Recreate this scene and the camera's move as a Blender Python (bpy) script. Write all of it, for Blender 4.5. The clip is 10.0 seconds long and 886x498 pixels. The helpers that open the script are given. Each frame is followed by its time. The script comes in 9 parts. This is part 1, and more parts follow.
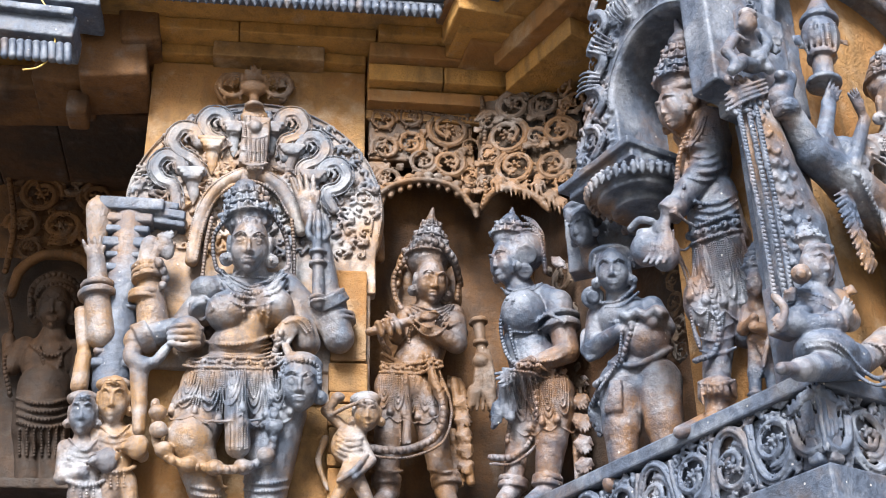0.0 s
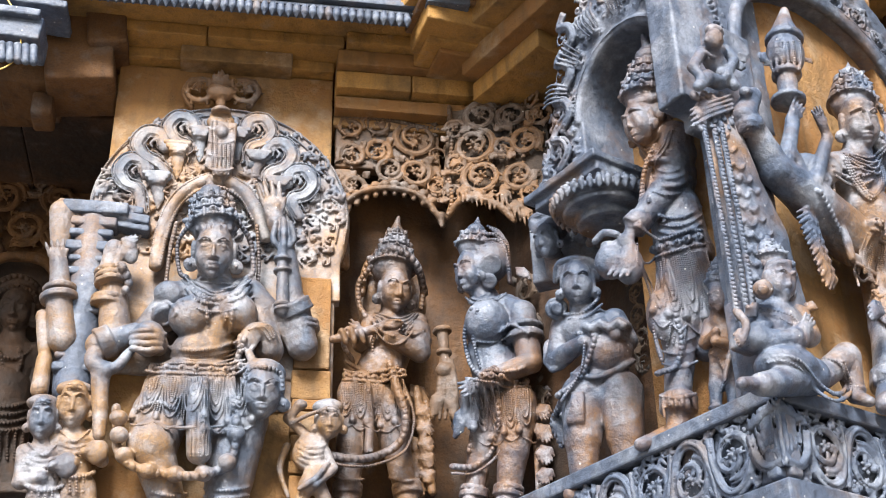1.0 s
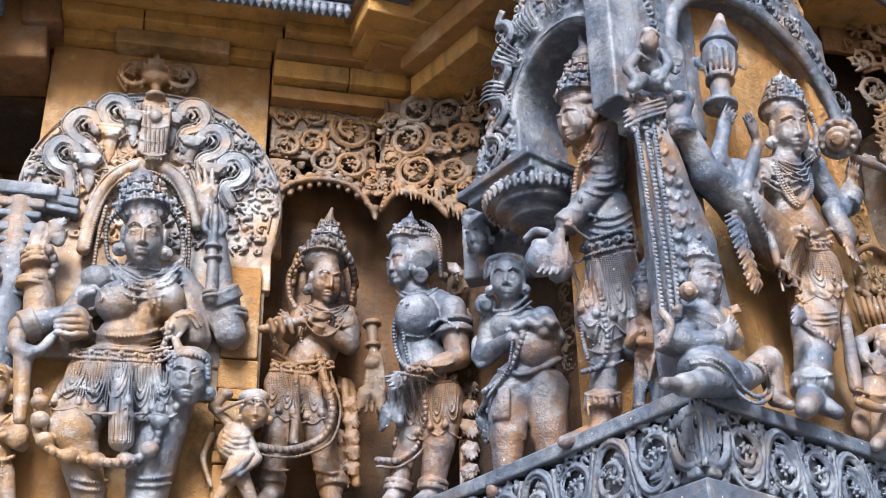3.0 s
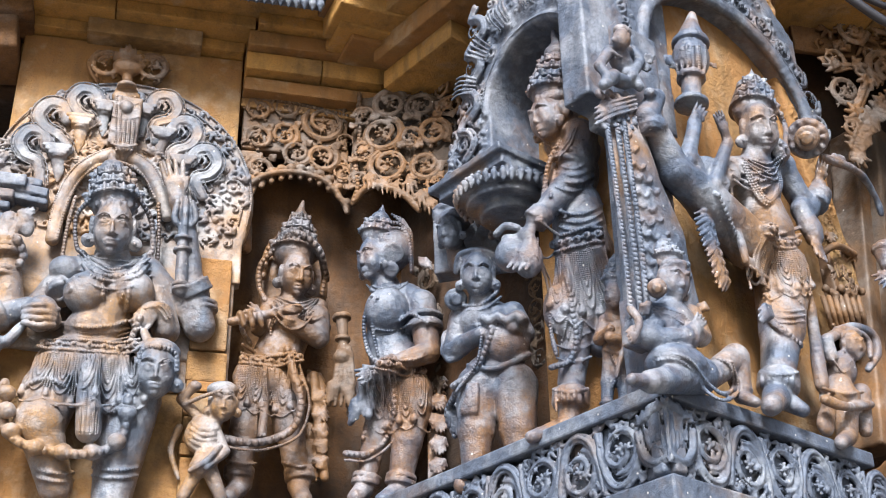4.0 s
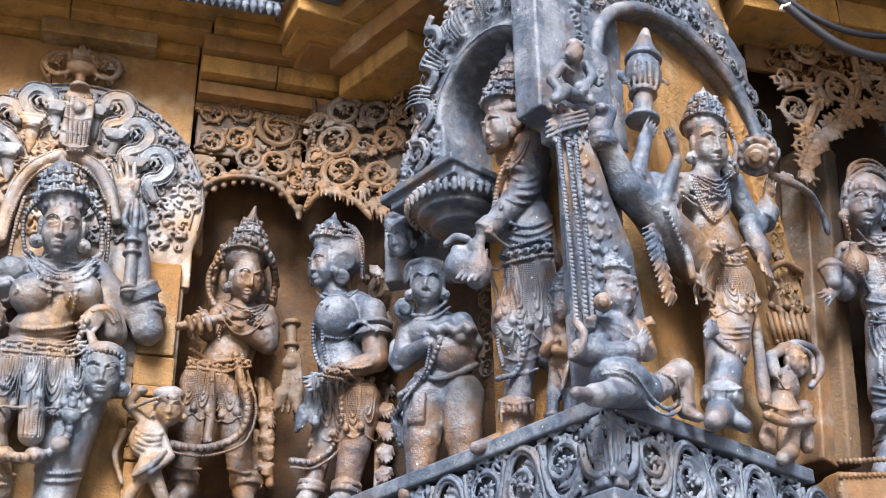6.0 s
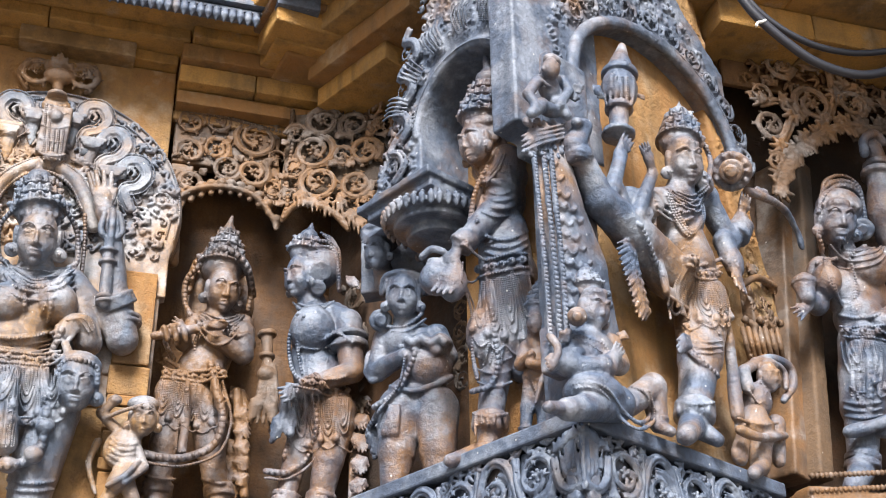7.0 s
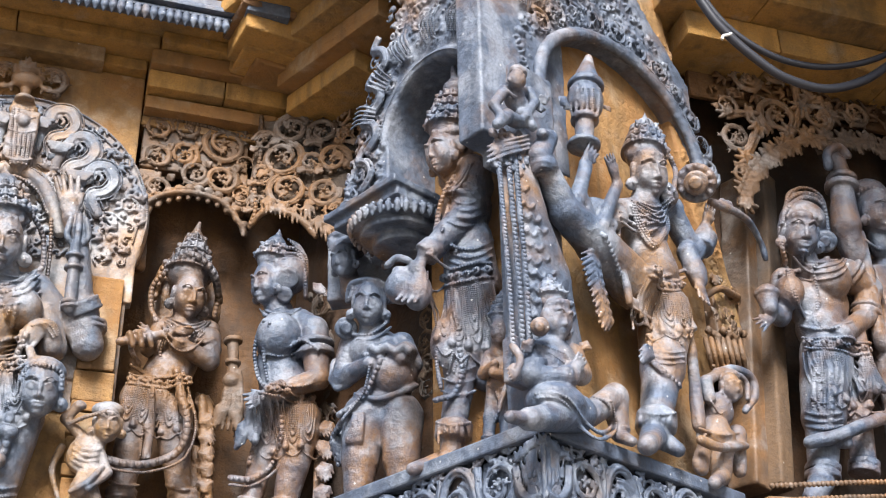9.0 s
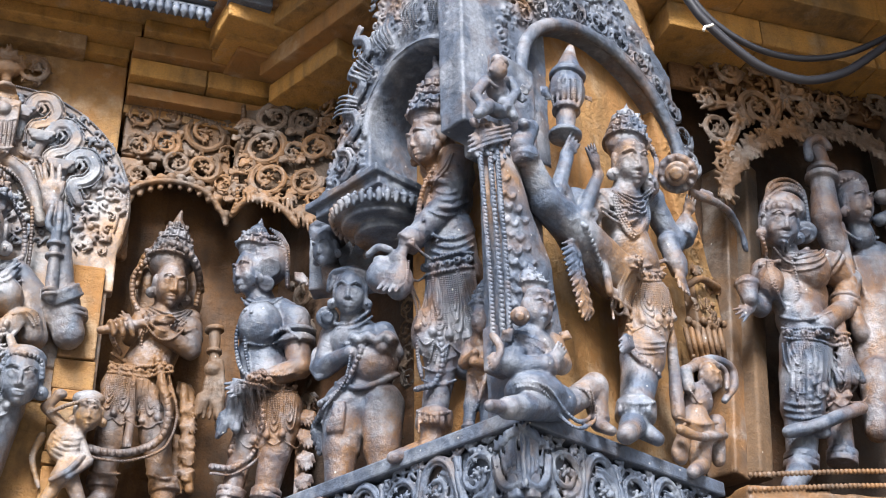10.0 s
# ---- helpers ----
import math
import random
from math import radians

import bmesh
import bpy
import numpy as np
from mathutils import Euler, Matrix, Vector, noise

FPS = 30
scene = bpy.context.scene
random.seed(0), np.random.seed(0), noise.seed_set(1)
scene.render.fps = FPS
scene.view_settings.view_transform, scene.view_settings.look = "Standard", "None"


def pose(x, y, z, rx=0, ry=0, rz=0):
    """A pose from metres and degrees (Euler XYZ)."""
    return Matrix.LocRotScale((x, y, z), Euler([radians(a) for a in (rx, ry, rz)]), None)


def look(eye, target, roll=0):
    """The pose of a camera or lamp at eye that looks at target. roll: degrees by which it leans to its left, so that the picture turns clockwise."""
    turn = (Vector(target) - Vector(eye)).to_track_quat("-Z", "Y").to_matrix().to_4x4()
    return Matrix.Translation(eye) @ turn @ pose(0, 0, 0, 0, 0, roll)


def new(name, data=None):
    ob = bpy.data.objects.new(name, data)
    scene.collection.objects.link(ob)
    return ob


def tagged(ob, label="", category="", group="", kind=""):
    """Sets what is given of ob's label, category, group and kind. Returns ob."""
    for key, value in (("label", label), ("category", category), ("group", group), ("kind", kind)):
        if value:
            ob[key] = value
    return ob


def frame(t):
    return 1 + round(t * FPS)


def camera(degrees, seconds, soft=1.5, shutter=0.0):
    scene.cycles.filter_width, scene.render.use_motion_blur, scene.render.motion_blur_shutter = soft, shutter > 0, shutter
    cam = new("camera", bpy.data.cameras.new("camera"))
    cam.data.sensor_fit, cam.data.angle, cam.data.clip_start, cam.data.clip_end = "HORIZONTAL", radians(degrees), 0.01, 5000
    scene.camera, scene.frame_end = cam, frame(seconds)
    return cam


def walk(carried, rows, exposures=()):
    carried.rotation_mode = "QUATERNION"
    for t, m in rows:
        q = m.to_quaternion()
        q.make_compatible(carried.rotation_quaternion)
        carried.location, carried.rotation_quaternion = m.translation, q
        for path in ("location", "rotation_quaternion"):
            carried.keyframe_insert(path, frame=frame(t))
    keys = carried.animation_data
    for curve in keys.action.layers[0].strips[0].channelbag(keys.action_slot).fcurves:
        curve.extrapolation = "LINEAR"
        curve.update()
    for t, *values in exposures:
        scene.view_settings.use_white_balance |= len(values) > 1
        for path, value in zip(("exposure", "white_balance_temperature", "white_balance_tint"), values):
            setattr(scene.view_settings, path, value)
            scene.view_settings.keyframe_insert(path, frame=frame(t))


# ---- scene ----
cam = camera(37.65, 10.0, soft=1.0)
walk(cam, [
    (0, pose(-0.0314, 0.0057, 1.6022, 119.202, 1.169, 7.756)),
    (0.5, pose(-0.0324, -0.0001, 1.6038, 119.471, 1.128, 6.510)),
    (1, pose(-0.0331, -0.0053, 1.6078, 119.432, 1.125, 5.920)),
    (1.5, pose(-0.0287, -0.0034, 1.6059, 119.444, 1.029, 4.786)),
    (2, pose(-0.0271, -0.0030, 1.6055, 119.356, 0.974, 3.962)),
    (2.5, pose(-0.0210, 0.0005, 1.6033, 119.319, 0.906, 3.240)),
    (4, pose(-0.0059, -0.0008, 1.6018, 118.927, 0.885, 1.294)),
    (4.5, pose(0.0000, 0.0000, 1.6000, 119.004, 0.875, 0.485)),
    (5, pose(0.0046, -0.0028, 1.6010, 119.041, 0.821, 0.120)),
    (5.5, pose(0.0113, -0.0048, 1.6033, 119.068, 0.731, -0.363)),
    (7, pose(0.0304, -0.0272, 1.6139, 119.500, 0.705, -1.916)),
    (7.5, pose(0.0353, -0.0345, 1.6149, 119.602, 0.727, -2.276)),
    (8, pose(0.0417, -0.0377, 1.6181, 119.692, 0.715, -2.575)),
    (8.5, pose(0.0477, -0.0436, 1.6180, 119.740, 0.744, -2.818)),
    (9, pose(0.0540, -0.0484, 1.6169, 119.681, 0.819, -3.172)),
    (9.5, pose(0.0571, -0.0517, 1.6159, 119.597, 0.867, -3.397)),
    (10, pose(0.0641, -0.0532, 1.6109, 119.256, 0.984, -3.846)),
], exposures=[(0, 1.3, 6080, 10), (10, 1.26, 6080, 10)])

# ---- daylight: a bright hazy sky over the court, the sun soft and behind the viewer ----
SUN_HEIGHT, SUN_TURN = 40, 184
world = bpy.data.worlds.new("sky")
scene.world = world
world.use_nodes = True
wn, wl = world.node_tree.nodes, world.node_tree.links
sky = wn.new("ShaderNodeTexSky")
sky.sky_type, sky.sun_disc = "NISHITA", False
sky.sun_elevation, sky.sun_rotation = radians(SUN_HEIGHT), radians(SUN_TURN)
sky.dust_density, sky.air_density = 3.0, 1.0
wl.new(sky.outputs[0], wn["Background"].inputs[0])
wn["Background"].inputs[1].default_value = 0.075
sun = new("sun", bpy.data.lights.new("sun", "SUN"))
sun.data.energy, sun.data.angle, sun.data.color = 4.0, radians(20), (1.0, 0.95, 0.89)
sun.matrix_world = look((0, 0, 0), (-math.sin(radians(SUN_TURN)) * math.cos(radians(SUN_HEIGHT)), -math.cos(radians(SUN_TURN)) * math.cos(radians(SUN_HEIGHT)), -math.sin(radians(SUN_HEIGHT))))

# ---- materials ----
def stone(name, main, stain, amount=.45, pale=(.62, .58, .52), pale_amount=.25, rough=.62, scale=5.0, bump=.5, specks=.5, wash=None):
    """Weathered soapstone: main colour, mineral stain in drifts, pale worn patches, white lichen specks, fine tooling relief.
    wash: how far out of its wall the stone has been rubbed and rained free of the mineral stain, from and to."""
    m = bpy.data.materials.new(name)
    m.use_nodes = True
    nt = m.node_tree
    n, l = nt.nodes, nt.links
    b = n["Principled BSDF"]
    geo = n.new("ShaderNodeNewGeometry")
    info = n.new("ShaderNodeObjectInfo")
    shift = n.new("ShaderNodeVectorMath")
    shift.operation = "MULTIPLY_ADD"
    shift.inputs[1].default_value = (1, 1, 1)
    l.new(geo.outputs["Position"], shift.inputs[0])
    l.new(info.outputs["Random"], shift.inputs[2])

    def noise_tex(sc, detail, lo, hi, rough_=.6):
        t = n.new("ShaderNodeTexNoise")
        t.inputs["Scale"].default_value, t.inputs["Detail"].default_value, t.inputs["Roughness"].default_value = sc, detail, rough_
        l.new(shift.outputs[0], t.inputs["Vector"])
        r = n.new("ShaderNodeMapRange")
        r.inputs[1].default_value, r.inputs[2].default_value = lo, hi
        l.new(t.outputs["Fac"], r.inputs[0])
        return t, r

    def mix(fac, a, c, k=1.0):
        x = n.new("ShaderNodeMix")
        x.data_type = "RGBA"
        if k != 1.0:
            q = n.new("ShaderNodeMath")
            q.operation = "MULTIPLY"
            q.inputs[1].default_value = k
            l.new(fac, q.inputs[0])
            fac = q.outputs[0]
        l.new(fac, x.inputs["Factor"])
        for s, v in (("A", a), ("B", c)):
            sock = [i for i in x.inputs if i.name == s and i.type == "RGBA"][0]
            if isinstance(v, tuple):
                sock.default_value = (*v, 1)
            else:
                l.new(v, sock)
        return [o for o in x.outputs if o.type == "RGBA"][0]
    main, stain, pale = (tuple(c * k for c in col_) for col_, k in ((main, .5), (stain, .6), (pale, .72)))
    dark = tuple(c * .4 for c in main)
    _, grain = noise_tex(scale * 9, 6, .3, .7)
    _, drift = noise_tex(scale * .55, 5, .62 - amount * .5, .78 - amount * .5)
    _, drift2 = noise_tex(scale * 2.3, 4, .6 - amount * .3, .8 - amount * .3)
    _, worn = noise_tex(scale * 1.4 + 1.3, 6, .66 - pale_amount * .4, .8 - pale_amount * .4)
    col = mix(grain.outputs[0], dark, main)
    col = mix(drift.outputs[0], col, stain, .85)
    col = mix(drift2.outputs[0], col, tuple(c * .7 for c in stain), .3)
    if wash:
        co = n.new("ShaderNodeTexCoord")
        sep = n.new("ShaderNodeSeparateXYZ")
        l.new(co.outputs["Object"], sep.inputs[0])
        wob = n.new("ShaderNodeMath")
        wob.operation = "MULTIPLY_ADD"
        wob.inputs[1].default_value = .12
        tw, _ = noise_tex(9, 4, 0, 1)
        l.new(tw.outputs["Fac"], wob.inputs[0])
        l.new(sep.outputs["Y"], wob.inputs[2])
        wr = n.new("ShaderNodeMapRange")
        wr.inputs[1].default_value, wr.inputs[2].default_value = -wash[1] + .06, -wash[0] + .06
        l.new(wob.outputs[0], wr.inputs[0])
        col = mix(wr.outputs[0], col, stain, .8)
    _, grit = noise_tex(130, 3, .42, .62)
    col = mix(worn.outputs[0], col, pale, .55)
    col = mix(grit.outputs[0], col, tuple(c * .6 for c in main), .3)
    stretch = n.new("ShaderNodeVectorMath")
    stretch.operation = "MULTIPLY"
    stretch.inputs[1].default_value = (9, 9, 1.1)
    l.new(shift.outputs[0], stretch.inputs[0])
    run = n.new("ShaderNodeTexNoise")
    run.inputs["Scale"].default_value, run.inputs["Detail"].default_value = 2.0, 5
    l.new(stretch.outputs[0], run.inputs["Vector"])
    rs = n.new("ShaderNodeMapRange")
    rs.inputs[1].default_value, rs.inputs[2].default_value = .5, .72
    l.new(run.outputs["Fac"], rs.inputs[0])
    col = mix(rs.outputs[0], col, tuple(c * .35 for c in main), .6)
    vor = n.new("ShaderNodeTexVoronoi")
    vor.inputs["Scale"].default_value = 55
    l.new(shift.outputs[0], vor.inputs["Vector"])
    dot = n.new("ShaderNodeMapRange")
    dot.inputs[1].default_value, dot.inputs[2].default_value, dot.inputs[3].default_value, dot.inputs[4].default_value = .13, .2, 1, 0
    l.new(vor.outputs["Distance"], dot.inputs[0])
    pick = n.new("ShaderNodeMath")
    pick.operation = "GREATER_THAN"
    pick.inputs[1].default_value = 1 - .35 * specks
    l.new(vor.outputs["Color"], pick.inputs[0])
    both = n.new("ShaderNodeMath")
    both.operation = "MULTIPLY"
    l.new(dot.outputs[0], both.inputs[0])
    l.new(pick.outputs[0], both.inputs[1])
    col = mix(both.outputs[0], col, (.7, .68, .64), .6)
    l.new(col, b.inputs["Base Color"])
    rr = n.new("ShaderNodeMapRange")
    rr.inputs[3].default_value, rr.inputs[4].default_value = rough - .12, rough + .16
    l.new(grain.outputs[0], rr.inputs[0])
    l.new(rr.outputs[0], b.inputs["Roughness"])
    t1, _ = noise_tex(28, 8, 0, 1, .65)
    t2, _ = noise_tex(150, 4, 0, 1)
    b1, b2 = n.new("ShaderNodeBump"), n.new("ShaderNodeBump")
    b1.inputs["Strength"].default_value, b1.inputs["Distance"].default_value = bump * 1.5, .014
    b2.inputs["Strength"].default_value, b2.inputs["Distance"].default_value = bump, .004
    l.new(t1.outputs["Fac"], b1.inputs["Height"])
    l.new(t2.outputs["Fac"], b2.inputs["Height"])
    l.new(b1.outputs[0], b2.inputs["Normal"])
    l.new(b2.outputs[0], b.inputs["Normal"])
    return m


def plain(name, col, rough=.5, metal=0.0):
    m = bpy.data.materials.new(name)
    m.use_nodes = True
    b = m.node_tree.nodes["Principled BSDF"]
    b.inputs["Base Color"].default_value = (*col, 1)
    b.inputs["Roughness"].default_value, b.inputs["Metallic"].default_value = rough, metal
    t = m.node_tree.nodes.new("ShaderNodeTexNoise")
    t.inputs["Scale"].default_value = 60
    bp = m.node_tree.nodes.new("ShaderNodeBump")
    bp.inputs["Strength"].default_value, bp.inputs["Distance"].default_value = .2, .002
    m.node_tree.links.new(t.outputs["Fac"], bp.inputs["Height"])
    m.node_tree.links.new(bp.outputs[0], b.inputs["Normal"])
    return m


M_WALL = stone("ochre_wall_stone", (.76, .45, .17), (.5, .23, .06), .45, (.66, .52, .36), .35, .75, 3.0, .6, .15)
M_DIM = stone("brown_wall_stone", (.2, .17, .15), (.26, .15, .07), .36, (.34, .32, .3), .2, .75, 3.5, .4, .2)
M_EAVE = stone("eave_stone", (.66, .4, .15), (.86, .45, .1), .5, (.5, .42, .32), .16, .7, 4.2, .7, .1)
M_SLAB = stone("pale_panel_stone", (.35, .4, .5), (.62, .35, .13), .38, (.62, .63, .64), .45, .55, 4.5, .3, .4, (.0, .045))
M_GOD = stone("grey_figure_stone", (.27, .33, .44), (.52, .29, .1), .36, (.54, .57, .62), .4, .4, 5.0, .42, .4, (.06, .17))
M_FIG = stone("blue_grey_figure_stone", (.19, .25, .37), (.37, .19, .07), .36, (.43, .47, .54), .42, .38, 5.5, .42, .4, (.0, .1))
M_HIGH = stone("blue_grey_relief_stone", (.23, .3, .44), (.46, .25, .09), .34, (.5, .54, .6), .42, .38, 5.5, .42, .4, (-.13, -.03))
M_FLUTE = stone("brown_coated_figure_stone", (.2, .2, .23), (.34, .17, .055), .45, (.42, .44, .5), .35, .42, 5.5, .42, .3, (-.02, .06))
M_TAN = stone("tan_carving_stone", (.3, .21, .15), (.4, .2, .07), .4, (.44, .4, .37), .3, .55, 6.0, .35, .3)
M_PIER = stone("grey_pier_stone", (.25, .31, .43), (.42, .23, .09), .2, (.48, .51, .57), .4, .5, 5.0, .4, .45)
M_BASE = stone("slate_grey_base_stone", (.24, .3, .42), (.3, .2, .12), .14, (.44, .48, .54), .35, .48, 6.0, .35, .5)
# Brown stone, darkened further to carry the shade behind figures and under eaves.
M_BROWN_SHADE = stone("shade_darkened_brown_stone", (.17, .09, .045), (.32, .15, .045), .45, (.26, .24, .22), .2, .75, 3.5, .5, .1)
# Brown stone with the shade of recesses and gaps mixed into its colour.
M_RECESS_SHADE = stone("recess_shade_brown_stone", (.1, .062, .04), (.2, .095, .035), .35, (.2, .17, .15), .2, .7, 4.0, .4, .1)
M_GROUND = stone("paving_stone", (.46, .38, .28), (.3, .25, .19), .4, (.42, .39, .35), .3, .8, 1.5, .4, .2)
M_CABLE = plain("black_cable_sheath", (.035, .036, .045), .4)
M_TIE = plain("white_cable_tie", (.75, .74, .7), .5)
M_WIRE = plain("yellow_wire_sheath", (.75, .52, .12), .45)

# ---- modelling in clay: smooth unions of round shapes, turned into one mesh ----
def rot_y(a):
    return np.array([[math.cos(a), 0, -math.sin(a)], [0, 1, 0], [math.sin(a), 0, math.cos(a)]])


def rot_x(a):
    return np.array([[1, 0, 0], [0, math.cos(a), -math.sin(a)], [0, math.sin(a), math.cos(a)]])


def rot_z(a):
    return np.array([[math.cos(a), -math.sin(a), 0], [math.sin(a), math.cos(a), 0], [0, 0, 1]])


def glide(pts, per=6, closed=False):
    """A Catmull-Rom line through the points."""
    p = np.array(pts, float)
    p = np.vstack([p[-1], p, p[:2]]) if closed else np.vstack([2 * p[0] - p[1], p, 2 * p[-1] - p[-2]])
    out = []
    for a, b, c, d in zip(p, p[1:], p[2:], p[3:]):
        for t in np.linspace(0, 1, per, endpoint=False):
            out.append(.5 * (2 * b + (c - a) * t + (2 * a - 5 * b + 4 * c - d) * t * t + (3 * b - a - 3 * c + d) * t ** 3))
    out.append(p[-2])
    return np.array(out)


class Clay:
    """Points are (u, v, z): along the wall, out of it, up."""

    def __init__(self, h=.006):
        self.h, self.ops, self.beads = h, [], []

    def _op(self, lo, hi, k, fn, cut=False):
        self.ops.append((np.array(lo, float), np.array(hi, float), k, fn, cut))

    def cap(self, a, b, ra, rb=None, k=.007, flat=1.0, cut=False):
        a, b = np.array(a, float), np.array(b, float)
        rb = ra if rb is None else rb
        ba = b - a
        bb = max(float(ba @ ba), 1e-9)
        m = max(ra, rb)

        def fn(x, y, z):
            px, py, pz = x - a[0], y - a[1], z - a[2]
            t = np.clip((px * ba[0] + py * ba[1] + pz * ba[2]) / bb, 0, 1)
            dy = (py - t * ba[1]) / flat
            return np.sqrt((px - t * ba[0]) ** 2 + dy * dy + (pz - t * ba[2]) ** 2) - (ra + (rb - ra) * t)
        self._op(np.minimum(a, b) - m, np.maximum(a, b) + m, k, fn, cut)

    def ell(self, c, r, ang=0.0, k=.007, turn=None, cut=False):
        c, r = np.array(c, float), np.array(r, float)
        m = turn if turn is not None else rot_y(math.radians(ang))
        ext = np.sqrt(((m * r) ** 2).sum(1))

        def fn(x, y, z):
            p = (x - c[0], y - c[1], z - c[2])
            q = [(m[0, i] * p[0] + m[1, i] * p[1] + m[2, i] * p[2]) / r[i] for i in range(3)]
            k0 = np.sqrt(q[0] ** 2 + q[1] ** 2 + q[2] ** 2)
            k1 = np.sqrt((q[0] / r[0]) ** 2 + (q[1] / r[1]) ** 2 + (q[2] / r[2]) ** 2) + 1e-6
            return k0 * (k0 - 1) / k1
        self._op(c - ext, c + ext, k, fn, cut)

    def box(self, c, half, ang=0.0, rnd=.006, k=.006, turn=None, cut=False):
        c, half = np.array(c, float), np.maximum(np.array(half, float) - rnd, .001)
        m = turn if turn is not None else rot_y(math.radians(ang))
        ext = np.abs(m) @ (half + rnd)

        def fn(x, y, z):
            p = (x - c[0], y - c[1], z - c[2])
            q = [np.abs(m[0, i] * p[0] + m[1, i] * p[1] + m[2, i] * p[2]) - half[i] for i in range(3)]
            out = np.sqrt(sum(np.maximum(a, 0) ** 2 for a in q))
            return out + np.minimum(np.maximum(np.maximum(q[0], q[1]), q[2]), 0) - rnd
        self._op(c - ext, c + ext, k, fn, cut)

    def ring(self, a, b, r, k=.003):
        """A short drum with rounded rims from a to b: bangles, collars, tiers."""
        a, b = np.array(a, float), np.array(b, float)
        ax = b - a
        half = np.linalg.norm(ax) / 2
        ax, c, rnd = ax / (2 * half), (a + b) / 2, min(half, r) * .45

        def fn(x, y, z):
            px, py, pz = x - c[0], y - c[1], z - c[2]
            t = px * ax[0] + py * ax[1] + pz * ax[2]
            rad = np.sqrt(np.maximum(px * px + py * py + pz * pz - t * t, 0))
            q0, q1 = rad - r + rnd, np.abs(t) - half + rnd
            return np.sqrt(np.maximum(q0, 0) ** 2 + np.maximum(q1, 0) ** 2) + np.minimum(np.maximum(q0, q1), 0) - rnd
        e = r + half
        self._op(c - e, c + e, k, fn)

    def tube(self, pts, r, r2=None, bead=0.0, per=6, k=.004, closed=False, flat=1.0):
        p = glide(pts, per, closed)
        n = len(p) - 1
        r2 = r if r2 is None else r2
        ball = max(bead * .74, r * .62)
        if bead:
            r, r2 = r * .6, r2 * .6
        for i in range(n):
            self.cap(p[i], p[i + 1], r + (r2 - r) * i / n, r + (r2 - r) * (i + 1) / n, k, flat)
        if bead:
            step = np.linalg.norm(np.diff(p, axis=0), axis=1)
            s = np.r_[0, np.cumsum(step)]
            for q in np.arange(ball * .5, s[-1], ball * 1.75):
                at = [np.interp(q, s, p[:, j]) for j in range(3)]
                at[1] += r * .6
                at[2] -= r * .3
                self.beads.append((*at, ball))

    def hand(self, a, b, w, spread=.5, curl=0.0):
        """A palm from wrist a towards b, with fingers; w is its width."""
        a, b = np.array(a, float), np.array(b, float)
        d = b - a
        n = np.linalg.norm(d)
        d = d / n
        side = np.cross(d, (0, 1, 0))
        side = side / (np.linalg.norm(side) + 1e-6)
        palm = a + d * n * .3
        self.cap(a, palm + d * n * .12, w * .34, w * .42, k=.01, flat=.6)
        for i in range(4):
            s = (i - 1.5) / 1.5
            p0 = palm + side * s * w * .34 + d * n * .15
            p1 = p0 + d * n * .3 + side * s * w * .12 * spread
            p2 = p1 + d * n * (.25 - .05 * abs(s)) + np.array((0, curl * n, 0)) + side * s * w * .1 * spread
            self.cap(p0, p1, w * .125, w * .11, k=.003)
            self.cap(p1, p2, w * .11, w * .085, k=.003)
        t0 = palm - side * w * .35
        self.cap(t0, t0 + d * n * .25 - side * w * .22, w * .13, w * .1, k=.004)

    def face(self, c, w, h, yaw=0.0, roll=0.0, ears=True, old=False, bow=20.0):
        """A carved head: w and h are half its width and height; yaw turns it to the beholder's right."""
        c = np.array(c, float)
        m = rot_z(math.radians(-yaw)) @ rot_y(math.radians(roll)) @ rot_x(math.radians(-bow))

        def at(x, y, z):
            return c + m @ np.array((x * w, y * w, z * h))
        self.ell(c, (w * .93, w * 1.0, h), turn=m, k=.01)
        self.ell(at(0, .38, -.3), (w * .66, w * .55, h * .62), turn=m, k=.02)
        self.cap(at(0, .86, -.78), at(0, .8, -.8), w * .2, k=.015)
        self.cap(at(0, .98, .22), at(0, 1.2, -.2), w * .07, w * .1, k=.008)
        self.cap(at(0, 1.12, -.24), at(0, 1.14, -.24), w * .12, k=.006)
        for s in (-1, 1):
            self.cap(at(s * .12, 1.08, -.26), at(s * .2, 1.0, -.26), w * .09, w * .06, k=.004)
            self.tube([at(s * .14, 1.02, .3), at(s * .42, .98, .42), at(s * .76, .66, .3)], w * .036, k=.006, per=4)
            self.ell(at(s * .42, .86, .12), (w * .2, w * .14, h * .09), turn=m, k=.003)
            self.tube([at(s * .18, .96, .1), at(s * .42, .98, .24), at(s * .66, .76, .1)], w * .038, k=.002, per=4)
            self.tube([at(s * .18, .96, .08), at(s * .42, .96, .0), at(s * .66, .74, .08)], w * .034, k=.002, per=4)
            self.ell(at(s * .5, .66, -.26), (w * .26, w * .24, h * .24), turn=m, k=.02)
            if ears:
                self.ell(at(s * .98, .05, .02), (w * .12, w * .22, h * .36), turn=m, k=.006)
                self.ring(at(s * 1.06, .05, -.48), at(s * 1.06, .3, -.48), w * .34)
                self.ring(at(s * 1.06, .25, -.48), at(s * 1.06, .38, -.48), w * .2)
                self.beads.append((*at(s * 1.06, .42, -.48), w * .1))
        self.tube([at(-.3, .92, -.5), at(0, 1.08, -.46), at(.3, .92, -.5)], w * .07, k=.003, per=4)
        self.tube([at(-.24, .92, -.6), at(0, 1.06, -.6), at(.24, .92, -.6)], w * .085, k=.003, per=4)
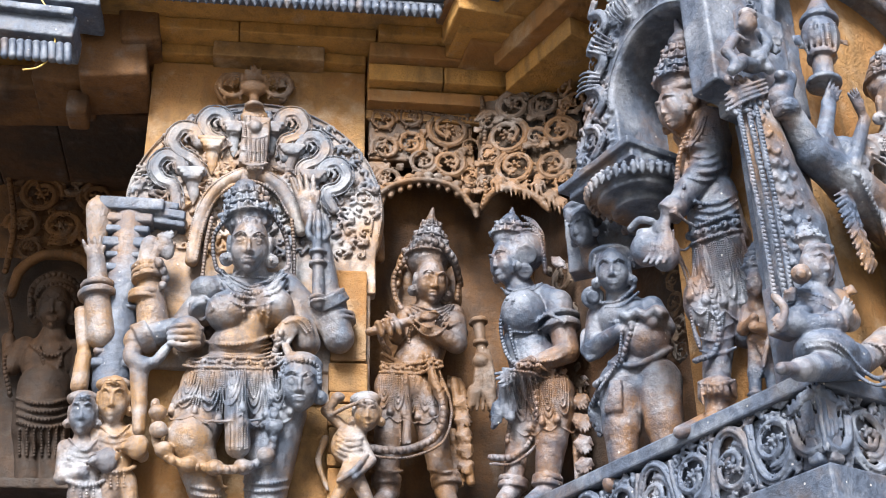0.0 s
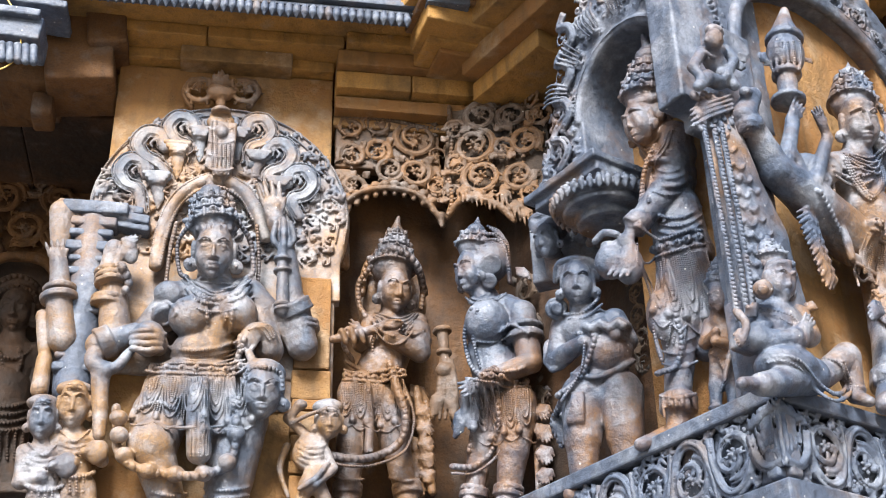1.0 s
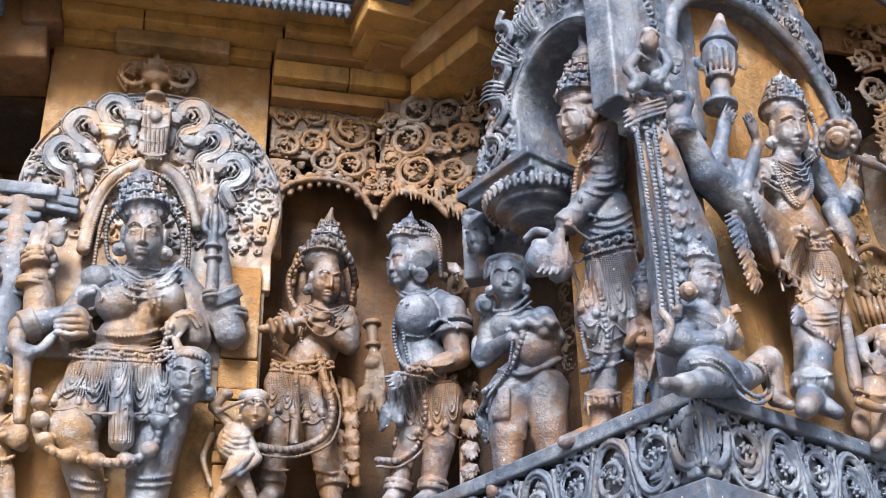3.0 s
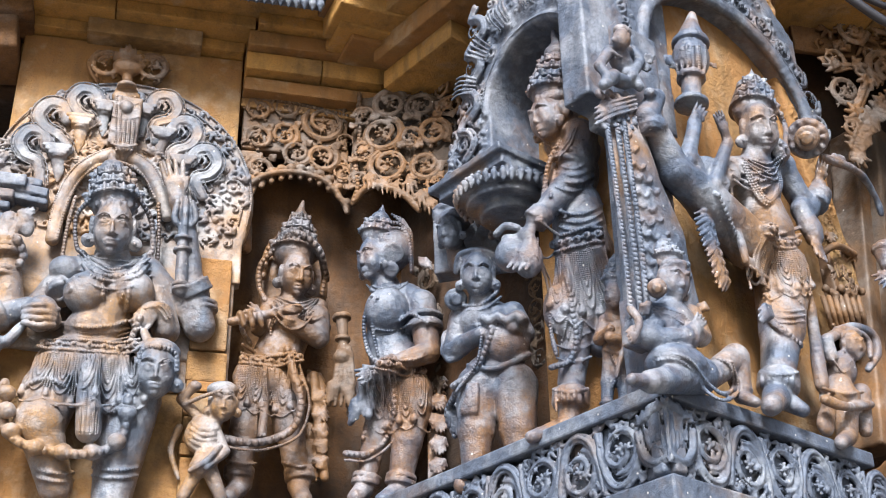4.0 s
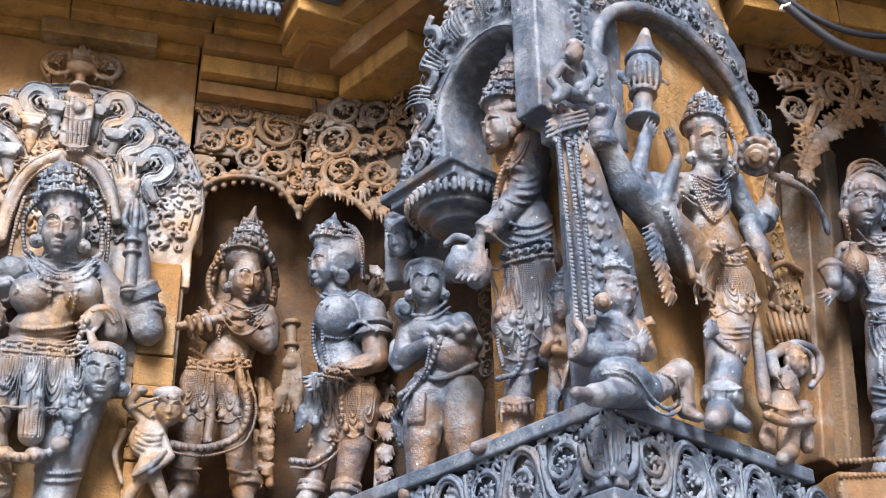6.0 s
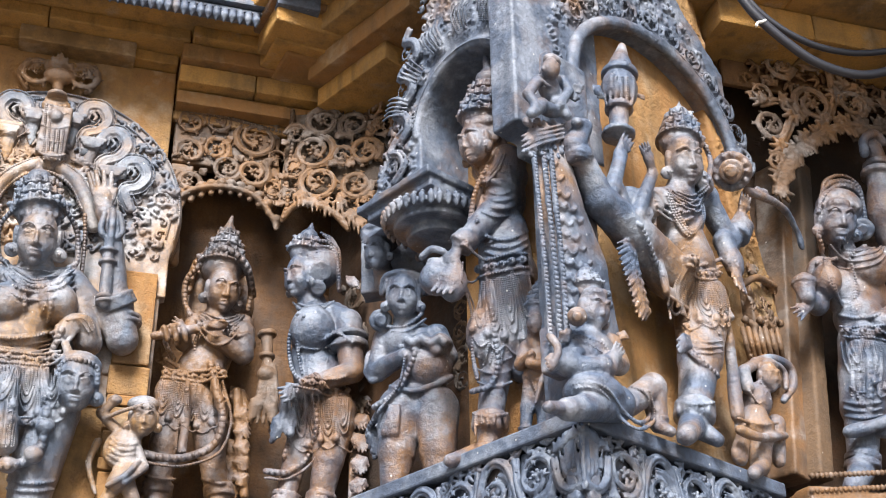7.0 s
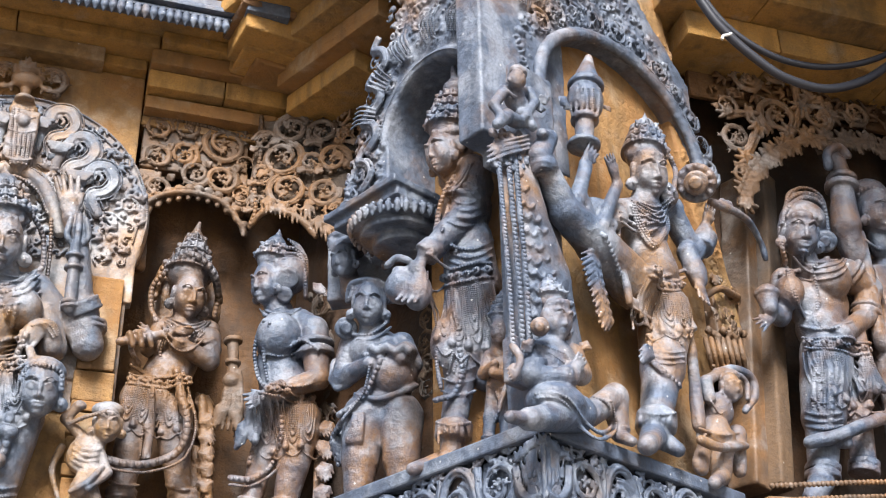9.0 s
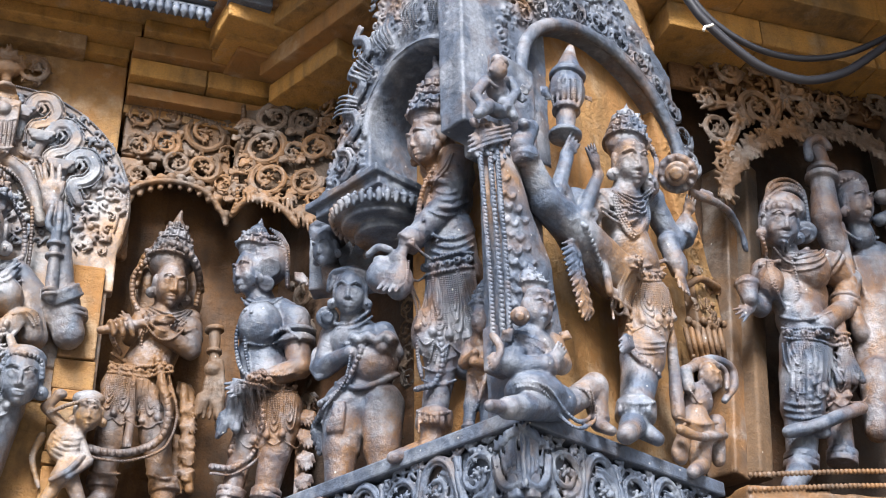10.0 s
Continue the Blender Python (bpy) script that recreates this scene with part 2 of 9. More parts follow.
        if old:
            for z in (.62, .75):
                self.tube([at(-.6, .75, z), at(0, 1.0, z), at(.6, .75, z)], w * .04, per=4)

    def crown(self, base, top, r0, r1, tiers=4, lobes=9, peak=True):
        """A tiered, jewelled crown from base to top."""
        base, top = np.array(base, float), np.array(top, float)
        ax = top - base
        n = np.linalg.norm(ax)
        d = ax / n
        side = np.cross(d, (0, 1, 0))
        side /= np.linalg.norm(side)
        out = np.cross(side, d)
        self.cap(base, top, r0 * .9, r1 * .85, k=.008)
        for i in range(tiers):
            f = i / tiers
            r = r0 + (r1 - r0) * f
            p = base + ax * f
            th = n / tiers
            self.ring(p + d * th * .02, p + d * th * .22, r * 1.1)
            self.ring(p + d * th * .3, p + d * th * .75, r * 1.0)
            for j in range(lobes):
                a = math.pi * (j + .5) / lobes
                o = side * math.cos(a) * r + out * -math.sin(a) * r
                if o[1] < 0:
                    o = side * math.cos(a) * r + out * math.sin(a) * r
                q = p + o * 1.06
                self.beads.append((*(q + d * th * .12), r * .1))
                if (i + j) % 2 == 0:
                    self.ell(q + d * th * .5, (r * .17, r * .14, th * .3), k=.004)
                    self.beads.append((*(q + o * .12 + d * th * .52), r * .08))
                else:
                    self.cap(q + d * th * .3, q + d * th * .75, r * .09, r * .05, k=.003)
        if peak:
            self.ring(top, top + d * r1 * .4, r1 * .75)
            self.cap(top + d * r1 * .4, top + d * r1 * 1.1, r1 * .5, r1 * .2)
            self.cap(top + d * r1 * 1.1, top + d * r1 * 1.6, r1 * .2, r1 * .08)

    def sprig(self, a, ang, size, out=.35, lobes=3):
        """A small leaf of round lobes that fans out from a towards the angle ang (radians, in the wall's plane)."""
        a = np.array(a, float)
        for i in range(lobes):
            q = i - (lobes - 1) / 2
            w = ang + q * .75
            n = size * (1 - .16 * abs(q))
            d = np.array((math.cos(w), 0, math.sin(w)))
            mid = a + d * n * .5 + (0, size * out * .5, 0)
            self.cap(a, mid, size * .1, size * .17, k=.0015)
            self.cap(mid, a + d * n + (0, size * out * .2, 0), size * .19, size * .13, k=.0015)

    def stem(self, pts, r, r2=None, per=4, lift=0.0):
        """A carved stem with three parallel ribs and grooves between, lying in the wall's plane."""
        p = glide(pts, per)
        t = np.gradient(p, axis=0)
        side = np.stack([-t[:, 2], 0 * t[:, 0], t[:, 0]], 1)
        side /= np.linalg.norm(side, axis=1)[:, None] + 1e-9
        r2 = r if r2 is None else r2
        n = len(p) - 1
        for s, w, up in ((-.78, .4, -.1), (0, .44, .3), (.78, .4, -.1)):
            for i in range(n):
                ra, rb = r + (r2 - r) * i / n, r + (r2 - r) * (i + 1) / n
                self.cap(p[i] + side[i] * s * ra + (0, up * ra + lift, 0), p[i + 1] + side[i + 1] * s * rb + (0, up * rb + lift, 0), w * ra, w * rb, k=.0012)

    def spiral(self, c, rad, start=0.0, turns=1.4, hand=1, r=.011, leaves=True):
        """A foliate volute: a ribbed stem that winds round a lobed flower, with leaflets within and along its back."""
        c = np.array(c, float)
        r = min(r, rad * .2)
        pts, turns = [], min(turns, 1.3)
        steps = int(12 * turns) + 2
        for i in range(steps):
            f = i / (steps - 1)
            a = math.radians(start) + hand * f * turns * 2 * math.pi
            q = rad * (1 - .52 * f ** 1.5)
            pts.append(c + (math.cos(a) * q, rad * .1 * f, math.sin(a) * q))
            o = np.array((math.cos(a), 0, math.sin(a)))
            if leaves and i % 2 == 0 and f < .8:
                self.sprig(c + o * (q + r * .8) - (0, r * .6, 0), a + hand * .9, rad * .3)
            if leaves and i % 3 == 1 and f > .3:
                self.sprig(c + o * (q - r * .8) + (0, r * .2, 0), a + math.pi - hand * .8, rad * .26)
        self.stem(pts, r, r * .6, per=2)
        e = pts[-1]
        self.sprig(e, math.radians(start) + hand * turns * 6.283 + hand * 1.3, rad * .34)
        for i in range(6):
            a = i * 1.0472 + start
            o = np.array((math.cos(a), 0, math.sin(a)))
            self.cap(c + o * rad * .1 + (0, r * .2, 0), c + o * rad * .27 + (0, r * .5, 0), rad * .055, rad * .085, k=.0015)
        self.ell(c + (0, r * .8, 0), (rad * .1, r, rad * .1), k=.002)

    def depth(self, u, z):
        """How far out the carved surface lies at each (u, z) so far; nan where there is nothing."""
        u, z = np.array(u, float), np.array(z, float)
        v = np.arange(.34, -.16, -.005)
        d = np.full((len(u), len(v)), 1.0)
        for lo, hi, k, fn, cut in self.ops:
            m = (u > lo[0]) & (u < hi[0]) & (z > lo[2]) & (z < hi[2])
            if m.any() and not cut:
                d[m] = np.minimum(d[m], fn(u[m][:, None], v[None, :], z[m][:, None]))
        inside = d < 0
        out = v[np.argmax(inside, 1)]
        return np.where(inside.any(1), out, np.nan)

    def drape(self, lines, r, bead=0.0, lift=.002):
        """Strings laid on the carved surface: each line is a list of (u, z)."""
        n = [len(p) for p in lines]
        flat = np.array([q for p in lines for q in p], float)
        dep = np.split(self.depth(flat[:, 0], flat[:, 1]), np.cumsum(n)[:-1])
        for p, v in zip(lines, dep):
            ok = ~np.isnan(v)
            if ok.sum() < len(p) * .6:
                continue
            v = np.interp(np.arange(len(p)), np.arange(len(p))[ok], v[ok])
            e = np.r_[v[0], v, v[-1]]
            v = np.maximum(v, (e[:-2] + e[1:-1] + e[2:]) / 3)
            self.tube([(q[0], w + lift, q[1]) for q, w in zip(p, v)], r, bead=bead, per=2, k=.0015)

    def skirt(self, cu, top, bot, ht, hb, slope=0.0, n=5):
        """A jewelled hip belt with bosses, nested swags of pearls, tassels and a scalloped hem."""
        def at(s, t):
            u = s * (ht + (hb - ht) * t)
            return cu + u, top - t * (top - bot) + slope * u - .022 * (1 - s * s)
        lines, thin = [], []
        for t in (0, .09, .18):
            lines.append([at(s, t) for s in np.linspace(-1, 1, 13)])
        for i in range(n):
            a, b = -1 + 2 * i / n, -1 + 2 * (i + 1) / n
            m, w = (a + b) / 2, (b - a) / 2
            for q, deep in ((.95, .62), (.68, .5), (.42, .38), (.16, .3)):
                thin.append([at(m + math.cos(g) * w * q, .24 + deep * math.sin(g)) for g in np.linspace(math.pi, 0, 9)])
            thin.append([at(m + s * w, 1.0 + .08 * math.sin((s + 1) * 1.57)) for s in np.linspace(-1, 1, 6)])
            for j in (-1, 0, 1):
                thin.append([at(a + j * .045, t) for t in np.linspace(.2, .82, 6)])
        self.drape(thin, .0055, .0042)
        self.drape(lines, .0085, .0062, .004)
        pts = [at(s, .09) for s in np.linspace(-.9, .9, n + 2)] + [at(-1 + 2 * i / n, .86) for i in range(n + 1)]
        for i, (p, v) in enumerate(zip(pts, self.depth([q[0] for q in pts], [q[1] for q in pts]))):
            if np.isnan(v):
                continue
            if i < n + 2:
                self.ell((p[0], v, p[1]), (.014, .007, .014), k=.002)
                self.beads.append((p[0], v + .008, p[1], .006))
            else:
                self.cap((p[0], v, p[1] + .012), (p[0], v + .004, p[1] - .014), .006, .013, k=.002)

    def collar(self, cu, z, w, drop, rows=4, slope=0.0):
        """Rows of a broad necklace lying on the chest."""
        self.drape([[(cu + s * w * (1 - .12 * i), z + slope * s * w - drop * (1 - .24 * i) * (1 - s * s)) for s in np.linspace(-1, 1, 13)] for i in range(rows)], .0065, .0048, .003)

    def foliage(self, lo, hi, v, size, seed=1, keep=None):
        """Low foliage that covers the ground of a panel: curls and lobed sprigs in uneven rows."""
        rng = random.Random(seed)
        nz = max(1, round((hi[1] - lo[1]) / (size * 1.05)))
        nu = max(1, round((hi[0] - lo[0]) / (size * 1.05)))
        for i in range(nu):
            for j in range(nz):
                u = lo[0] + (i + .5 + rng.uniform(-.25, .25) + .25 * (j % 2)) * (hi[0] - lo[0]) / nu
                z = lo[1] + (j + .5 + rng.uniform(-.25, .25)) * (hi[1] - lo[1]) / nz
                if keep and not keep(u, z):
                    continue
                a = rng.uniform(0, 6.283)
                if rng.random() < .45:
                    g = rng.choice((-1, 1))
                    self.tube([(u + math.cos(a + g * q * 1.2) * size * (.5 - .09 * q), v, z + math.sin(a + g * q * 1.2) * size * (.5 - .09 * q)) for q in range(5)], size * .13, size * .1, per=2, k=.0015)
                    self.cap((u, v, z), (u, v + size * .1, z), size * .15, k=.0015)
                else:
                    self.sprig((u - math.cos(a) * size * .4, v, z - math.sin(a) * size * .4), a, size * .95)

    def leaf(self, a, b, w, ribs=4):
        """A curling acanthus leaf from a to its tip b: a fan of grooved lobes."""
        a, b = np.array(a, float), np.array(b, float)
        d = b - a
        n = np.linalg.norm(d)
        s = np.array((-d[2], 0, d[0])) / (n + 1e-6)
        lobes = ribs + 2
        for i in range(lobes):
            q = 2 * i / (lobes - 1) - 1
            long = 1 - .35 * q * q
            mid = a + d * .45 * long + s * q * w * .75 + (0, w * .22, 0)
            tip = a + d * long * .9 + s * q * w * .9 + (0, w * (.05 - .2 * abs(q)), 0)
            self.cap(a, mid, w * .2, w * .27, k=.003)
            self.cap(mid, tip, w * .27, w * .15, k=.003)

    def mesh(self, name, wall=None):
        h = self.h
        lo = np.min([o[0] for o in self.ops if not o[4]], axis=0) - 3 * h
        hi = np.max([o[1] for o in self.ops if not o[4]], axis=0) + 3 * h
        if wall is not None:
            lo[1] = max(lo[1], wall - 2 * h)
        n = np.ceil((hi - lo) / h).astype(int) + 1
        d = np.full(n, .03, np.float32)
        axes = [lo[i] + h * np.arange(n[i], dtype=np.float32) for i in range(3)]
        for a, b, k, fn, cut in self.ops:
            i0 = np.clip(((a - k - lo) / h).astype(int) - 1, 0, n - 1)
            i1 = np.clip(((b + k - lo) / h).astype(int) + 3, 1, n)
            if (i1 <= i0).any() or (b < lo).any() or (a > hi).any():
                continue
            sl = tuple(slice(p, q) for p, q in zip(i0, i1))
            e = fn(axes[0][sl[0]][:, None, None], axes[1][sl[1]][None, :, None], axes[2][sl[2]][None, None, :]).astype(np.float32)
            old = d[sl]
            if cut:
                d[sl] = np.maximum(old, -e)
                continue
            q = np.maximum(k - np.abs(old - e), 0) / k
            d[sl] = np.minimum(old, e) - q * q * k * .25
        d += weather(n, h)
        if wall is not None:
            d[:, :2, :] = .03
        d[0], d[-1] = .03, .03
        d[:, 0], d[:, -1], d[:, :, 0], d[:, :, -1] = .03, .03, .03, .03
        v, f = skin(d, lo, h)
        nv = np.cross(v[f[:, 2]] - v[f[:, 0]], v[f[:, 3]] - v[f[:, 1]])
        if wall is not None:
            f = f[nv[:, 1] > -.8 * np.linalg.norm(nv, axis=1)]
            used, f = np.unique(f, return_inverse=True)
            v, f = v[used], f.reshape(-1, 4)
        bd = np.array([b for b in self.beads if wall is None or b[1] > wall]).reshape(-1, 4)
        if len(bd):
            bv = (BEAD_V[None] * bd[:, None, 3:] + bd[:, None, :3]).reshape(-1, 3)
            bf = (BEAD_F[None] + len(BEAD_V) * np.arange(len(bd))[:, None, None]).reshape(-1, 4) + len(v)
            v, f = np.vstack([v, bv]), np.vstack([f, bf])
        v = v * (1, -1, 1)
        me = bpy.data.meshes.new(name)
        me.vertices.add(len(v))
        me.vertices.foreach_set("co", v.astype(np.float32).ravel())
        me.loops.add(len(f) * 4)
        me.loops.foreach_set("vertex_index", f.astype(np.int32).ravel())
        me.polygons.add(len(f))
        me.polygons.foreach_set("loop_start", np.arange(len(f), dtype=np.int32) * 4)
        me.polygons.foreach_set("use_smooth", np.ones(len(f), bool))
        me.update(calc_edges=True)
        me.validate()
        return me


def weather(n, h):
    """Gentle unevenness of old, chipped stone: smooth noise at two sizes, in metres."""
    rng = np.random.default_rng(5)
    out = np.zeros(n, np.float32)
    for size, amount in ((.05, .001), (.014, .0005)):
        m = max(2, round(size / h))
        a = rng.normal(0, amount, [k // m + 2 for k in n]).astype(np.float32)
        for ax in range(3):
            t = np.arange(n[ax]) / m
            i = t.astype(int)
            f = (t - i).astype(np.float32)
            f = (f * f * (3 - 2 * f)).reshape([-1 if q == ax else 1 for q in range(3)])
            a = np.take(a, i, ax) * (1 - f) + np.take(a, i + 1, ax) * f
        out += a
    return out


def skin(d, lo, h):
    """Surface nets: the zero surface of the field d as vertices and quads."""
    s = d < 0
    c = [(i, j, k) for i in (0, 1) for j in (0, 1) for k in (0, 1)]
    n = np.array(d.shape) - 1
    cnt = sum(s[i:i + n[0], j:j + n[1], k:k + n[2]].astype(np.int8) for i, j, k in c)
    I, J, K = np.nonzero((cnt > 0) & (cnt < 8))
    idx = np.full(n, -1, np.int64)
    idx[I, J, K] = np.arange(len(I))
    val = {o: d[I + o[0], J + o[1], K + o[2]] for o in c}
    acc, num = np.zeros((len(I), 3)), np.zeros(len(I))
    for a in c:
        for ax in range(3):
            if a[ax]:
                continue
            b = tuple(1 if q == ax else a[q] for q in range(3))
            va, vb = val[a], val[b]
            m = (va < 0) != (vb < 0)
            t = np.where(m, va / np.where(m, va - vb, 1), 0)
            p = np.tile(np.array(a, float), (len(I), 1))
            p[:, ax] += t
            acc[m] += p[m]
            num[m] += 1
    v = lo + h * (np.stack([I, J, K], 1) + acc / num[:, None])
    quads = []
    for ax in range(3):
        b, e = (ax + 1) % 3, (ax + 2) % 3
        s0 = [slice(1, None)] * 3
        s1 = [slice(1, None)] * 3
        s0[ax], s1[ax] = slice(0, -1), slice(1, None)
        x = s[tuple(s0)] != s[tuple(s1)]
        P = np.array(np.nonzero(x)).T
        off = np.ones(3, int)
        off[ax] = 0
        P = P + off
        keep = (P[:, b] < n[b]) & (P[:, e] < n[e]) & (P[:, ax] < n[ax])
        P = P[keep]
        ub, ue = np.eye(3, dtype=int)[b], np.eye(3, dtype=int)[e]
        q = np.stack([idx[tuple((P - o).T)] for o in (ub + ue, ue, 0 * ub, ub)], 1)
        ins = s[tuple(P.T)]
        q = np.where(ins[:, None], q, q[:, ::-1])
        quads.append(q[(q >= 0).all(1)])
    return v, np.vstack(quads)


def _bead():
    v, f, m, n = [], [], 6, 3
    for i in range(n + 1):
        for j in range(m):
            a, b = math.pi * (.06 + .88 * i / n), 2 * math.pi * j / m
            v.append((math.sin(a) * math.cos(b), math.sin(a) * math.sin(b), math.cos(a)))
    for i in range(n):
        for j in range(m):
            f.append((i * m + j, i * m + (j + 1) % m, (i + 1) * m + (j + 1) % m, (i + 1) * m + j))
    return np.array(v), np.array(f)


BEAD_V, BEAD_F = _bead()


# ---- frames of the walls: a corner of the plan and the turn of the wall ----
def wall_frame(x, y, turn):
    return pose(x, y, 0, 0, 0, turn)


FA, FB, FC, FD = wall_frame(-.81, 3.975, 15), wall_frame(.475, 2.895, -49.5), wall_frame(.475, 2.895, 40.5), wall_frame(1.4, 3.78, 15)


def part(name, bm, material, parent, label=""):
    """Links a bmesh (or a mesh) as one mesh object under a thing or a part."""
    if isinstance(bm, bmesh.types.BMesh):
        me = bpy.data.meshes.new(name)
        bm.normal_update()
        bm.to_mesh(me)
        bm.free()
    else:
        me = bm
    ob = new(name, me)
    if not me.materials:
        me.materials.append(material)
    if parent is not None:
        ob.parent = parent
    return tagged(ob, label)


def add_box(bm, lo, hi, bevel=.006, rough=0.0, cuts=0):
    """A box from lo to hi (u, v, z; v out of the wall) with worn edges."""
    lo, hi = Vector((lo[0], -hi[1], lo[2])), Vector((hi[0], -lo[1], hi[2]))
    r = bmesh.ops.create_cube(bm, size=1.0)
    vs = r["verts"]
    for v in vs:
        v.co = Vector([(lo[i] + hi[i]) / 2 + v.co[i] * (hi[i] - lo[i]) for i in range(3)])
    es = list({e for v in vs for e in v.link_edges})
    if bevel:
        bmesh.ops.bevel(bm, geom=es, offset=bevel, segments=2, profile=.6, affect="EDGES")
    return vs


def box_part(name, lo, hi, material, parent, bevel=.006, label=""):
    bm = bmesh.new()
    add_box(bm, lo, hi, bevel)
    return part(name, bm, material, parent, label)


def root(name, m, label, category, kind="", group=""):
    ob = new(name)
    ob.matrix_world = m
    return tagged(ob, label, category, group, kind)


def slab(name, lo, hi, material, m, label, category="wall", bevel=.008):
    bm = bmesh.new()
    add_box(bm, lo, hi, bevel)
    ob = part(name, bm, material, None)
    ob.matrix_world = m
    return tagged(ob, label, category, "", "structure")


def prism(bm, pts, y0, y1):
    """An upright prism over a plan outline: pts in (x, y), from height y0 to y1."""
    low = [bm.verts.new((x, y, y0)) for x, y in pts]
    top = [bm.verts.new((x, y, y1)) for x, y in pts]
    n = len(pts)
    for i in range(n):
        bm.faces.new((low[i], low[(i + 1) % n], top[(i + 1) % n], top[i]))
    bm.faces.new(top)
    bm.faces.new(low[::-1])


# ---- setting ----
bm = bmesh.new()
bmesh.ops.create_grid(bm, x_segments=40, y_segments=40, size=600)
ground = part("ground", bm, M_GROUND, None)
tagged(ground, "worn stone paving of the temple court", "ground", "", "structure")

# walls: thick masonry behind the carved faces
slab("wall_west", (-.80, -.45, 0), (.0, 0, 4.64), M_WALL, FA, "ochre-stained stone wall behind the large relief panel")
# Darker than its stone: the shade behind the figures is in the colour.
slab("wall_niche", (-.05, -.6, 0), (.75, -.24, 4.72), M_BROWN_SHADE, FA, "brown-ochre stone back of the shallow niche, darkened with shade")
slab("wall_lintel", (.002, -.155, 4.44), (.56, -.01, 4.48), M_WALL, FA, "ochre stone lintel over the niche")
# The recess shade is put into this wall's colour.
slab("wall_recess", (-2.9, -1.4, 0), (-.62, -.93, 5.2), M_RECESS_SHADE, FA, "brown stone wall of the recess, shade in its colour")
# Colour holds the deep shade between and behind the figures.
slab("wall_pier_left", (-1.5, -.75, 2.4), (-.2, -.36, 4.72), M_RECESS_SHADE, FB, "brown stone flank of the pier behind the standing figures, darkened as shade")
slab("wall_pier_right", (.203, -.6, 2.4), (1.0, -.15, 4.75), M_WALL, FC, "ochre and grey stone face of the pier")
# Recess shade behind the women is put into this wall's colour.
slab("wall_east", (-.32, -.6, 0), (2.6, -.2, 4.9), M_RECESS_SHADE, FD, "brown stone wall of the recess beside the pier, darkened as shade")
# Unseen wall, added to keep sky light out of the recess.
slab("wall_return", (.70, -.1, 0), (1.0, .8, 4.9), M_DIM, FD, "unseen plain stone wall added to block light from the recess")
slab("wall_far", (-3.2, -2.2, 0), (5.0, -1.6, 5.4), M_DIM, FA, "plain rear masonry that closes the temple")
slab("pier_core", (.035, -.135, 2.84), (.2, -.06, 3.98), M_PIER, FC, "grey stone core of the pier corner", "pier")
# the plinth under it all
bm = bmesh.new()
prism(bm, [(-3.2, 3.0), (-1.0, 3.55), (-.45, 3.72), (.13, 3.15), (.475, 2.76), (.9, 3.1), (1.35, 3.42), (3.5, 4.0), (3.5, 5.5), (-3.2, 5.5)], 0, 2.42)
plinth = part("plinth", bm, M_BASE, None)
tagged(plinth, "grey moulded stone plinth of the temple", "plinth", "", "structure")

# eaves overhead
slab("ceiling", (-3.5, -1.5, 5.06), (5.0, .28, 5.3), M_EAVE, FA, "stained stone eave slab overhead", "eave", .02)


# ---- carved figures and ornament, each one mesh cut from its own stone ----
def carve(name, model, m, material, h, wall, label, category, group=""):
    c = Clay(h)
    model(c)
    ob = part(name, c.mesh(name, wall), material, None)
    ob.matrix_world = m
    return tagged(ob, label, category, group)


def carve_parts(name, m, h, wall, label, category, models):
    thing = root(name, m, label, category)
    for kind, model, material, words in models:
        c = Clay(h)
        model(c)
        part(kind, c.mesh(kind, wall), material, thing, words)
    return thing


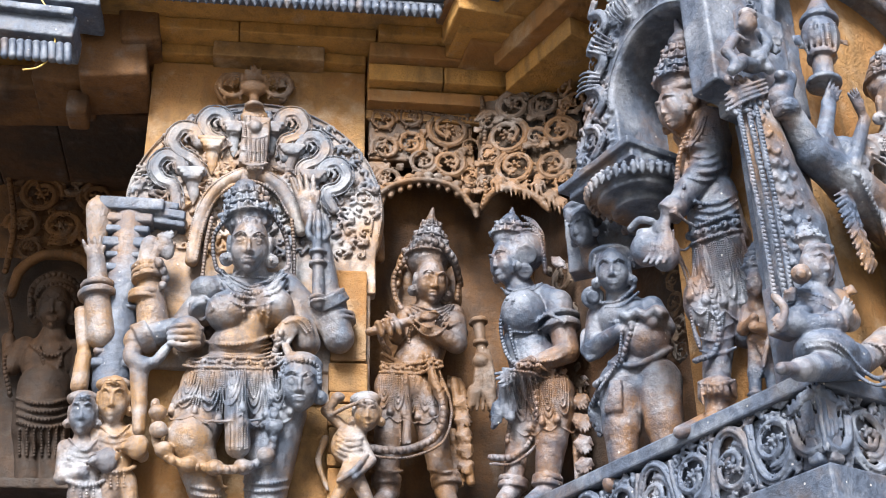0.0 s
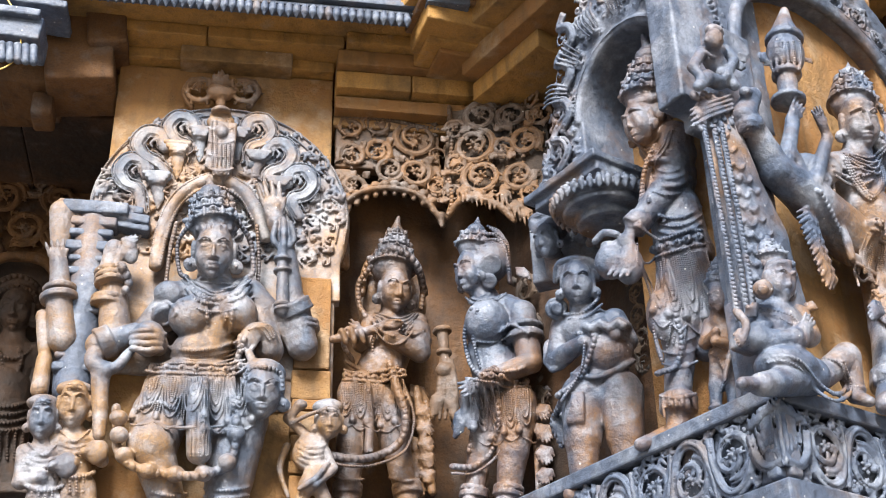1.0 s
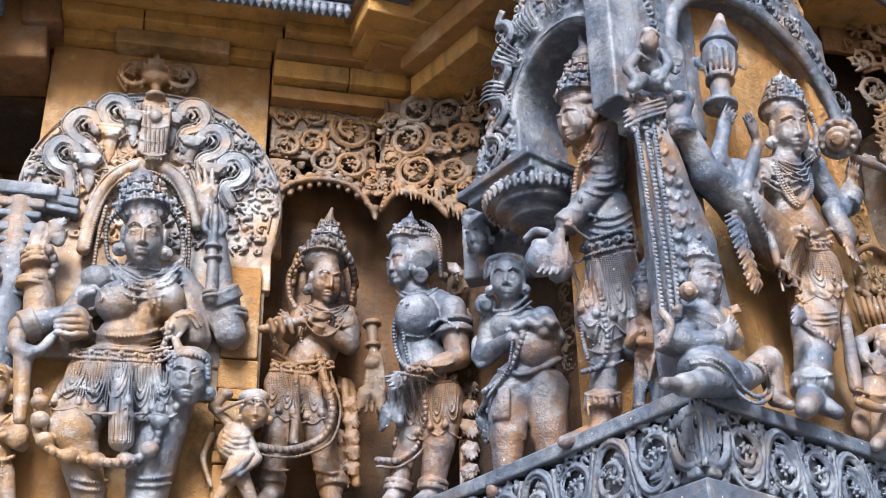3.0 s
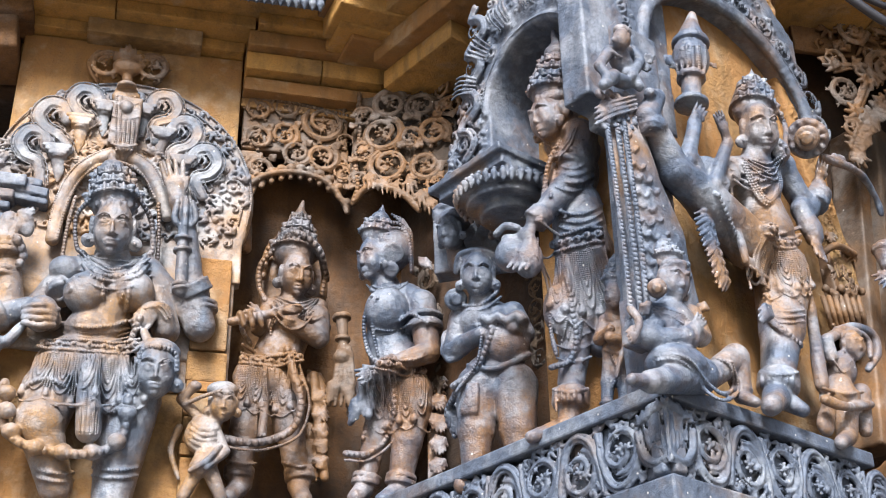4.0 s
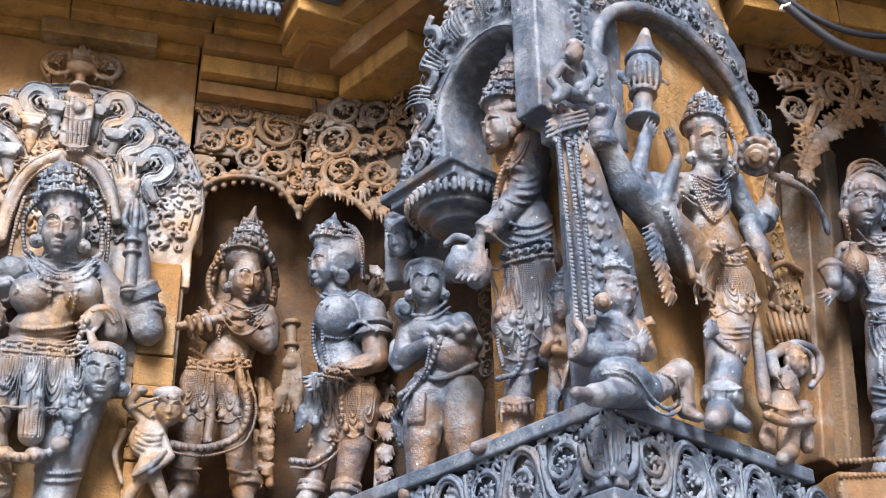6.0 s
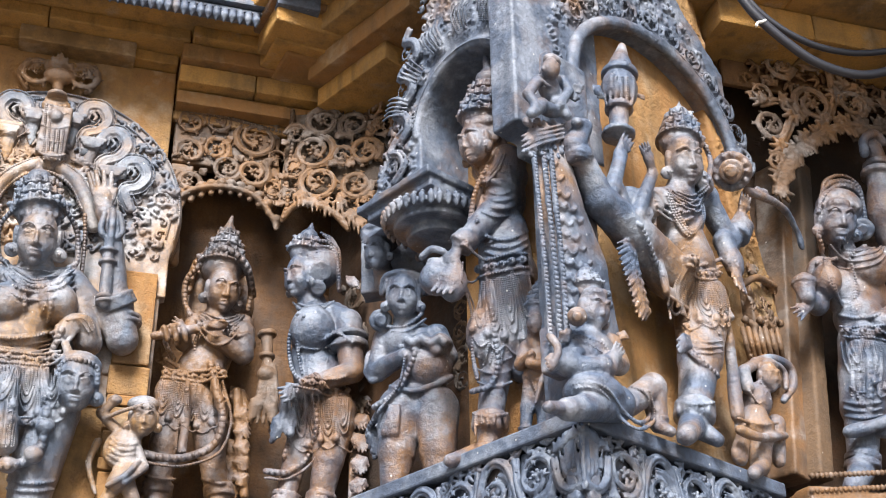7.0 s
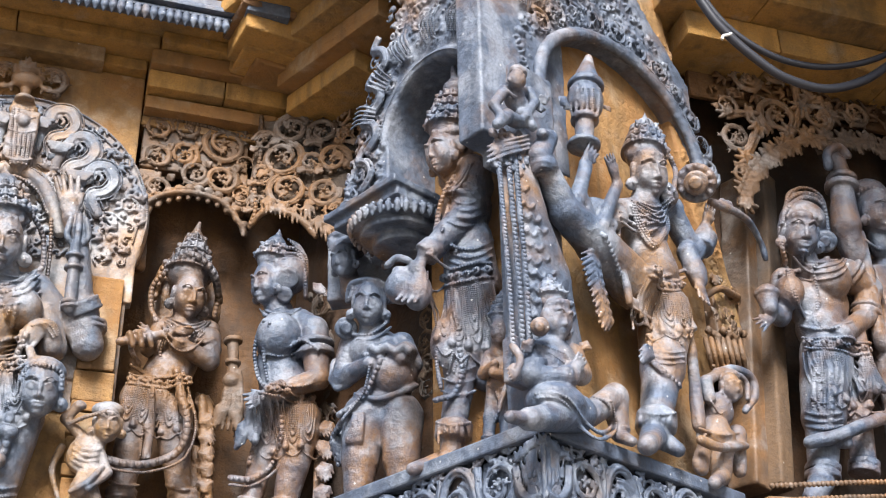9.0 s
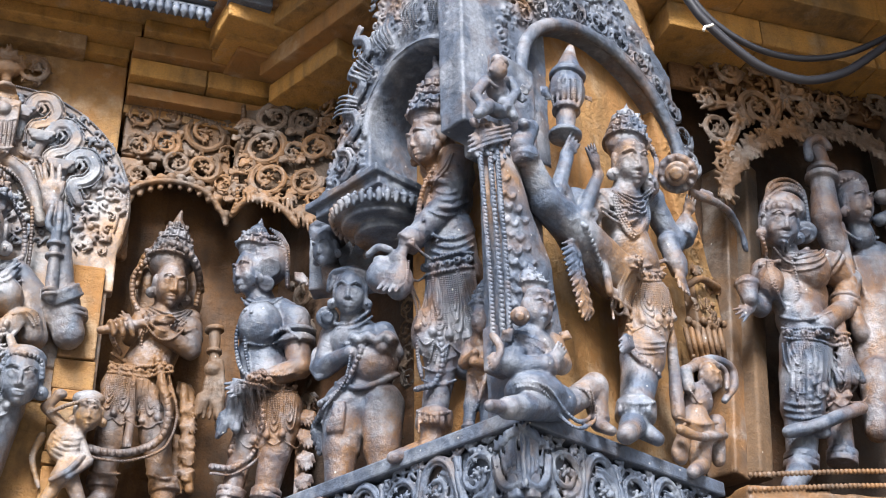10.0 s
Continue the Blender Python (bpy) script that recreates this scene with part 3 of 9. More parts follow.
def model_goddess(c):
    c.face((-.040, .190, .820), .070, .099)
    c.crown((-.049, .170, .930), (-.066, .170, 1.050), .084, .052, tiers=3, lobes=9)
    c.ell((-.119, .184, .908), (.010, .010, .013))
    c.ell((-.100, .212, .896), (.009, .009, .013))
    c.ell((-.082, .224, .894), (.009, .009, .013))
    c.ell((-.064, .244, .887), (.009, .009, .013))
    c.ell((-.046, .252, .886), (.009, .009, .013))
    c.ell((-.029, .252, .884), (.009, .009, .013))
    c.ell((-.011, .240, .889), (.009, .009, .013))
    c.ell((.006, .212, .904), (.010, .010, .013))
    c.ell((.024, .184, .918), (.010, .010, .013))
    c.tube([(-.123, .205, .919), (-.164, .140, .877), (-.150, .140, .769), (-.122, .150, .740)], .013, bead=.008)
    c.tube([(.037, .189, .941), (.079, .140, .894), (.093, .130, .790), (.064, .150, .745)], .014, bead=.008)
    c.tube([(-.178, .100, .977), (-.191, .100, .853), (-.193, .100, .702)], .012, bead=.008)
    c.tube([(.097, .100, .986), (.110, .100, .852), (.111, .100, .721)], .012, bead=.008)
    c.cap((-.035, .140, .777), (-.027, .130, .718), .051, .057)
    c.ring((-.033, .140, .757), (-.033, .140, .744), .059)
    c.ring((-.033, .140, .742), (-.032, .140, .729), .059)
    c.ell((-.030, .110, .654), (.124, .072, .113))
    c.cap((-.137, .110, .696), (.082, .110, .718), .049, .049)
    c.ell((-.102, .170, .584), (.068, .066, .070))
    c.ell((.051, .170, .606), (.065, .067, .069))
    c.tube([(-.114, .157, .715), (-.079, .177, .665), (-.017, .185, .648), (.046, .217, .656), (.072, .157, .736)], .015, bead=.009)
    c.tube([(-.122, .160, .696), (-.079, .224, .620), (-.016, .180, .630), (.054, .232, .632), (.084, .160, .718)], .011, bead=.006)
    c.tube([(-.109, .151, .727), (-.021, .183, .674), (.061, .151, .744)], .009, bead=.006)
    c.tube([(-.061, .181, .664), (-.047, .209, .572), (-.035, .145, .553), (-.001, .113, .544), (.031, .177, .540), (.032, .229, .577), (.014, .177, .675)], .013, bead=.007)
    c.tube([(-.042, .183, .658), (-.028, .167, .584), (-.002, .151, .562), (.015, .215, .569), (.001, .179, .669)], .009, bead=.006)
    c.cap((-.026, .100, .586), (-.065, .100, .460), .094, .086)
    c.ell((-.066, .130, .483), (.088, .073, .062))
    c.tube([(-.161, .130, .492), (-.101, .192, .456), (-.045, .196, .459), (.009, .168, .488), (.064, .130, .535)], .011, bead=.006)
    c.ell((-.064, .110, .356), (.167, .095, .113))
    c.cap((-.169, .100, .268), (-.185, .130, .152), .093, .079)
    c.cap((.043, .110, .274), (.060, .110, .207), .083, .080)
    c.tube([(-.053, .220, .310), (-.050, .225, .214), (-.039, .210, .109)], .027, r2=.039, k=.006)
    c.tube([(-.069, .250, .193), (-.065, .246, .138), (-.061, .234, .086)], .007, bead=.005)
    c.tube([(-.053, .258, .191), (-.049, .250, .137), (-.046, .238, .085)], .007, bead=.005)
    c.tube([(-.038, .254, .193), (-.034, .250, .138), (-.031, .238, .086)], .007, bead=.005)
    c.tube([(-.023, .246, .197), (-.019, .246, .140), (-.016, .234, .088)], .007, bead=.005)
    c.ring((-.052, .210, .295), (-.052, .210, .284), .034)
    c.ring((-.050, .210, .265), (-.049, .210, .253), .033)
    c.ring((-.048, .210, .235), (-.047, .210, .223), .033)
    c.ring((-.046, .210, .205), (-.045, .210, .194), .033)
    c.tube([(-.269, .140, .229), (-.225, .180, .260), (-.180, .196, .270), (-.134, .188, .260), (-.087, .136, .238)], .012, bead=.008)
    c.tube([(-.029, .254, .166), (.004, .170, .190), (.038, .190, .187), (.072, .194, .202), (.106, .174, .241)], .016, bead=.008)
    c.cap((-.187, .150, .144), (-.118, .100, -.036), .070, .052)
    c.cap((.080, .110, .256), (.056, .100, .061), .090, .076)
    c.cap((.056, .100, .061), (.048, .100, -.084), .074, .060)
    c.ell((-.187, .160, .149), (.077, .066, .080))
    c.tube([(-.308, .120, .279), (-.296, .150, .195), (-.286, .170, .123), (-.233, .200, .060), (-.139, .192, .043), (-.045, .220, .029), (.037, .180, .072), (.068, .192, .124), (.067, .204, .227)], .023, bead=.016)
    c.ell((-.290, .200, .213), (.030, .026, .026))
    c.ell((-.284, .200, .158), (.029, .026, .026))
    c.ell((-.261, .200, .093), (.029, .026, .026))
    c.ell((-.186, .200, .046), (.029, .026, .026))
    c.ell((-.105, .200, .038), (.029, .026, .026))
    c.ell((-.021, .200, .044), (.029, .026, .026))
    c.ell((.048, .200, .083), (.029, .026, .026))
    c.ell((.070, .200, .173), (.030, .026, .026))
    c.cap((.098, .110, .704), (.162, .100, .638), .049, .046)
    c.cap((.269, .100, .536), (.245, .120, .659), .053, .045)
    c.cap((.269, .100, .536), (.181, .100, .640), .045, .041)
    c.ring((.247, .117, .644), (.240, .123, .656), .063)
    c.ring((.240, .122, .655), (.233, .128, .666), .063)
    c.ring((.234, .127, .665), (.226, .133, .677), .063)
    c.cap((.234, .120, .686), (.201, .140, .880), .038, .030)
    c.cap((.201, .140, .880), (.185, .150, .940), .029, .027)
    c.hand((.160, .140, .978), (.125, .150, 1.138), .082, spread=.600)
    c.cap((.197, .130, .908), (.160, .140, .978), .035, .031)
    c.cap((.197, .160, .632), (.187, .160, .868), .021, .019, k=.004)
    c.tube([(.191, .160, .857), (.155, .170, .893), (.160, .170, .961)], .010)
    c.tube([(.191, .160, .857), (.224, .170, .898), (.210, .170, .964)], .010)
    c.tube([(.191, .170, .841), (.189, .180, .901), (.186, .170, .978)], .010)
    c.ring((.189, .160, .831), (.189, .160, .818), .031)
    c.ring((.190, .160, .787), (.191, .160, .774), .031)
    c.ring((.196, .160, .659), (.196, .160, .646), .030)
    c.ring((.196, .160, .642), (.197, .160, .630), .030)
    c.cap((.113, .100, .667), (.163, .120, .504), .049, .046)
    c.tube([(.163, .140, .495), (.145, .170, .545), (.099, .180, .534), (.074, .180, .492)], .031, r2=.024)
    c.hand((.117, .180, .535), (.066, .200, .462), .063, curl=.100)
    c.tube([(.089, .207, .532), (.125, .203, .541), (.160, .183, .511)], .007, bead=.004)
    c.tube([(.100, .207, .539), (.139, .203, .547), (.169, .183, .518)], .007, bead=.004)
    c.tube([(.110, .207, .546), (.154, .195, .558), (.178, .179, .526)], .007, bead=.004)
    c.tube([(.077, .210, .498), (.051, .174, .394), (.054, .198, .267)], .017, bead=.010)
    c.tube([(.094, .200, .453), (.118, .210, .400), (.151, .200, .387)], .013)
    c.face((.143, .200, .324), .064, .088)
    c.ell((.144, .180, .392), (.073, .062, .047))
    c.tube([(.082, .225, .334), (.100, .229, .381), (.145, .261, .379), (.195, .225, .378), (.206, .221, .322)], .014, bead=.006)
    c.cap((-.155, .110, .688), (-.238, .090, .578), .051, .045)
    c.cap((-.238, .090, .578), (-.198, .120, .501), .041, .034)
    c.ell((-.176, .140, .682), (.052, .037, .045))
    c.ring((-.184, .120, .612), (-.176, .140, .586), .048)
    c.tube([(-.222, .143, .625), (-.186, .127, .573), (-.144, .223, .570), (-.180, .159, .641), (-.222, .143, .625)], .009, bead=.006)
    c.cap((-.383, .130, .486), (-.273, .130, .536), .045, .036)
    c.ring((-.386, .130, .486), (-.371, .130, .494), .056)
    c.ring((-.372, .130, .493), (-.356, .130, .501), .056)
    c.ring((-.358, .130, .500), (-.342, .130, .508), .056)
    c.hand((-.280, .140, .527), (-.186, .170, .482), .080, curl=.100)
    c.ell((-.228, .170, .500), (.054, .040, .062))
    c.tube([(-.281, .190, .507), (-.228, .210, .513), (-.188, .180, .513)], .009)
    c.tube([(-.280, .190, .489), (-.226, .210, .489), (-.187, .180, .495)], .009)
    c.tube([(-.278, .190, .472), (-.224, .210, .465), (-.185, .180, .477)], .009)
    c.tube([(-.276, .190, .454), (-.222, .210, .442), (-.184, .180, .460)], .009)
    c.tube([(-.382, .130, .486), (-.393, .150, .421), (-.353, .160, .383)], .031, r2=.025)
    c.tube([(-.363, .160, .398), (-.320, .160, .400), (-.281, .160, .458)], .021, r2=.014)
    c.cap((-.366, .150, .383), (-.347, .150, .174), .030, .020)
    c.cap((-.337, .090, .532), (-.362, .100, .691), .055, .046)
    c.ring((-.370, .120, .714), (-.373, .120, .731), .054)
    c.ring((-.373, .120, .733), (-.376, .120, .750), .054)
    c.ring((-.376, .120, .752), (-.379, .120, .769), .054)
    c.cap((-.379, .110, .770), (-.373, .120, .851), .038, .032)
    c.tube([(-.358, .130, .761), (-.342, .140, .842), (-.314, .140, .877)], .017, r2=.009)
    c.leaf((-.347, .140, .842), (-.296, .150, .895), .026, 4)
    c.tube([(-.338, .165, .764), (-.312, .130, .721), (-.325, .137, .674)], .026, r2=.011, bead=.008)
    c.ell((-.323, .130, .838), (.030, .023, .049), 20)
    c.cap((-.504, .080, .527), (-.530, .090, .644), .050, .044)
    c.ring((-.534, .090, .681), (-.531, .090, .656), .063)
    c.ring((-.536, .090, .711), (-.534, .090, .690), .056)
    c.cap((-.536, .090, .706), (-.549, .100, .796), .036, .030)
    c.hand((-.548, .100, .786), (-.571, .120, .870), .064)
    c.cap((-.558, .080, .883), (-.562, .080, 1.005), .032, .046, flat=.700)
    c.box((-.547, .060, .996), (.043, .031, .054), -12)
    c.cap((-.554, .060, .453), (-.580, .070, .609), .020, .024)
    c.cap((-.557, .060, .453), (-.557, .070, .350), .026, .029)
    c.tube([(-.122, .159, .693), (-.068, .179, .667), (-.017, .183, .664), (.034, .171, .684), (.084, .159, .718)], .008, bead=.005)
    c.tube([(-.126, .155, .673), (-.067, .219, .618), (-.015, .183, .632), (.039, .235, .622), (.091, .159, .698)], .008, bead=.005)
    c.tube([(-.126, .223, .618), (-.068, .227, .585), (-.012, .195, .596), (.043, .235, .594), (.098, .155, .679)], .008, bead=.005)
    c.tube([(-.236, .178, .207), (-.145, .206, .188), (-.055, .254, .170), (.031, .186, .207), (.120, .186, .227)], .007, bead=.004)
    c.tube([(-.156, .120, .477), (-.101, .178, .443), (-.049, .182, .443), (.002, .166, .461), (.053, .120, .502)], .006, bead=.004)
    c.tube([(-.155, .120, .463), (-.099, .182, .427), (-.048, .182, .428), (.003, .154, .451), (.054, .120, .486)], .006, bead=.004)
    c.tube([(-.151, .162, .430), (-.098, .194, .407), (-.046, .194, .408), (.004, .174, .426), (.055, .120, .470)], .006, bead=.004)
    c.tube([(-.173, .159, -.004), (-.146, .163, -.013), (-.120, .163, -.016), (-.094, .151, -.011), (-.070, .100, .012)], .009, bead=.006)
    c.tube([(-.017, .100, .032), (.018, .159, .007), (.052, .171, .003), (.085, .163, .010), (.118, .131, .030)], .009, bead=.006)
    c.tube([(-.172, .143, -.024), (-.145, .155, -.035), (-.118, .155, -.038), (-.093, .147, -.034), (-.069, .100, -.013)], .009, bead=.006)
    c.tube([(-.015, .111, .003), (.020, .159, -.018), (.053, .167, -.020), (.086, .159, -.014), (.120, .119, .009)], .009, bead=.006)
    c.ring((-.376, .100, .640), (-.375, .100, .657), .058)
    c.ring((-.375, .100, .659), (-.375, .100, .675), .058)
    c.ring((.269, .100, .584), (.266, .100, .600), .059)
    c.ring((.266, .100, .602), (.263, .100, .619), .059)
    c.drape([[(-.072 + q * .013 + (.29 - z) * .05, z) for z in np.linspace(.29, .09, 9)] for q in range(5)], .0055, .0045)
    c.skirt(-.068, .43, .215, .15, .19)
    c.collar(-.026, .735, .115, .1)


carve("goddess_statue", model_goddess, pose(-1.154, 3.883, 2.927, 0, 0, 15), M_GOD, 0.0044, -0.03,
      "grey stone goddess relief with many arms, tiered crown and garland", "statue")


def model_pilaster_0(c):
    c.cap((-.063, .040, .000), (-.063, .040, .613), .064, .064, k=.002)


def model_pilaster_1(c):
    c.box((-.062, .040, .602), (.082, .060, .018), rnd=.008)


def model_pilaster_2(c):
    c.box((-.062, .040, .557), (.074, .060, .014), rnd=.008)


def model_pilaster_3(c):
    c.box((-.062, .040, .506), (.079, .060, .019), rnd=.008)


def model_pilaster_4(c):
    c.box((-.062, .040, .457), (.069, .059, .012), rnd=.008)


def model_pilaster_5(c):
    c.box((-.062, .040, .409), (.073, .059, .015), rnd=.008)


def model_pilaster_6(c):
    c.box((-.062, .040, .296), (.066, .058, .009), rnd=.008)


def model_pilaster_7(c):
    c.box((-.062, .040, .264), (.064, .058, .008), rnd=.008)


def model_pilaster_8(c):
    c.box((-.061, .040, .157), (.065, .057, .009), rnd=.008)


def model_pilaster_9(c):
    c.box((-.061, .040, .100), (.066, .057, .011), rnd=.008)


def model_pilaster_10(c):
    c.box((-.061, .040, .060), (.070, .057, .015), rnd=.008)


def model_pilaster_11(c):
    c.box((-.056, .030, .653), (.110, .079, .024))
    c.box((.057, .040, .633), (.071, .051, .018), -8)
    c.box((.070, .040, .600), (.059, .043, .012), -8)
    c.box((.044, .040, .671), (.059, .043, .014), -8)


carve_parts("relief_pilaster", pose(-1.537, 3.780, 3.294, 0, 0, 15), 0.005, -0.03, "grey banded stone half-column beside the goddess relief", "pilaster", (
    ("shaft", model_pilaster_0, M_PIER, ""),
    ("moulding", model_pilaster_1, M_PIER, ""),
    ("moulding", model_pilaster_2, M_PIER, ""),
    ("moulding", model_pilaster_3, M_PIER, ""),
    ("moulding", model_pilaster_4, M_PIER, ""),
    ("moulding", model_pilaster_5, M_PIER, ""),
    ("moulding", model_pilaster_6, M_PIER, ""),
    ("moulding", model_pilaster_7, M_PIER, ""),
    ("moulding", model_pilaster_8, M_PIER, ""),
    ("moulding", model_pilaster_9, M_PIER, ""),
    ("moulding", model_pilaster_10, M_PIER, ""),
    ("capital", model_pilaster_11, M_PIER, ""),))


def model_attendant_a(c):
    c.face((-.021, .130, .304), .050, .077, old=True)
    c.cap((-.018, .100, .259), (-.017, .100, .222), .025, .032)
    c.ell((-.012, .090, .170), (.067, .046, .074))
    c.cap((-.001, .090, .106), (.013, .080, .019), .052, .042)
    c.cap((-.069, .100, .201), (-.070, .100, .099), .025, .021)
    c.cap((-.070, .100, .099), (.000, .140, .102), .021, .017)
    c.cap((.045, .100, .206), (.079, .100, .133), .025, .021)
    c.cap((.080, .110, .129), (.030, .150, .140), .021, .017)
    c.ell((.066, .140, .145), (.035, .024, .042))
    c.tube([(-.055, .120, .194), (-.029, .132, .179), (-.006, .132, .176), (.015, .128, .182), (.035, .120, .197)], .005)
    c.tube([(-.052, .124, .174), (-.027, .132, .161), (-.004, .132, .158), (.017, .128, .164), (.041, .148, .168)], .005)
    c.tube([(-.050, .124, .155), (-.025, .128, .144), (-.003, .128, .141), (.023, .160, .134), (.044, .156, .147)], .005)
    c.tube([(-.048, .120, .139), (-.023, .132, .124), (.002, .148, .116), (.022, .132, .126), (.046, .156, .129)], .005)
    c.tube([(-.058, .120, .221), (-.005, .138, .176), (.036, .120, .225)], .007, bead=.006)
    c.tube([(-.049, .124, .083), (-.018, .132, .067), (.011, .136, .063), (.038, .124, .072), (.064, .120, .088)], .010, bead=.006)
    c.tube([(-.028, .127, .073), (-.025, .115, .047), (-.023, .107, .019)], .009, bead=.004)
    c.tube([(-.007, .135, .071), (-.004, .127, .044), (-.001, .119, .016)], .009, bead=.004)
    c.tube([(.013, .135, .072), (.016, .127, .044), (.019, .123, .015)], .009, bead=.004)
    c.tube([(.033, .127, .075), (.035, .119, .048), (.038, .115, .019)], .009, bead=.004)
    c.cap((-.018, .090, .050), (-.015, .090, -.056), .031, .024)
    c.cap((.039, .090, .052), (.064, .090, -.054), .031, .024)
    c.ell((-.030, .100, .364), (.057, .039, .029))


carve("attendant_statue", model_attendant_a, pose(-1.555, 3.775, 2.905, 0, 0, 15), M_GOD, 0.005, -0.02,
      "small gaunt grey stone attendant with ribbed chest at the goddess side", "statue", "attendants of the goddess")


def model_attendant_b(c):
    c.face((-.016, .130, .258), .044, .071, old=True)
    c.cap((-.013, .100, .213), (-.012, .100, .176), .025, .032)
    c.ell((-.006, .090, .125), (.066, .045, .073))
    c.cap((.005, .090, .062), (.020, .080, -.024), .052, .042)
    c.cap((-.063, .100, .156), (-.063, .100, .056), .024, .021)
    c.cap((-.063, .100, .056), (.007, .140, .059), .021, .017)
    c.cap((.050, .100, .160), (.083, .100, .088), .024, .021)
    c.cap((.085, .110, .085), (.037, .150, .096), .021, .017)
    c.ell((.072, .140, .101), (.034, .024, .041))
    c.tube([(-.048, .120, .149), (-.023, .132, .134), (-.000, .132, .132), (.021, .128, .138), (.040, .120, .152)], .005)
    c.tube([(-.045, .124, .129), (-.020, .132, .116), (.002, .132, .114), (.023, .128, .120), (.047, .148, .124)], .005)
    c.tube([(-.043, .124, .111), (-.019, .128, .100), (.004, .128, .097), (.030, .160, .090), (.050, .156, .103)], .005)
    c.tube([(-.041, .120, .095), (-.016, .132, .080), (.010, .152, .071), (.028, .132, .082), (.052, .156, .085)], .005)
    c.tube([(-.052, .120, .176), (.001, .138, .131), (.040, .120, .180)], .007, bead=.006)
    c.tube([(-.042, .124, .040), (-.011, .132, .025), (.018, .136, .020), (.044, .124, .029), (.070, .120, .045)], .010, bead=.005)
    c.tube([(-.020, .127, .030), (-.017, .119, .003), (-.015, .107, -.023)], .009, bead=.004)
    c.tube([(.001, .135, .028), (.003, .127, .001), (.007, .123, -.028)], .009, bead=.004)
    c.tube([(.021, .135, .029), (.023, .127, .002), (.026, .123, -.027)], .009, bead=.004)
    c.tube([(.039, .127, .032), (.042, .119, .005), (.045, .115, -.024)], .009, bead=.004)
    c.cap((-.011, .090, .008), (-.007, .090, -.098), .031, .024)
    c.cap((.045, .090, .009), (.071, .090, -.095), .031, .024)
    c.ell((-.026, .100, .317), (.052, .039, .028))


carve("attendant_statue", model_attendant_b, pose(-1.645, 3.751, 2.902, 0, 0, 15), M_GOD, 0.005, -0.02,
      "small gaunt grey stone attendant with ribbed chest at the goddess side", "statue", "attendants of the goddess")


def model_skeleton(c):
    c.face((.023, .140, .245), .044, .057, old=True)
    c.ell((.020, .120, .298), (.051, .037, .029))
    c.cap((.007, .120, .204), (-.013, .110, .169), .025, .033)
    c.ell((-.034, .110, .149), (.054, .040, .065), -20)
    c.cap((-.050, .110, .206), (-.106, .110, .261), .018, .016)
    c.cap((-.106, .110, .261), (-.072, .130, .298), .016, .015)
    c.ell((-.069, .130, .302), (.022, .016, .016))
    c.tube([(-.068, .136, .172), (-.050, .148, .154), (-.031, .148, .148), (-.012, .144, .150), (.007, .136, .160)], .006)
    c.tube([(-.070, .140, .153), (-.051, .144, .139), (-.032, .148, .131), (-.013, .144, .133), (.006, .136, .143)], .006)
    c.tube([(-.071, .136, .138), (-.052, .144, .122), (-.033, .140, .117), (-.014, .140, .117), (.005, .132, .127)], .006)
    c.tube([(-.072, .132, .122), (-.053, .136, .108), (-.034, .136, .102), (-.015, .132, .103), (.004, .120, .115)], .006)
    c.tube([(-.072, .124, .108), (-.053, .124, .096), (-.034, .120, .091), (-.015, .112, .094), (.002, .140, .090)], .006)
    c.cap((-.010, .110, .093), (-.036, .120, .033), .036, .032)
    c.cap((.008, .120, .166), (.042, .120, .092), .016, .014)
    c.cap((.042, .130, .088), (-.012, .150, .027), .014, .012)
    c.cap((-.035, .110, .037), (-.076, .100, -.053), .023, .020)
    c.cap((-.009, .110, .047), (.038, .100, -.049), .027, .020)
    c.tube([(-.097, .123, .237), (-.046, .160, .254), (.006, .191, .264)], .009, bead=.006)
    c.tube([(-.063, .140, .016), (-.013, .160, .048), (.023, .140, .102)], .009)
    c.tube([(-.104, .060, .184), (-.124, .060, .107), (-.094, .060, .015)], .013, r2=.007)


carve("dancing_attendant_statue", model_skeleton, pose(-0.827, 3.970, 2.938, 0, 0, 15), M_GOD, 0.0044, -0.02,
      "small dancing gaunt stone attendant beside the goddess", "statue", "attendants of the goddess")


def model_torana_0(c):
    c.ring((-.012, -.060, .215), (-.012, .030, .215), .458)
    c.box((-.020, -.005, .092), (.436, .032, .199))
    c.box((-.084, -.005, -.178), (.351, .031, .231))
    c.box((.168, -.008, -.248), (.231, .023, .270))

    def inside(u, z):
        q = math.hypot(u + .012, z - .215)
        return q < .435 if z > .215 else u < .40
    c.foliage((-.45, .02), (.43, .67), .036, .042, 3, inside)
    for q, r in ((.447, .006), (.418, .0035)):
        c.tube([(-.012 + math.cos(a * .2244) * q, .034, .215 + math.sin(a * .2244) * q) for a in range(-1, 16)], r, bead=.006)


def model_torana_1(c):
    c.tube([(-.217, .070, -.030), (-.202, .070, .127), (-.155, .075, .254), (-.046, .080, .323), (.060, .075, .283), (.121, .070, .185), (.148, .060, .113)], .023, k=.004)
    c.tube([(-.201, .087, -.039), (-.182, .083, .121), (-.138, .075, .239), (-.043, .100, .283), (.051, .075, .258), (.102, .071, .171)], .010, bead=.008)
    c.tube([(-.233, .083, .006), (-.221, .083, .129), (-.170, .095, .257), (-.047, .095, .342), (.075, .090, .298), (.140, .083, .191)], .008, bead=.006)


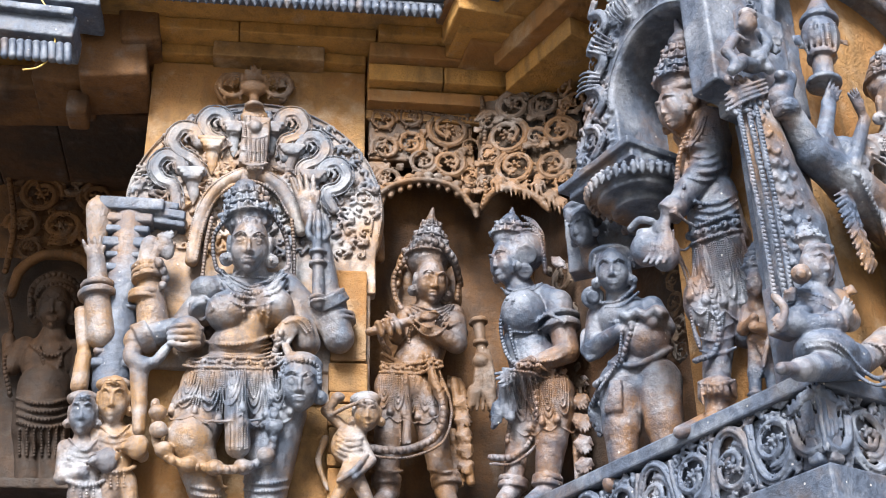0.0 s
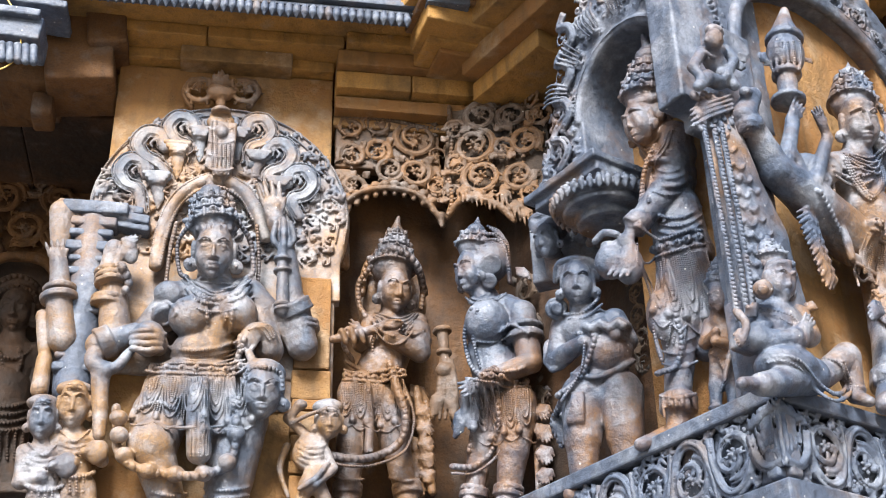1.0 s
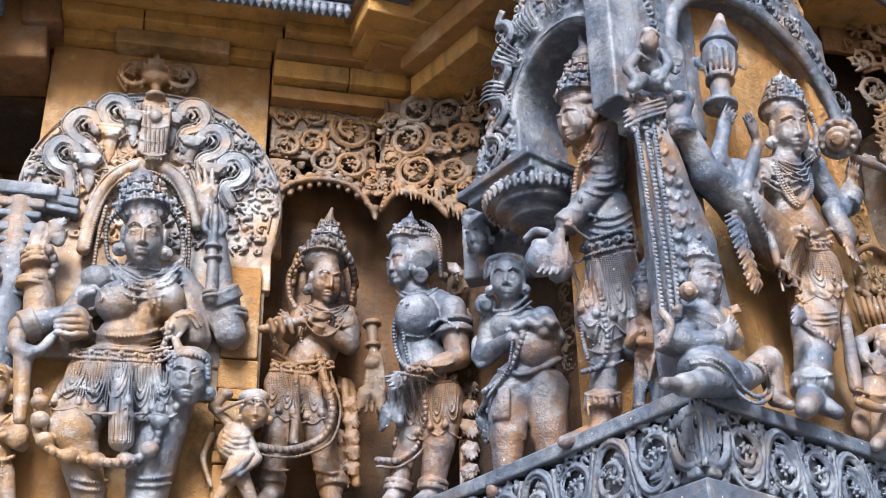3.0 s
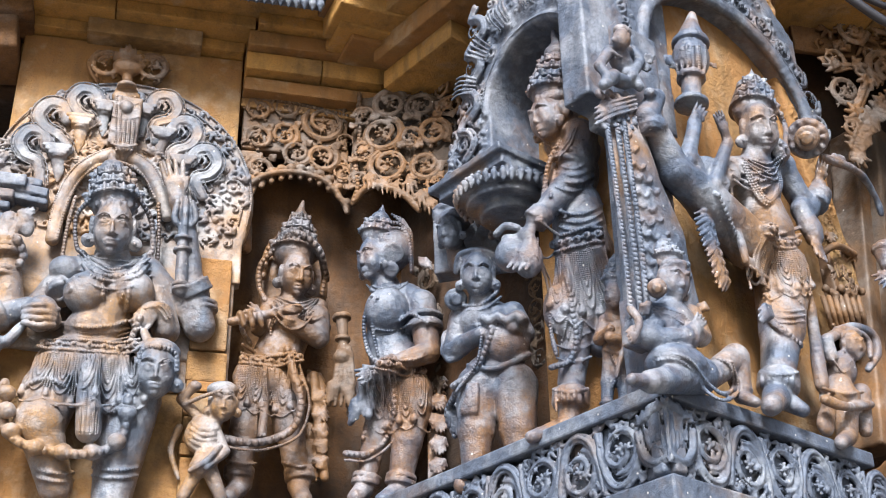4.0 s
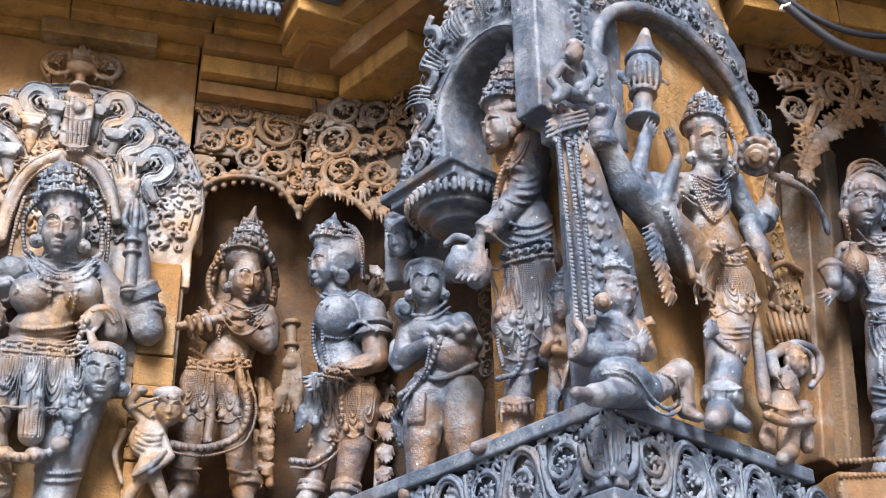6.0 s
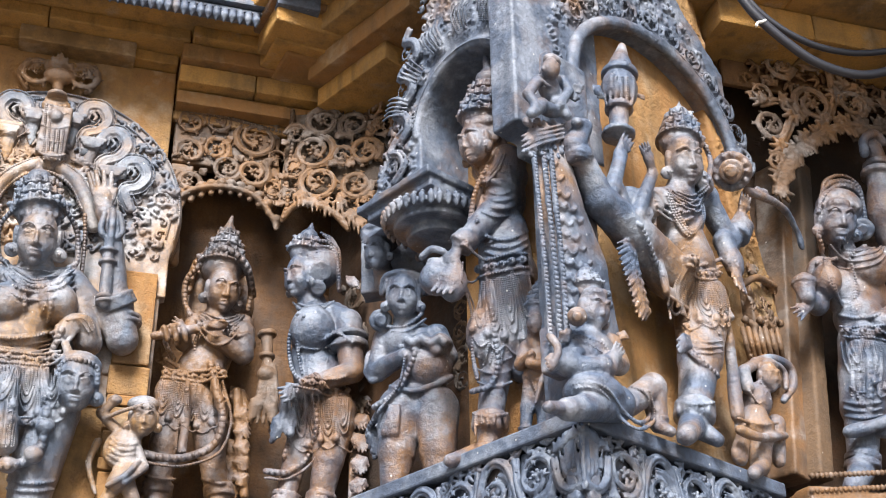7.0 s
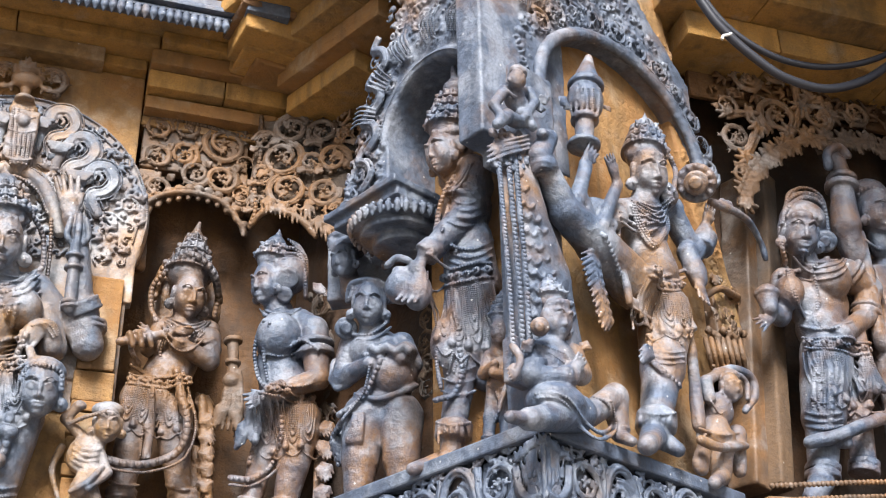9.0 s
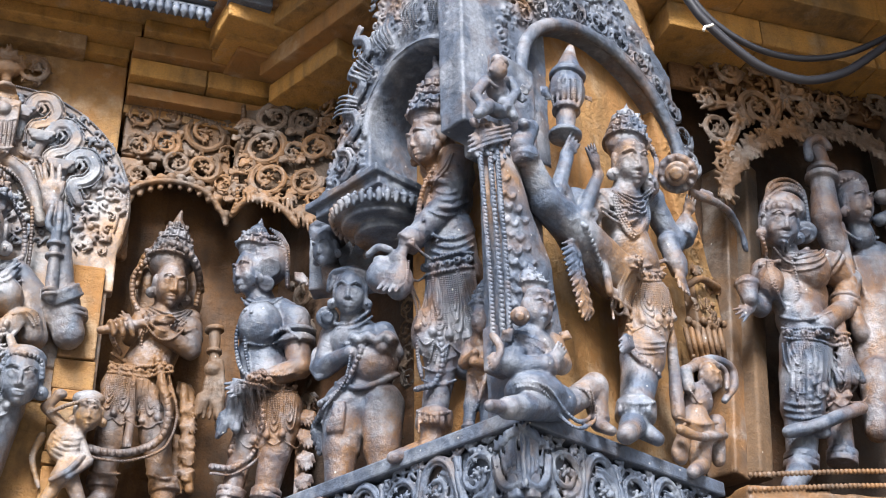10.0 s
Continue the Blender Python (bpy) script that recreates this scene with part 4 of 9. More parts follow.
def model_torana_2(c):
    c.box((-.028, .090, .453), (.049, .024, .101), -2)
    c.cap((-.038, .060, .606), (-.037, .060, .591), .041, .050, flat=.500)
    c.ring((-.039, .080, .623), (-.038, .080, .608), .035)
    c.cap((-.021, .100, .332), (-.019, .090, .310), .032, .016)
    c.tube([(-.067, .114, .549), (-.059, .114, .439), (-.046, .114, .320)], .006, bead=.007)
    c.tube([(-.051, .114, .550), (-.044, .114, .440), (-.033, .122, .316)], .006, bead=.007)
    c.tube([(-.036, .082, .574), (-.028, .114, .442), (-.020, .126, .315)], .006, bead=.007)
    c.tube([(-.020, .082, .575), (-.012, .114, .443), (-.007, .122, .319)], .006, bead=.007)
    c.tube([(-.004, .078, .579), (.004, .114, .444), (.005, .114, .325)], .006, bead=.007)
    c.tube([(-.079, .110, .523), (-.055, .114, .513), (-.032, .114, .512), (-.009, .114, .517), (.013, .114, .529)], .006, bead=.005)
    c.tube([(-.075, .114, .462), (-.052, .114, .455), (-.029, .114, .454), (-.006, .114, .459), (.016, .114, .470)], .006, bead=.005)
    c.tube([(-.071, .114, .404), (-.048, .114, .397), (-.025, .114, .396), (-.002, .114, .401), (.020, .106, .417)], .006, bead=.005)
    c.tube([(-.067, .106, .352), (-.044, .122, .335), (-.021, .130, .329), (.001, .122, .339), (.023, .110, .357)], .006, bead=.005)
    c.ell((-.030, .120, .506), (.022, .016, .026))


def serpent(eye, foot, side, size):
    """A beaded serpentine tail: from a crook round the eye it swells outward and falls to its foot."""
    def model(c):
        u, z = eye
        line = [(u - side * size * p, .05, z + size * q) for p, q in ((.62, .0), (.35, .78), (-.5, .92), (-1.0, .05), (-.55, -.85), (.25, -1.3))] + [(foot[0], .045, foot[1])]
        p = glide(line, 5)
        c.tube(line, size * .43, size * .36, per=5, flat=.62, k=.002)
        t = np.gradient(p, axis=0)
        w = np.stack([-t[:, 2], 0 * t[:, 0], t[:, 0]], 1)
        w /= np.linalg.norm(w, axis=1)[:, None]
        for off, r in ((-.46, .0042), (.46, .0042), (.2, .0028), (-.2, .0028)):
            c.tube([a + b * size * off + (0, size * (.16 if abs(off) > .3 else .24), 0) for a, b in zip(p[::2], w[::2])], r, bead=.0042 if abs(off) > .3 else 0, per=2, k=.001)
        c.tube([(u - side * size * p_, .055, z + size * q_) for p_, q_ in ((.5, .1), (.1, .4), (-.25, .1), (-.1, -.15))], size * .12, size * .08, per=3)
    return model


def vase(top, foot, w):
    """A stepped capital on a tapered vase."""
    def model(c):
        (u, z), (u2, z2) = top, foot
        for i, (q, wide) in enumerate(((.0, 1.0), (.16, .8), (.3, .62))):
            c.box((u + (u2 - u) * q, .045, z + (z2 - z) * q), (w * wide, .026, .0085), rnd=.004, k=.001)
        m, n = (u + (u2 - u) * .42, .042, z + (z2 - z) * .42), (u2, .036, z2)
        c.cap(m, n, w * .5, w * .34, flat=.7, k=.002)
        c.ring((m[0], .04, m[2] - .004), (m[0], .04, m[2] + .006), w * .58)
        c.cap(n, (n[0], .036, n[2] - w * .7), w * .36, w * .1, flat=.7, k=.003)
    return model


def fan_plume(c):
    for i in range(7):
        a = .5 + i * .36
        c.cap((-.31, .034, .47), (-.31 + math.cos(a) * .05, .046, .47 + math.sin(a) * .05), .004, .008, k=.001)


def side_scroll(u, z):
    def model(c):
        c.spiral((u, .036, z), .034, u * 900, 1.2, 1 if u > 0 else -1, .007)
    return model


carve_parts("carved_arch_panel", pose(-1.172, 3.878, 3.780, 0, 0, 15), 0.0046, -0.02, "pale grey stone arch panel carved with serpentine scrolls", "arch panel", (
    ("backing_slab", model_torana_0, M_SLAB, ""),
    ("arch_band", model_torana_1, M_SLAB, ""),
    ("tassel", model_torana_2, M_GOD, ""),
    ("serpent_tail", serpent((-.318, .348), (-.285, .18), -1, .058), M_SLAB, ""),
    ("serpent_tail", serpent((-.264, .468), (-.212, .345), -1, .06), M_SLAB, ""),
    ("serpent_tail", serpent((-.165, .545), (-.165, .455), -1, .058), M_SLAB, ""),
    ("serpent_tail", serpent((.092, .56), (.083, .425), 1, .058), M_SLAB, ""),
    ("serpent_tail", serpent((.168, .46), (.150, .345), 1, .06), M_SLAB, ""),
    ("serpent_tail", serpent((.25, .35), (.262, .215), 1, .058), M_SLAB, ""),
    ("vase", vase((-.248, .345), (-.232, .25), .05), M_SLAB, ""),
    ("vase", vase((-.185, .48), (-.176, .378), .05), M_SLAB, ""),
    ("vase", vase((-.109, .55), (-.103, .45), .042), M_SLAB, ""),
    ("vase", vase((.032, .558), (.03, .455), .042), M_SLAB, ""),
    ("vase", vase((.105, .465), (.098, .385), .05), M_SLAB, ""),
    ("vase", vase((.184, .358), (.175, .28), .05), M_SLAB, ""),
    ("plume", fan_plume, M_SLAB, ""),
    ("side_scroll", side_scroll(.37, .27), M_SLAB, ""),
    ("side_scroll", side_scroll(.33, .45), M_SLAB, ""),
    ("side_scroll", side_scroll(-.40, .3), M_SLAB, ""),
    ("side_scroll", side_scroll(-.37, .2), M_SLAB, ""),))


banded = root("stone_strip", FA, "pale ochre coursed stone strip beside the goddess relief", "pilaster", "structure")
for i, (z0, z1, out) in enumerate(((2.871, 3.03, .05), (3.034, 3.075, .058), (3.079, 3.17, .046), (3.174, 3.25, .052), (3.254, 3.29, .058), (3.294, 3.40, .047), (3.404, 3.748, .053))):
    box_part("stone_block", (-0.112 - .004 * (i % 2), -.01, z0), (0.009 + .003 * (i % 3), out, z1), M_WALL, banded, .007)


def model_finial(c):
    c.spiral((-.076, .060, .027), .054, 60, 1.4, 1, .019, leaves=True)
    c.spiral((.083, .060, .037), .055, 120, 1.4, -1, .019, leaves=True)
    c.leaf((-.030, .050, .052), (-.059, .080, .076), .021, 3)
    c.leaf((-.017, .050, .053), (-.034, .080, .102), .021, 3)
    c.leaf((-.004, .050, .055), (-.009, .080, .129), .021, 3)
    c.leaf((.010, .050, .056), (.020, .080, .108), .021, 3)
    c.leaf((.023, .050, .057), (.048, .080, .087), .021, 3)
    c.ell((-.002, .060, .022), (.054, .029, .034))
    c.cap((-.000, .050, .003), (.002, .050, -.040), .021, .017)
    c.tube([(-.103, .030, -.031), (-.138, .040, .023), (-.121, .040, .077)], .010)
    c.tube([(.103, .030, -.011), (.137, .040, .050), (.118, .040, .100)], .011)


carve("arch_finial", model_finial, pose(-1.214, 3.867, 4.474, 0, 0, 15), M_TAN, 0.005, -0.02,
      "brown stone foliate finial above the arch panel", "finial")


def model_flute(c):
    c.face((.065, .050, .779), .059, .082, yaw=14)
    c.crown((.061, .030, .873), (.079, .020, 1.042), .080, .024, tiers=4, lobes=7)
    c.cap((.073, .020, 1.042), (.085, .020, 1.098), .018, .006)
    c.tube([(-.010, .042, .880), (-.054, .000, .832), (-.052, .000, .742), (-.030, .020, .685)], .016, bead=.013)
    c.tube([(.135, .082, .868), (.172, .000, .835), (.167, .000, .744)], .016, bead=.013)
    c.tube([(-.043, -.020, .798), (-.023, -.030, .918), (.043, .100, .920), (.134, .088, .876), (.183, -.020, .812)], .022, bead=.010)
    c.cap((.063, .020, .728), (.053, .020, .673), .039, .043)
    c.ell((.065, .000, .639), (.102, .063, .086))
    c.cap((-.004, .000, .668), (.155, .000, .684), .037, .037)
    c.cap((.051, .000, .574), (.020, .000, .487), .078, .082)
    c.tube([(-.009, .044, .657), (.023, .060, .616), (.055, .076, .598), (.092, .060, .620), (.128, .048, .663)], .012, bead=.008)
    c.tube([(.001, .047, .624), (.024, .075, .568), (.050, .079, .551), (.077, .075, .565), (.107, .055, .616)], .008, bead=.006)
    c.cap((.154, .030, .641), (.152, .060, .547), .039, .035)
    c.cap((.152, .060, .541), (.043, .100, .573), .035, .025)
    c.ring((.146, .030, .612), (.142, .030, .595), .053)
    c.hand((.045, .080, .587), (-.006, .100, .630), .058, curl=.050)
    c.ring((.040, .080, .588), (.050, .080, .582), .035)
    c.ring((.052, .080, .581), (.062, .080, .575), .035)
    c.tube([(.109, .071, .608), (.132, .083, .599), (.163, .075, .618)], .008, bead=.006)
    c.cap((-.014, -.000, .657), (-.045, .020, .581), .035, .031)
    c.cap((-.045, .020, .581), (-.050, .070, .599), .027, .023)
    c.hand((-.051, .080, .590), (-.101, .100, .614), .050)
    c.cap((-.148, .100, .556), (.072, .100, .628), .015, .017, k=.003)
    c.tube([(-.126, .100, .581), (-.120, .120, .580), (-.107, .110, .543)], .008)
    c.tube([(-.095, .100, .582), (-.089, .120, .582), (-.077, .110, .545)], .008)
    c.tube([(-.065, .100, .584), (-.059, .120, .583), (-.046, .110, .547)], .008)
    c.ell((-.012, .000, .403), (.111, .076, .088))
    c.cap((-.050, .000, .360), (-.073, .010, .215), .068, .051)
    c.cap((.055, .000, .375), (.073, .010, .221), .069, .051)
    c.cap((-.073, .010, .215), (-.084, .000, .044), .048, .035)
    c.cap((.073, .010, .221), (.115, .000, .051), .049, .036)
    c.ring((.110, .000, .095), (.113, .000, .076), .050)
    c.ring((.113, .000, .076), (.116, .000, .057), .050)
    c.ring((-.081, .000, .088), (-.082, .000, .069), .050)
    c.ring((-.082, .000, .069), (-.083, .000, .050), .049)
    c.cap((-.070, .000, .035), (-.114, .060, -.033), .033, .029)
    c.cap((.107, .000, .041), (.121, .060, -.025), .033, .029)
    c.tube([(-.101, .050, .501), (-.056, .031, .486), (-.018, .067, .460), (.023, .079, .456), (.066, .067, .476)], .010, bead=.006)
    c.tube([(-.026, .078, .389), (-.017, .054, .299), (-.027, .100, .163)], .017, r2=.024, bead=.006)
    c.tube([(-.043, .063, .314), (-.041, .055, .248), (-.039, .039, .186)], .007, bead=.004)
    c.tube([(-.027, .059, .317), (-.025, .047, .252), (-.032, .115, .157)], .007, bead=.004)
    c.tube([(-.011, .051, .321), (-.007, .015, .265), (-.017, .115, .158)], .007, bead=.004)
    c.tube([(.045, .083, .483), (.069, .100, .384), (.094, .110, .281), (.070, .120, .189), (-.007, .120, .141), (-.083, .120, .131), (-.172, .100, .150)], .021, bead=.012)
    c.tube([(.070, .067, .492), (.096, .100, .386), (.122, .110, .279), (.090, .120, .166), (-.003, .120, .115), (-.082, .120, .106), (-.171, .100, .125)], .008, bead=.006)
    c.tube([(-.074, .030, .511), (-.108, .030, .572), (-.107, .105, .590), (-.069, .105, .603)], .013, bead=.008)
    c.leaf((.150, -.020, .377), (.205, .000, .320), .031, 4)
    c.leaf((.158, -.020, .320), (.200, .000, .264), .031, 4)
    c.leaf((.165, -.020, .264), (.195, .000, .208), .030, 4)
    c.leaf((.172, -.020, .208), (.191, .000, .152), .030, 4)
    c.leaf((.178, -.020, .153), (.186, .000, .098), .030, 4)
    c.tube([(.151, -.020, .440), (.172, -.020, .256), (.198, -.020, .080)], .015)
    c.ell((.074, -.090, .818), (.126, .041, .214))
    c.tube([(-.001, .042, .667), (.023, .118, .609), (.057, .110, .607), (.097, .058, .642), (.133, .038, .677)], .007, bead=.005)
    c.tube([(-.009, .114, .610), (.024, .114, .582), (.055, .122, .570), (.097, .058, .613), (.130, .062, .643)], .007, bead=.005)
    c.tube([(-.008, .110, .591), (.025, .106, .557), (.057, .106, .546), (.089, .114, .556), (.127, .078, .614)], .007, bead=.005)
    c.tube([(-.001, .115, .612), (-.011, .067, .539), (.045, .079, .474)], .010, bead=.005)
    c.tube([(.055, .000, .116), (.075, .035, .096), (.097, .051, .087), (.121, .051, .089), (.152, .000, .114)], .007, bead=.004)
    c.tube([(-.126, .000, .109), (-.105, .043, .087), (-.082, .051, .081), (-.058, .043, .086), (-.030, .000, .107)], .007, bead=.004)
    c.leaf((0.136, -0.040, 0.460), (0.194, -0.020, 0.373), 0.030, 4)
    c.leaf((0.146, -0.040, 0.358), (0.198, -0.020, 0.283), 0.030, 4)
    c.leaf((0.140, -0.040, 0.267), (0.207, -0.020, 0.183), 0.035, 4)
    c.leaf((0.132, -0.040, 0.221), (0.189, -0.020, 0.106), 0.035, 4)
    c.leaf((0.128, -0.040, 0.188), (0.171, -0.020, 0.051), 0.030, 4)
    c.leaf((-0.045, -0.040, 0.536), (-0.012, -0.020, 0.354), 0.018, 4)
    c.skirt(-.005, .475, .285, .1, .12)
    c.collar(.065, .705, .085, .075, 3)


carve("flute_player_statue", model_flute, pose(-0.652, 4.017, 2.935, 0, 0, 15), M_FLUTE, 0.0044, -0.17,
      "grey-brown stone flute player with pointed crown and long garland", "statue")


def model_profile_woman(c):
    c.face((-.037, .100, .831), .053, .079, yaw=-38, bow=12)
    c.ell((.010, .070, .878), (.083, .068, .083))
    c.crown((-.028, .090, .931), (-.018, .090, .994), .060, .040, tiers=2, lobes=7)
    c.tube([(.007, .136, .957), (.059, .090, .967), (.091, .088, .879), (.088, .050, .799)], .012, bead=.008)
    c.tube([(.014, .135, .933), (.064, .090, .946), (.090, .087, .866), (.088, .050, .799)], .010, bead=.006)
    c.tube([(.021, .131, .912), (.071, .103, .917), (.089, .083, .855), (.088, .050, .799)], .008, bead=.005)
    c.ring((.032, .100, .852), (.039, .135, .833), .039)
    c.ring((.025, .100, .787), (.031, .130, .770), .027)
    c.cap((-.017, .070, .793), (-.001, .060, .740), .043, .051)
    c.tube([(-.045, .100, .715), (-.013, .088, .695), (.069, .100, .688), (.114, .070, .718)], .012, bead=.008)
    c.ell((.019, .060, .628), (.093, .077, .112))
    c.ell((.015, .120, .618), (.076, .069, .084))
    c.cap((.069, .050, .691), (.111, .040, .668), .058, .055)
    c.tube([(-.025, .172, .656), (-.064, .120, .590), (-.051, .120, .484), (-.019, .120, .428)], .012, bead=.008)
    c.tube([(-.002, .187, .639), (-.028, .143, .553), (-.014, .120, .458)], .010, bead=.006)
    c.ring((.136, .090, .573), (.138, .090, .547), .065)
    c.ring((.135, .090, .602), (.136, .090, .585), .067)
    c.tube([(.064, .151, .562), (.104, .151, .584), (.159, .147, .547)], .010, bead=.008)
    c.cap((.126, .080, .651), (.151, .100, .466), .054, .040)
    c.cap((.153, .110, .458), (.010, .170, .385), .039, .026)
    c.ring((.016, .172, .387), (.027, .168, .393), .037)
    c.ring((.029, .167, .394), (.040, .162, .400), .037)
    c.ring((.042, .162, .401), (.053, .157, .407), .037)
    c.hand((-.001, .170, .383), (-.070, .180, .355), .059, curl=.040)
    c.cap((.009, .050, .549), (.042, .050, .399), .081, .085)
    c.ell((.063, .050, .346), (.094, .079, .083))
    c.cap((.083, .050, .293), (.070, .050, .176), .071, .052)
    c.cap((.070, .050, .176), (.043, .040, .021), .051, .037)
    c.ring((.049, .040, .065), (.047, .040, .047), .051)
    c.ring((.047, .040, .047), (.044, .040, .028), .051)
    c.cap((-.004, .030, .321), (-.046, .030, .196), .060, .041)
    c.cap((-.046, .030, .196), (-.070, .030, .044), .041, .032)
    c.ring((-.064, .030, .076), (-.068, .030, .058), .050)
    c.ring((-.068, .030, .058), (-.071, .030, .039), .049)
    c.cap((-.071, .030, .035), (-.094, .080, -.016), .033, .026)
    c.cap((.042, .040, .011), (.001, .100, -.037), .036, .027)
    c.tube([(.039, .134, .365), (.040, .106, .257), (.001, .038, .198), (-.055, .070, .135), (-.123, .100, .130)], .017, bead=.012)
    c.tube([(.057, .127, .366), (.060, .111, .249), (.027, .079, .165), (-.052, .067, .114), (-.124, .100, .107)], .007, bead=.006)
    c.tube([(-.063, .120, .363), (-.073, .120, .284), (-.107, .110, .229)], .017, r2=.009)
    c.leaf((-.072, .120, .324), (-.101, .120, .219), .026, 4)
    c.leaf((-.052, .120, .331), (-.044, .120, .222), .024, 4)
    c.tube([(-.011, .189, .368), (-.044, .077, .297), (-.073, .065, .187)], .015, bead=.008)
    c.ell((.098, .100, .673), (.031, .019, .035))
    c.ell((.120, .060, .488), (.038, .023, .027))
    c.box((.146, -.020, .193), (.017, .026, .205))
    c.leaf((.161, -.010, .409), (.198, .000, .370), .025, 2)
    c.leaf((.158, -.010, .360), (.195, .000, .321), .025, 2)
    c.leaf((.155, -.010, .312), (.193, .000, .274), .024, 2)
    c.leaf((.152, -.010, .264), (.190, .000, .227), .024, 2)
    c.leaf((.150, -.010, .217), (.187, .000, .180), .024, 2)
    c.leaf((.147, -.010, .170), (.184, .000, .134), .024, 2)
    c.leaf((.144, -.010, .124), (.181, .000, .088), .024, 2)
    c.leaf((.142, -.010, .078), (.178, .000, .042), .024, 2)
    c.leaf((.139, -.010, .033), (.176, .000, -.002), .024, 2)
    c.ring((.118, .040, .643), (.117, .040, .626), .070)
    c.ring((.117, .040, .624), (.116, .040, .607), .070)
    c.tube([(-.036, .135, .558), (-.001, .143, .539), (.031, .135, .537), (.061, .115, .551), (.101, .143, .553)], .008, bead=.005)
    c.tube([(.026, .100, 1.009), (.067, .080, .986), (.093, .050, .911)], .008, bead=.005)
    c.tube([(.035, .100, .998), (.075, .080, .970), (.092, .050, .897)], .008, bead=.005)
    c.tube([(.045, .100, .987), (.082, .080, .955), (.091, .050, .883)], .008, bead=.005)
    c.tube([(.055, .100, .976), (.090, .080, .941), (.091, .050, .870)], .008, bead=.005)
    c.leaf((0.165, 0.030, 0.335), (0.191, 0.050, 0.266), 0.030, 4)
    c.leaf((0.165, 0.030, 0.268), (0.191, 0.050, 0.190), 0.030, 4)
    c.leaf((0.165, 0.030, 0.192), (0.185, 0.050, 0.115), 0.030, 4)
    c.leaf((0.164, 0.030, 0.116), (0.180, 0.050, 0.052), 0.030, 4)
    c.leaf((-0.072, 0.030, 0.444), (-0.100, 0.050, 0.287), 0.025, 4)
    c.leaf((-0.038, 0.030, 0.395), (-0.046, 0.050, 0.239), 0.030, 4)
    c.leaf((-0.091, 0.030, 0.354), (-0.132, 0.050, 0.267), 0.025, 4)
    c.leaf((0.110, 0.030, 0.863), (0.166, 0.050, 0.795), 0.020, 4)
    c.skirt(.055, .425, .23, .085, .1, n=4)
    c.collar(.01, .735, .07, .05, 3)


carve("profile_woman_statue", model_profile_woman, pose(-0.253, 4.068, 2.930, 0, 0, -8), M_FIG, 0.0044, -0.06,
      "grey stone woman in profile with looped hair band and folded arm", "statue")


def model_whisk(c):
    c.cap((.012, .080, .289), (.022, .090, .177), .021, .017)
    c.ring((.010, .080, .307), (.012, .080, .289), .033)
    c.ring((.019, .090, .220), (.018, .090, .203), .027)
    c.tube([(.010, .090, .179), (-.001, .100, .072), (-.021, .090, -.026)], .010, r2=.006)
    c.tube([(.018, .090, .178), (.014, .100, .071), (-.002, .090, -.029)], .010, r2=.006)
    c.tube([(.026, .090, .177), (.030, .100, .069), (.018, .090, -.031)], .010, r2=.006)
    c.tube([(.034, .090, .176), (.045, .100, .067), (.037, .090, -.033)], .010, r2=.006)
    c.tube([(.042, .090, .175), (.061, .100, .065), (.056, .090, -.035)], .010, r2=.006)
    c.ell((.020, .100, .142), (.030, .023, .027))
    c.leaf((.007, .100, .071), (-.030, .100, -.035), .023, 4)
    c.leaf((.036, .100, .068), (.052, .100, -.051), .023, 4)


carve("carved_fly_whisk", model_whisk, pose(-0.414, 4.090, 3.261, 0, 0, -8), M_TAN, 0.0044, None,
      "small brown-grey stone fly-whisk carved beside the figures", "carving")


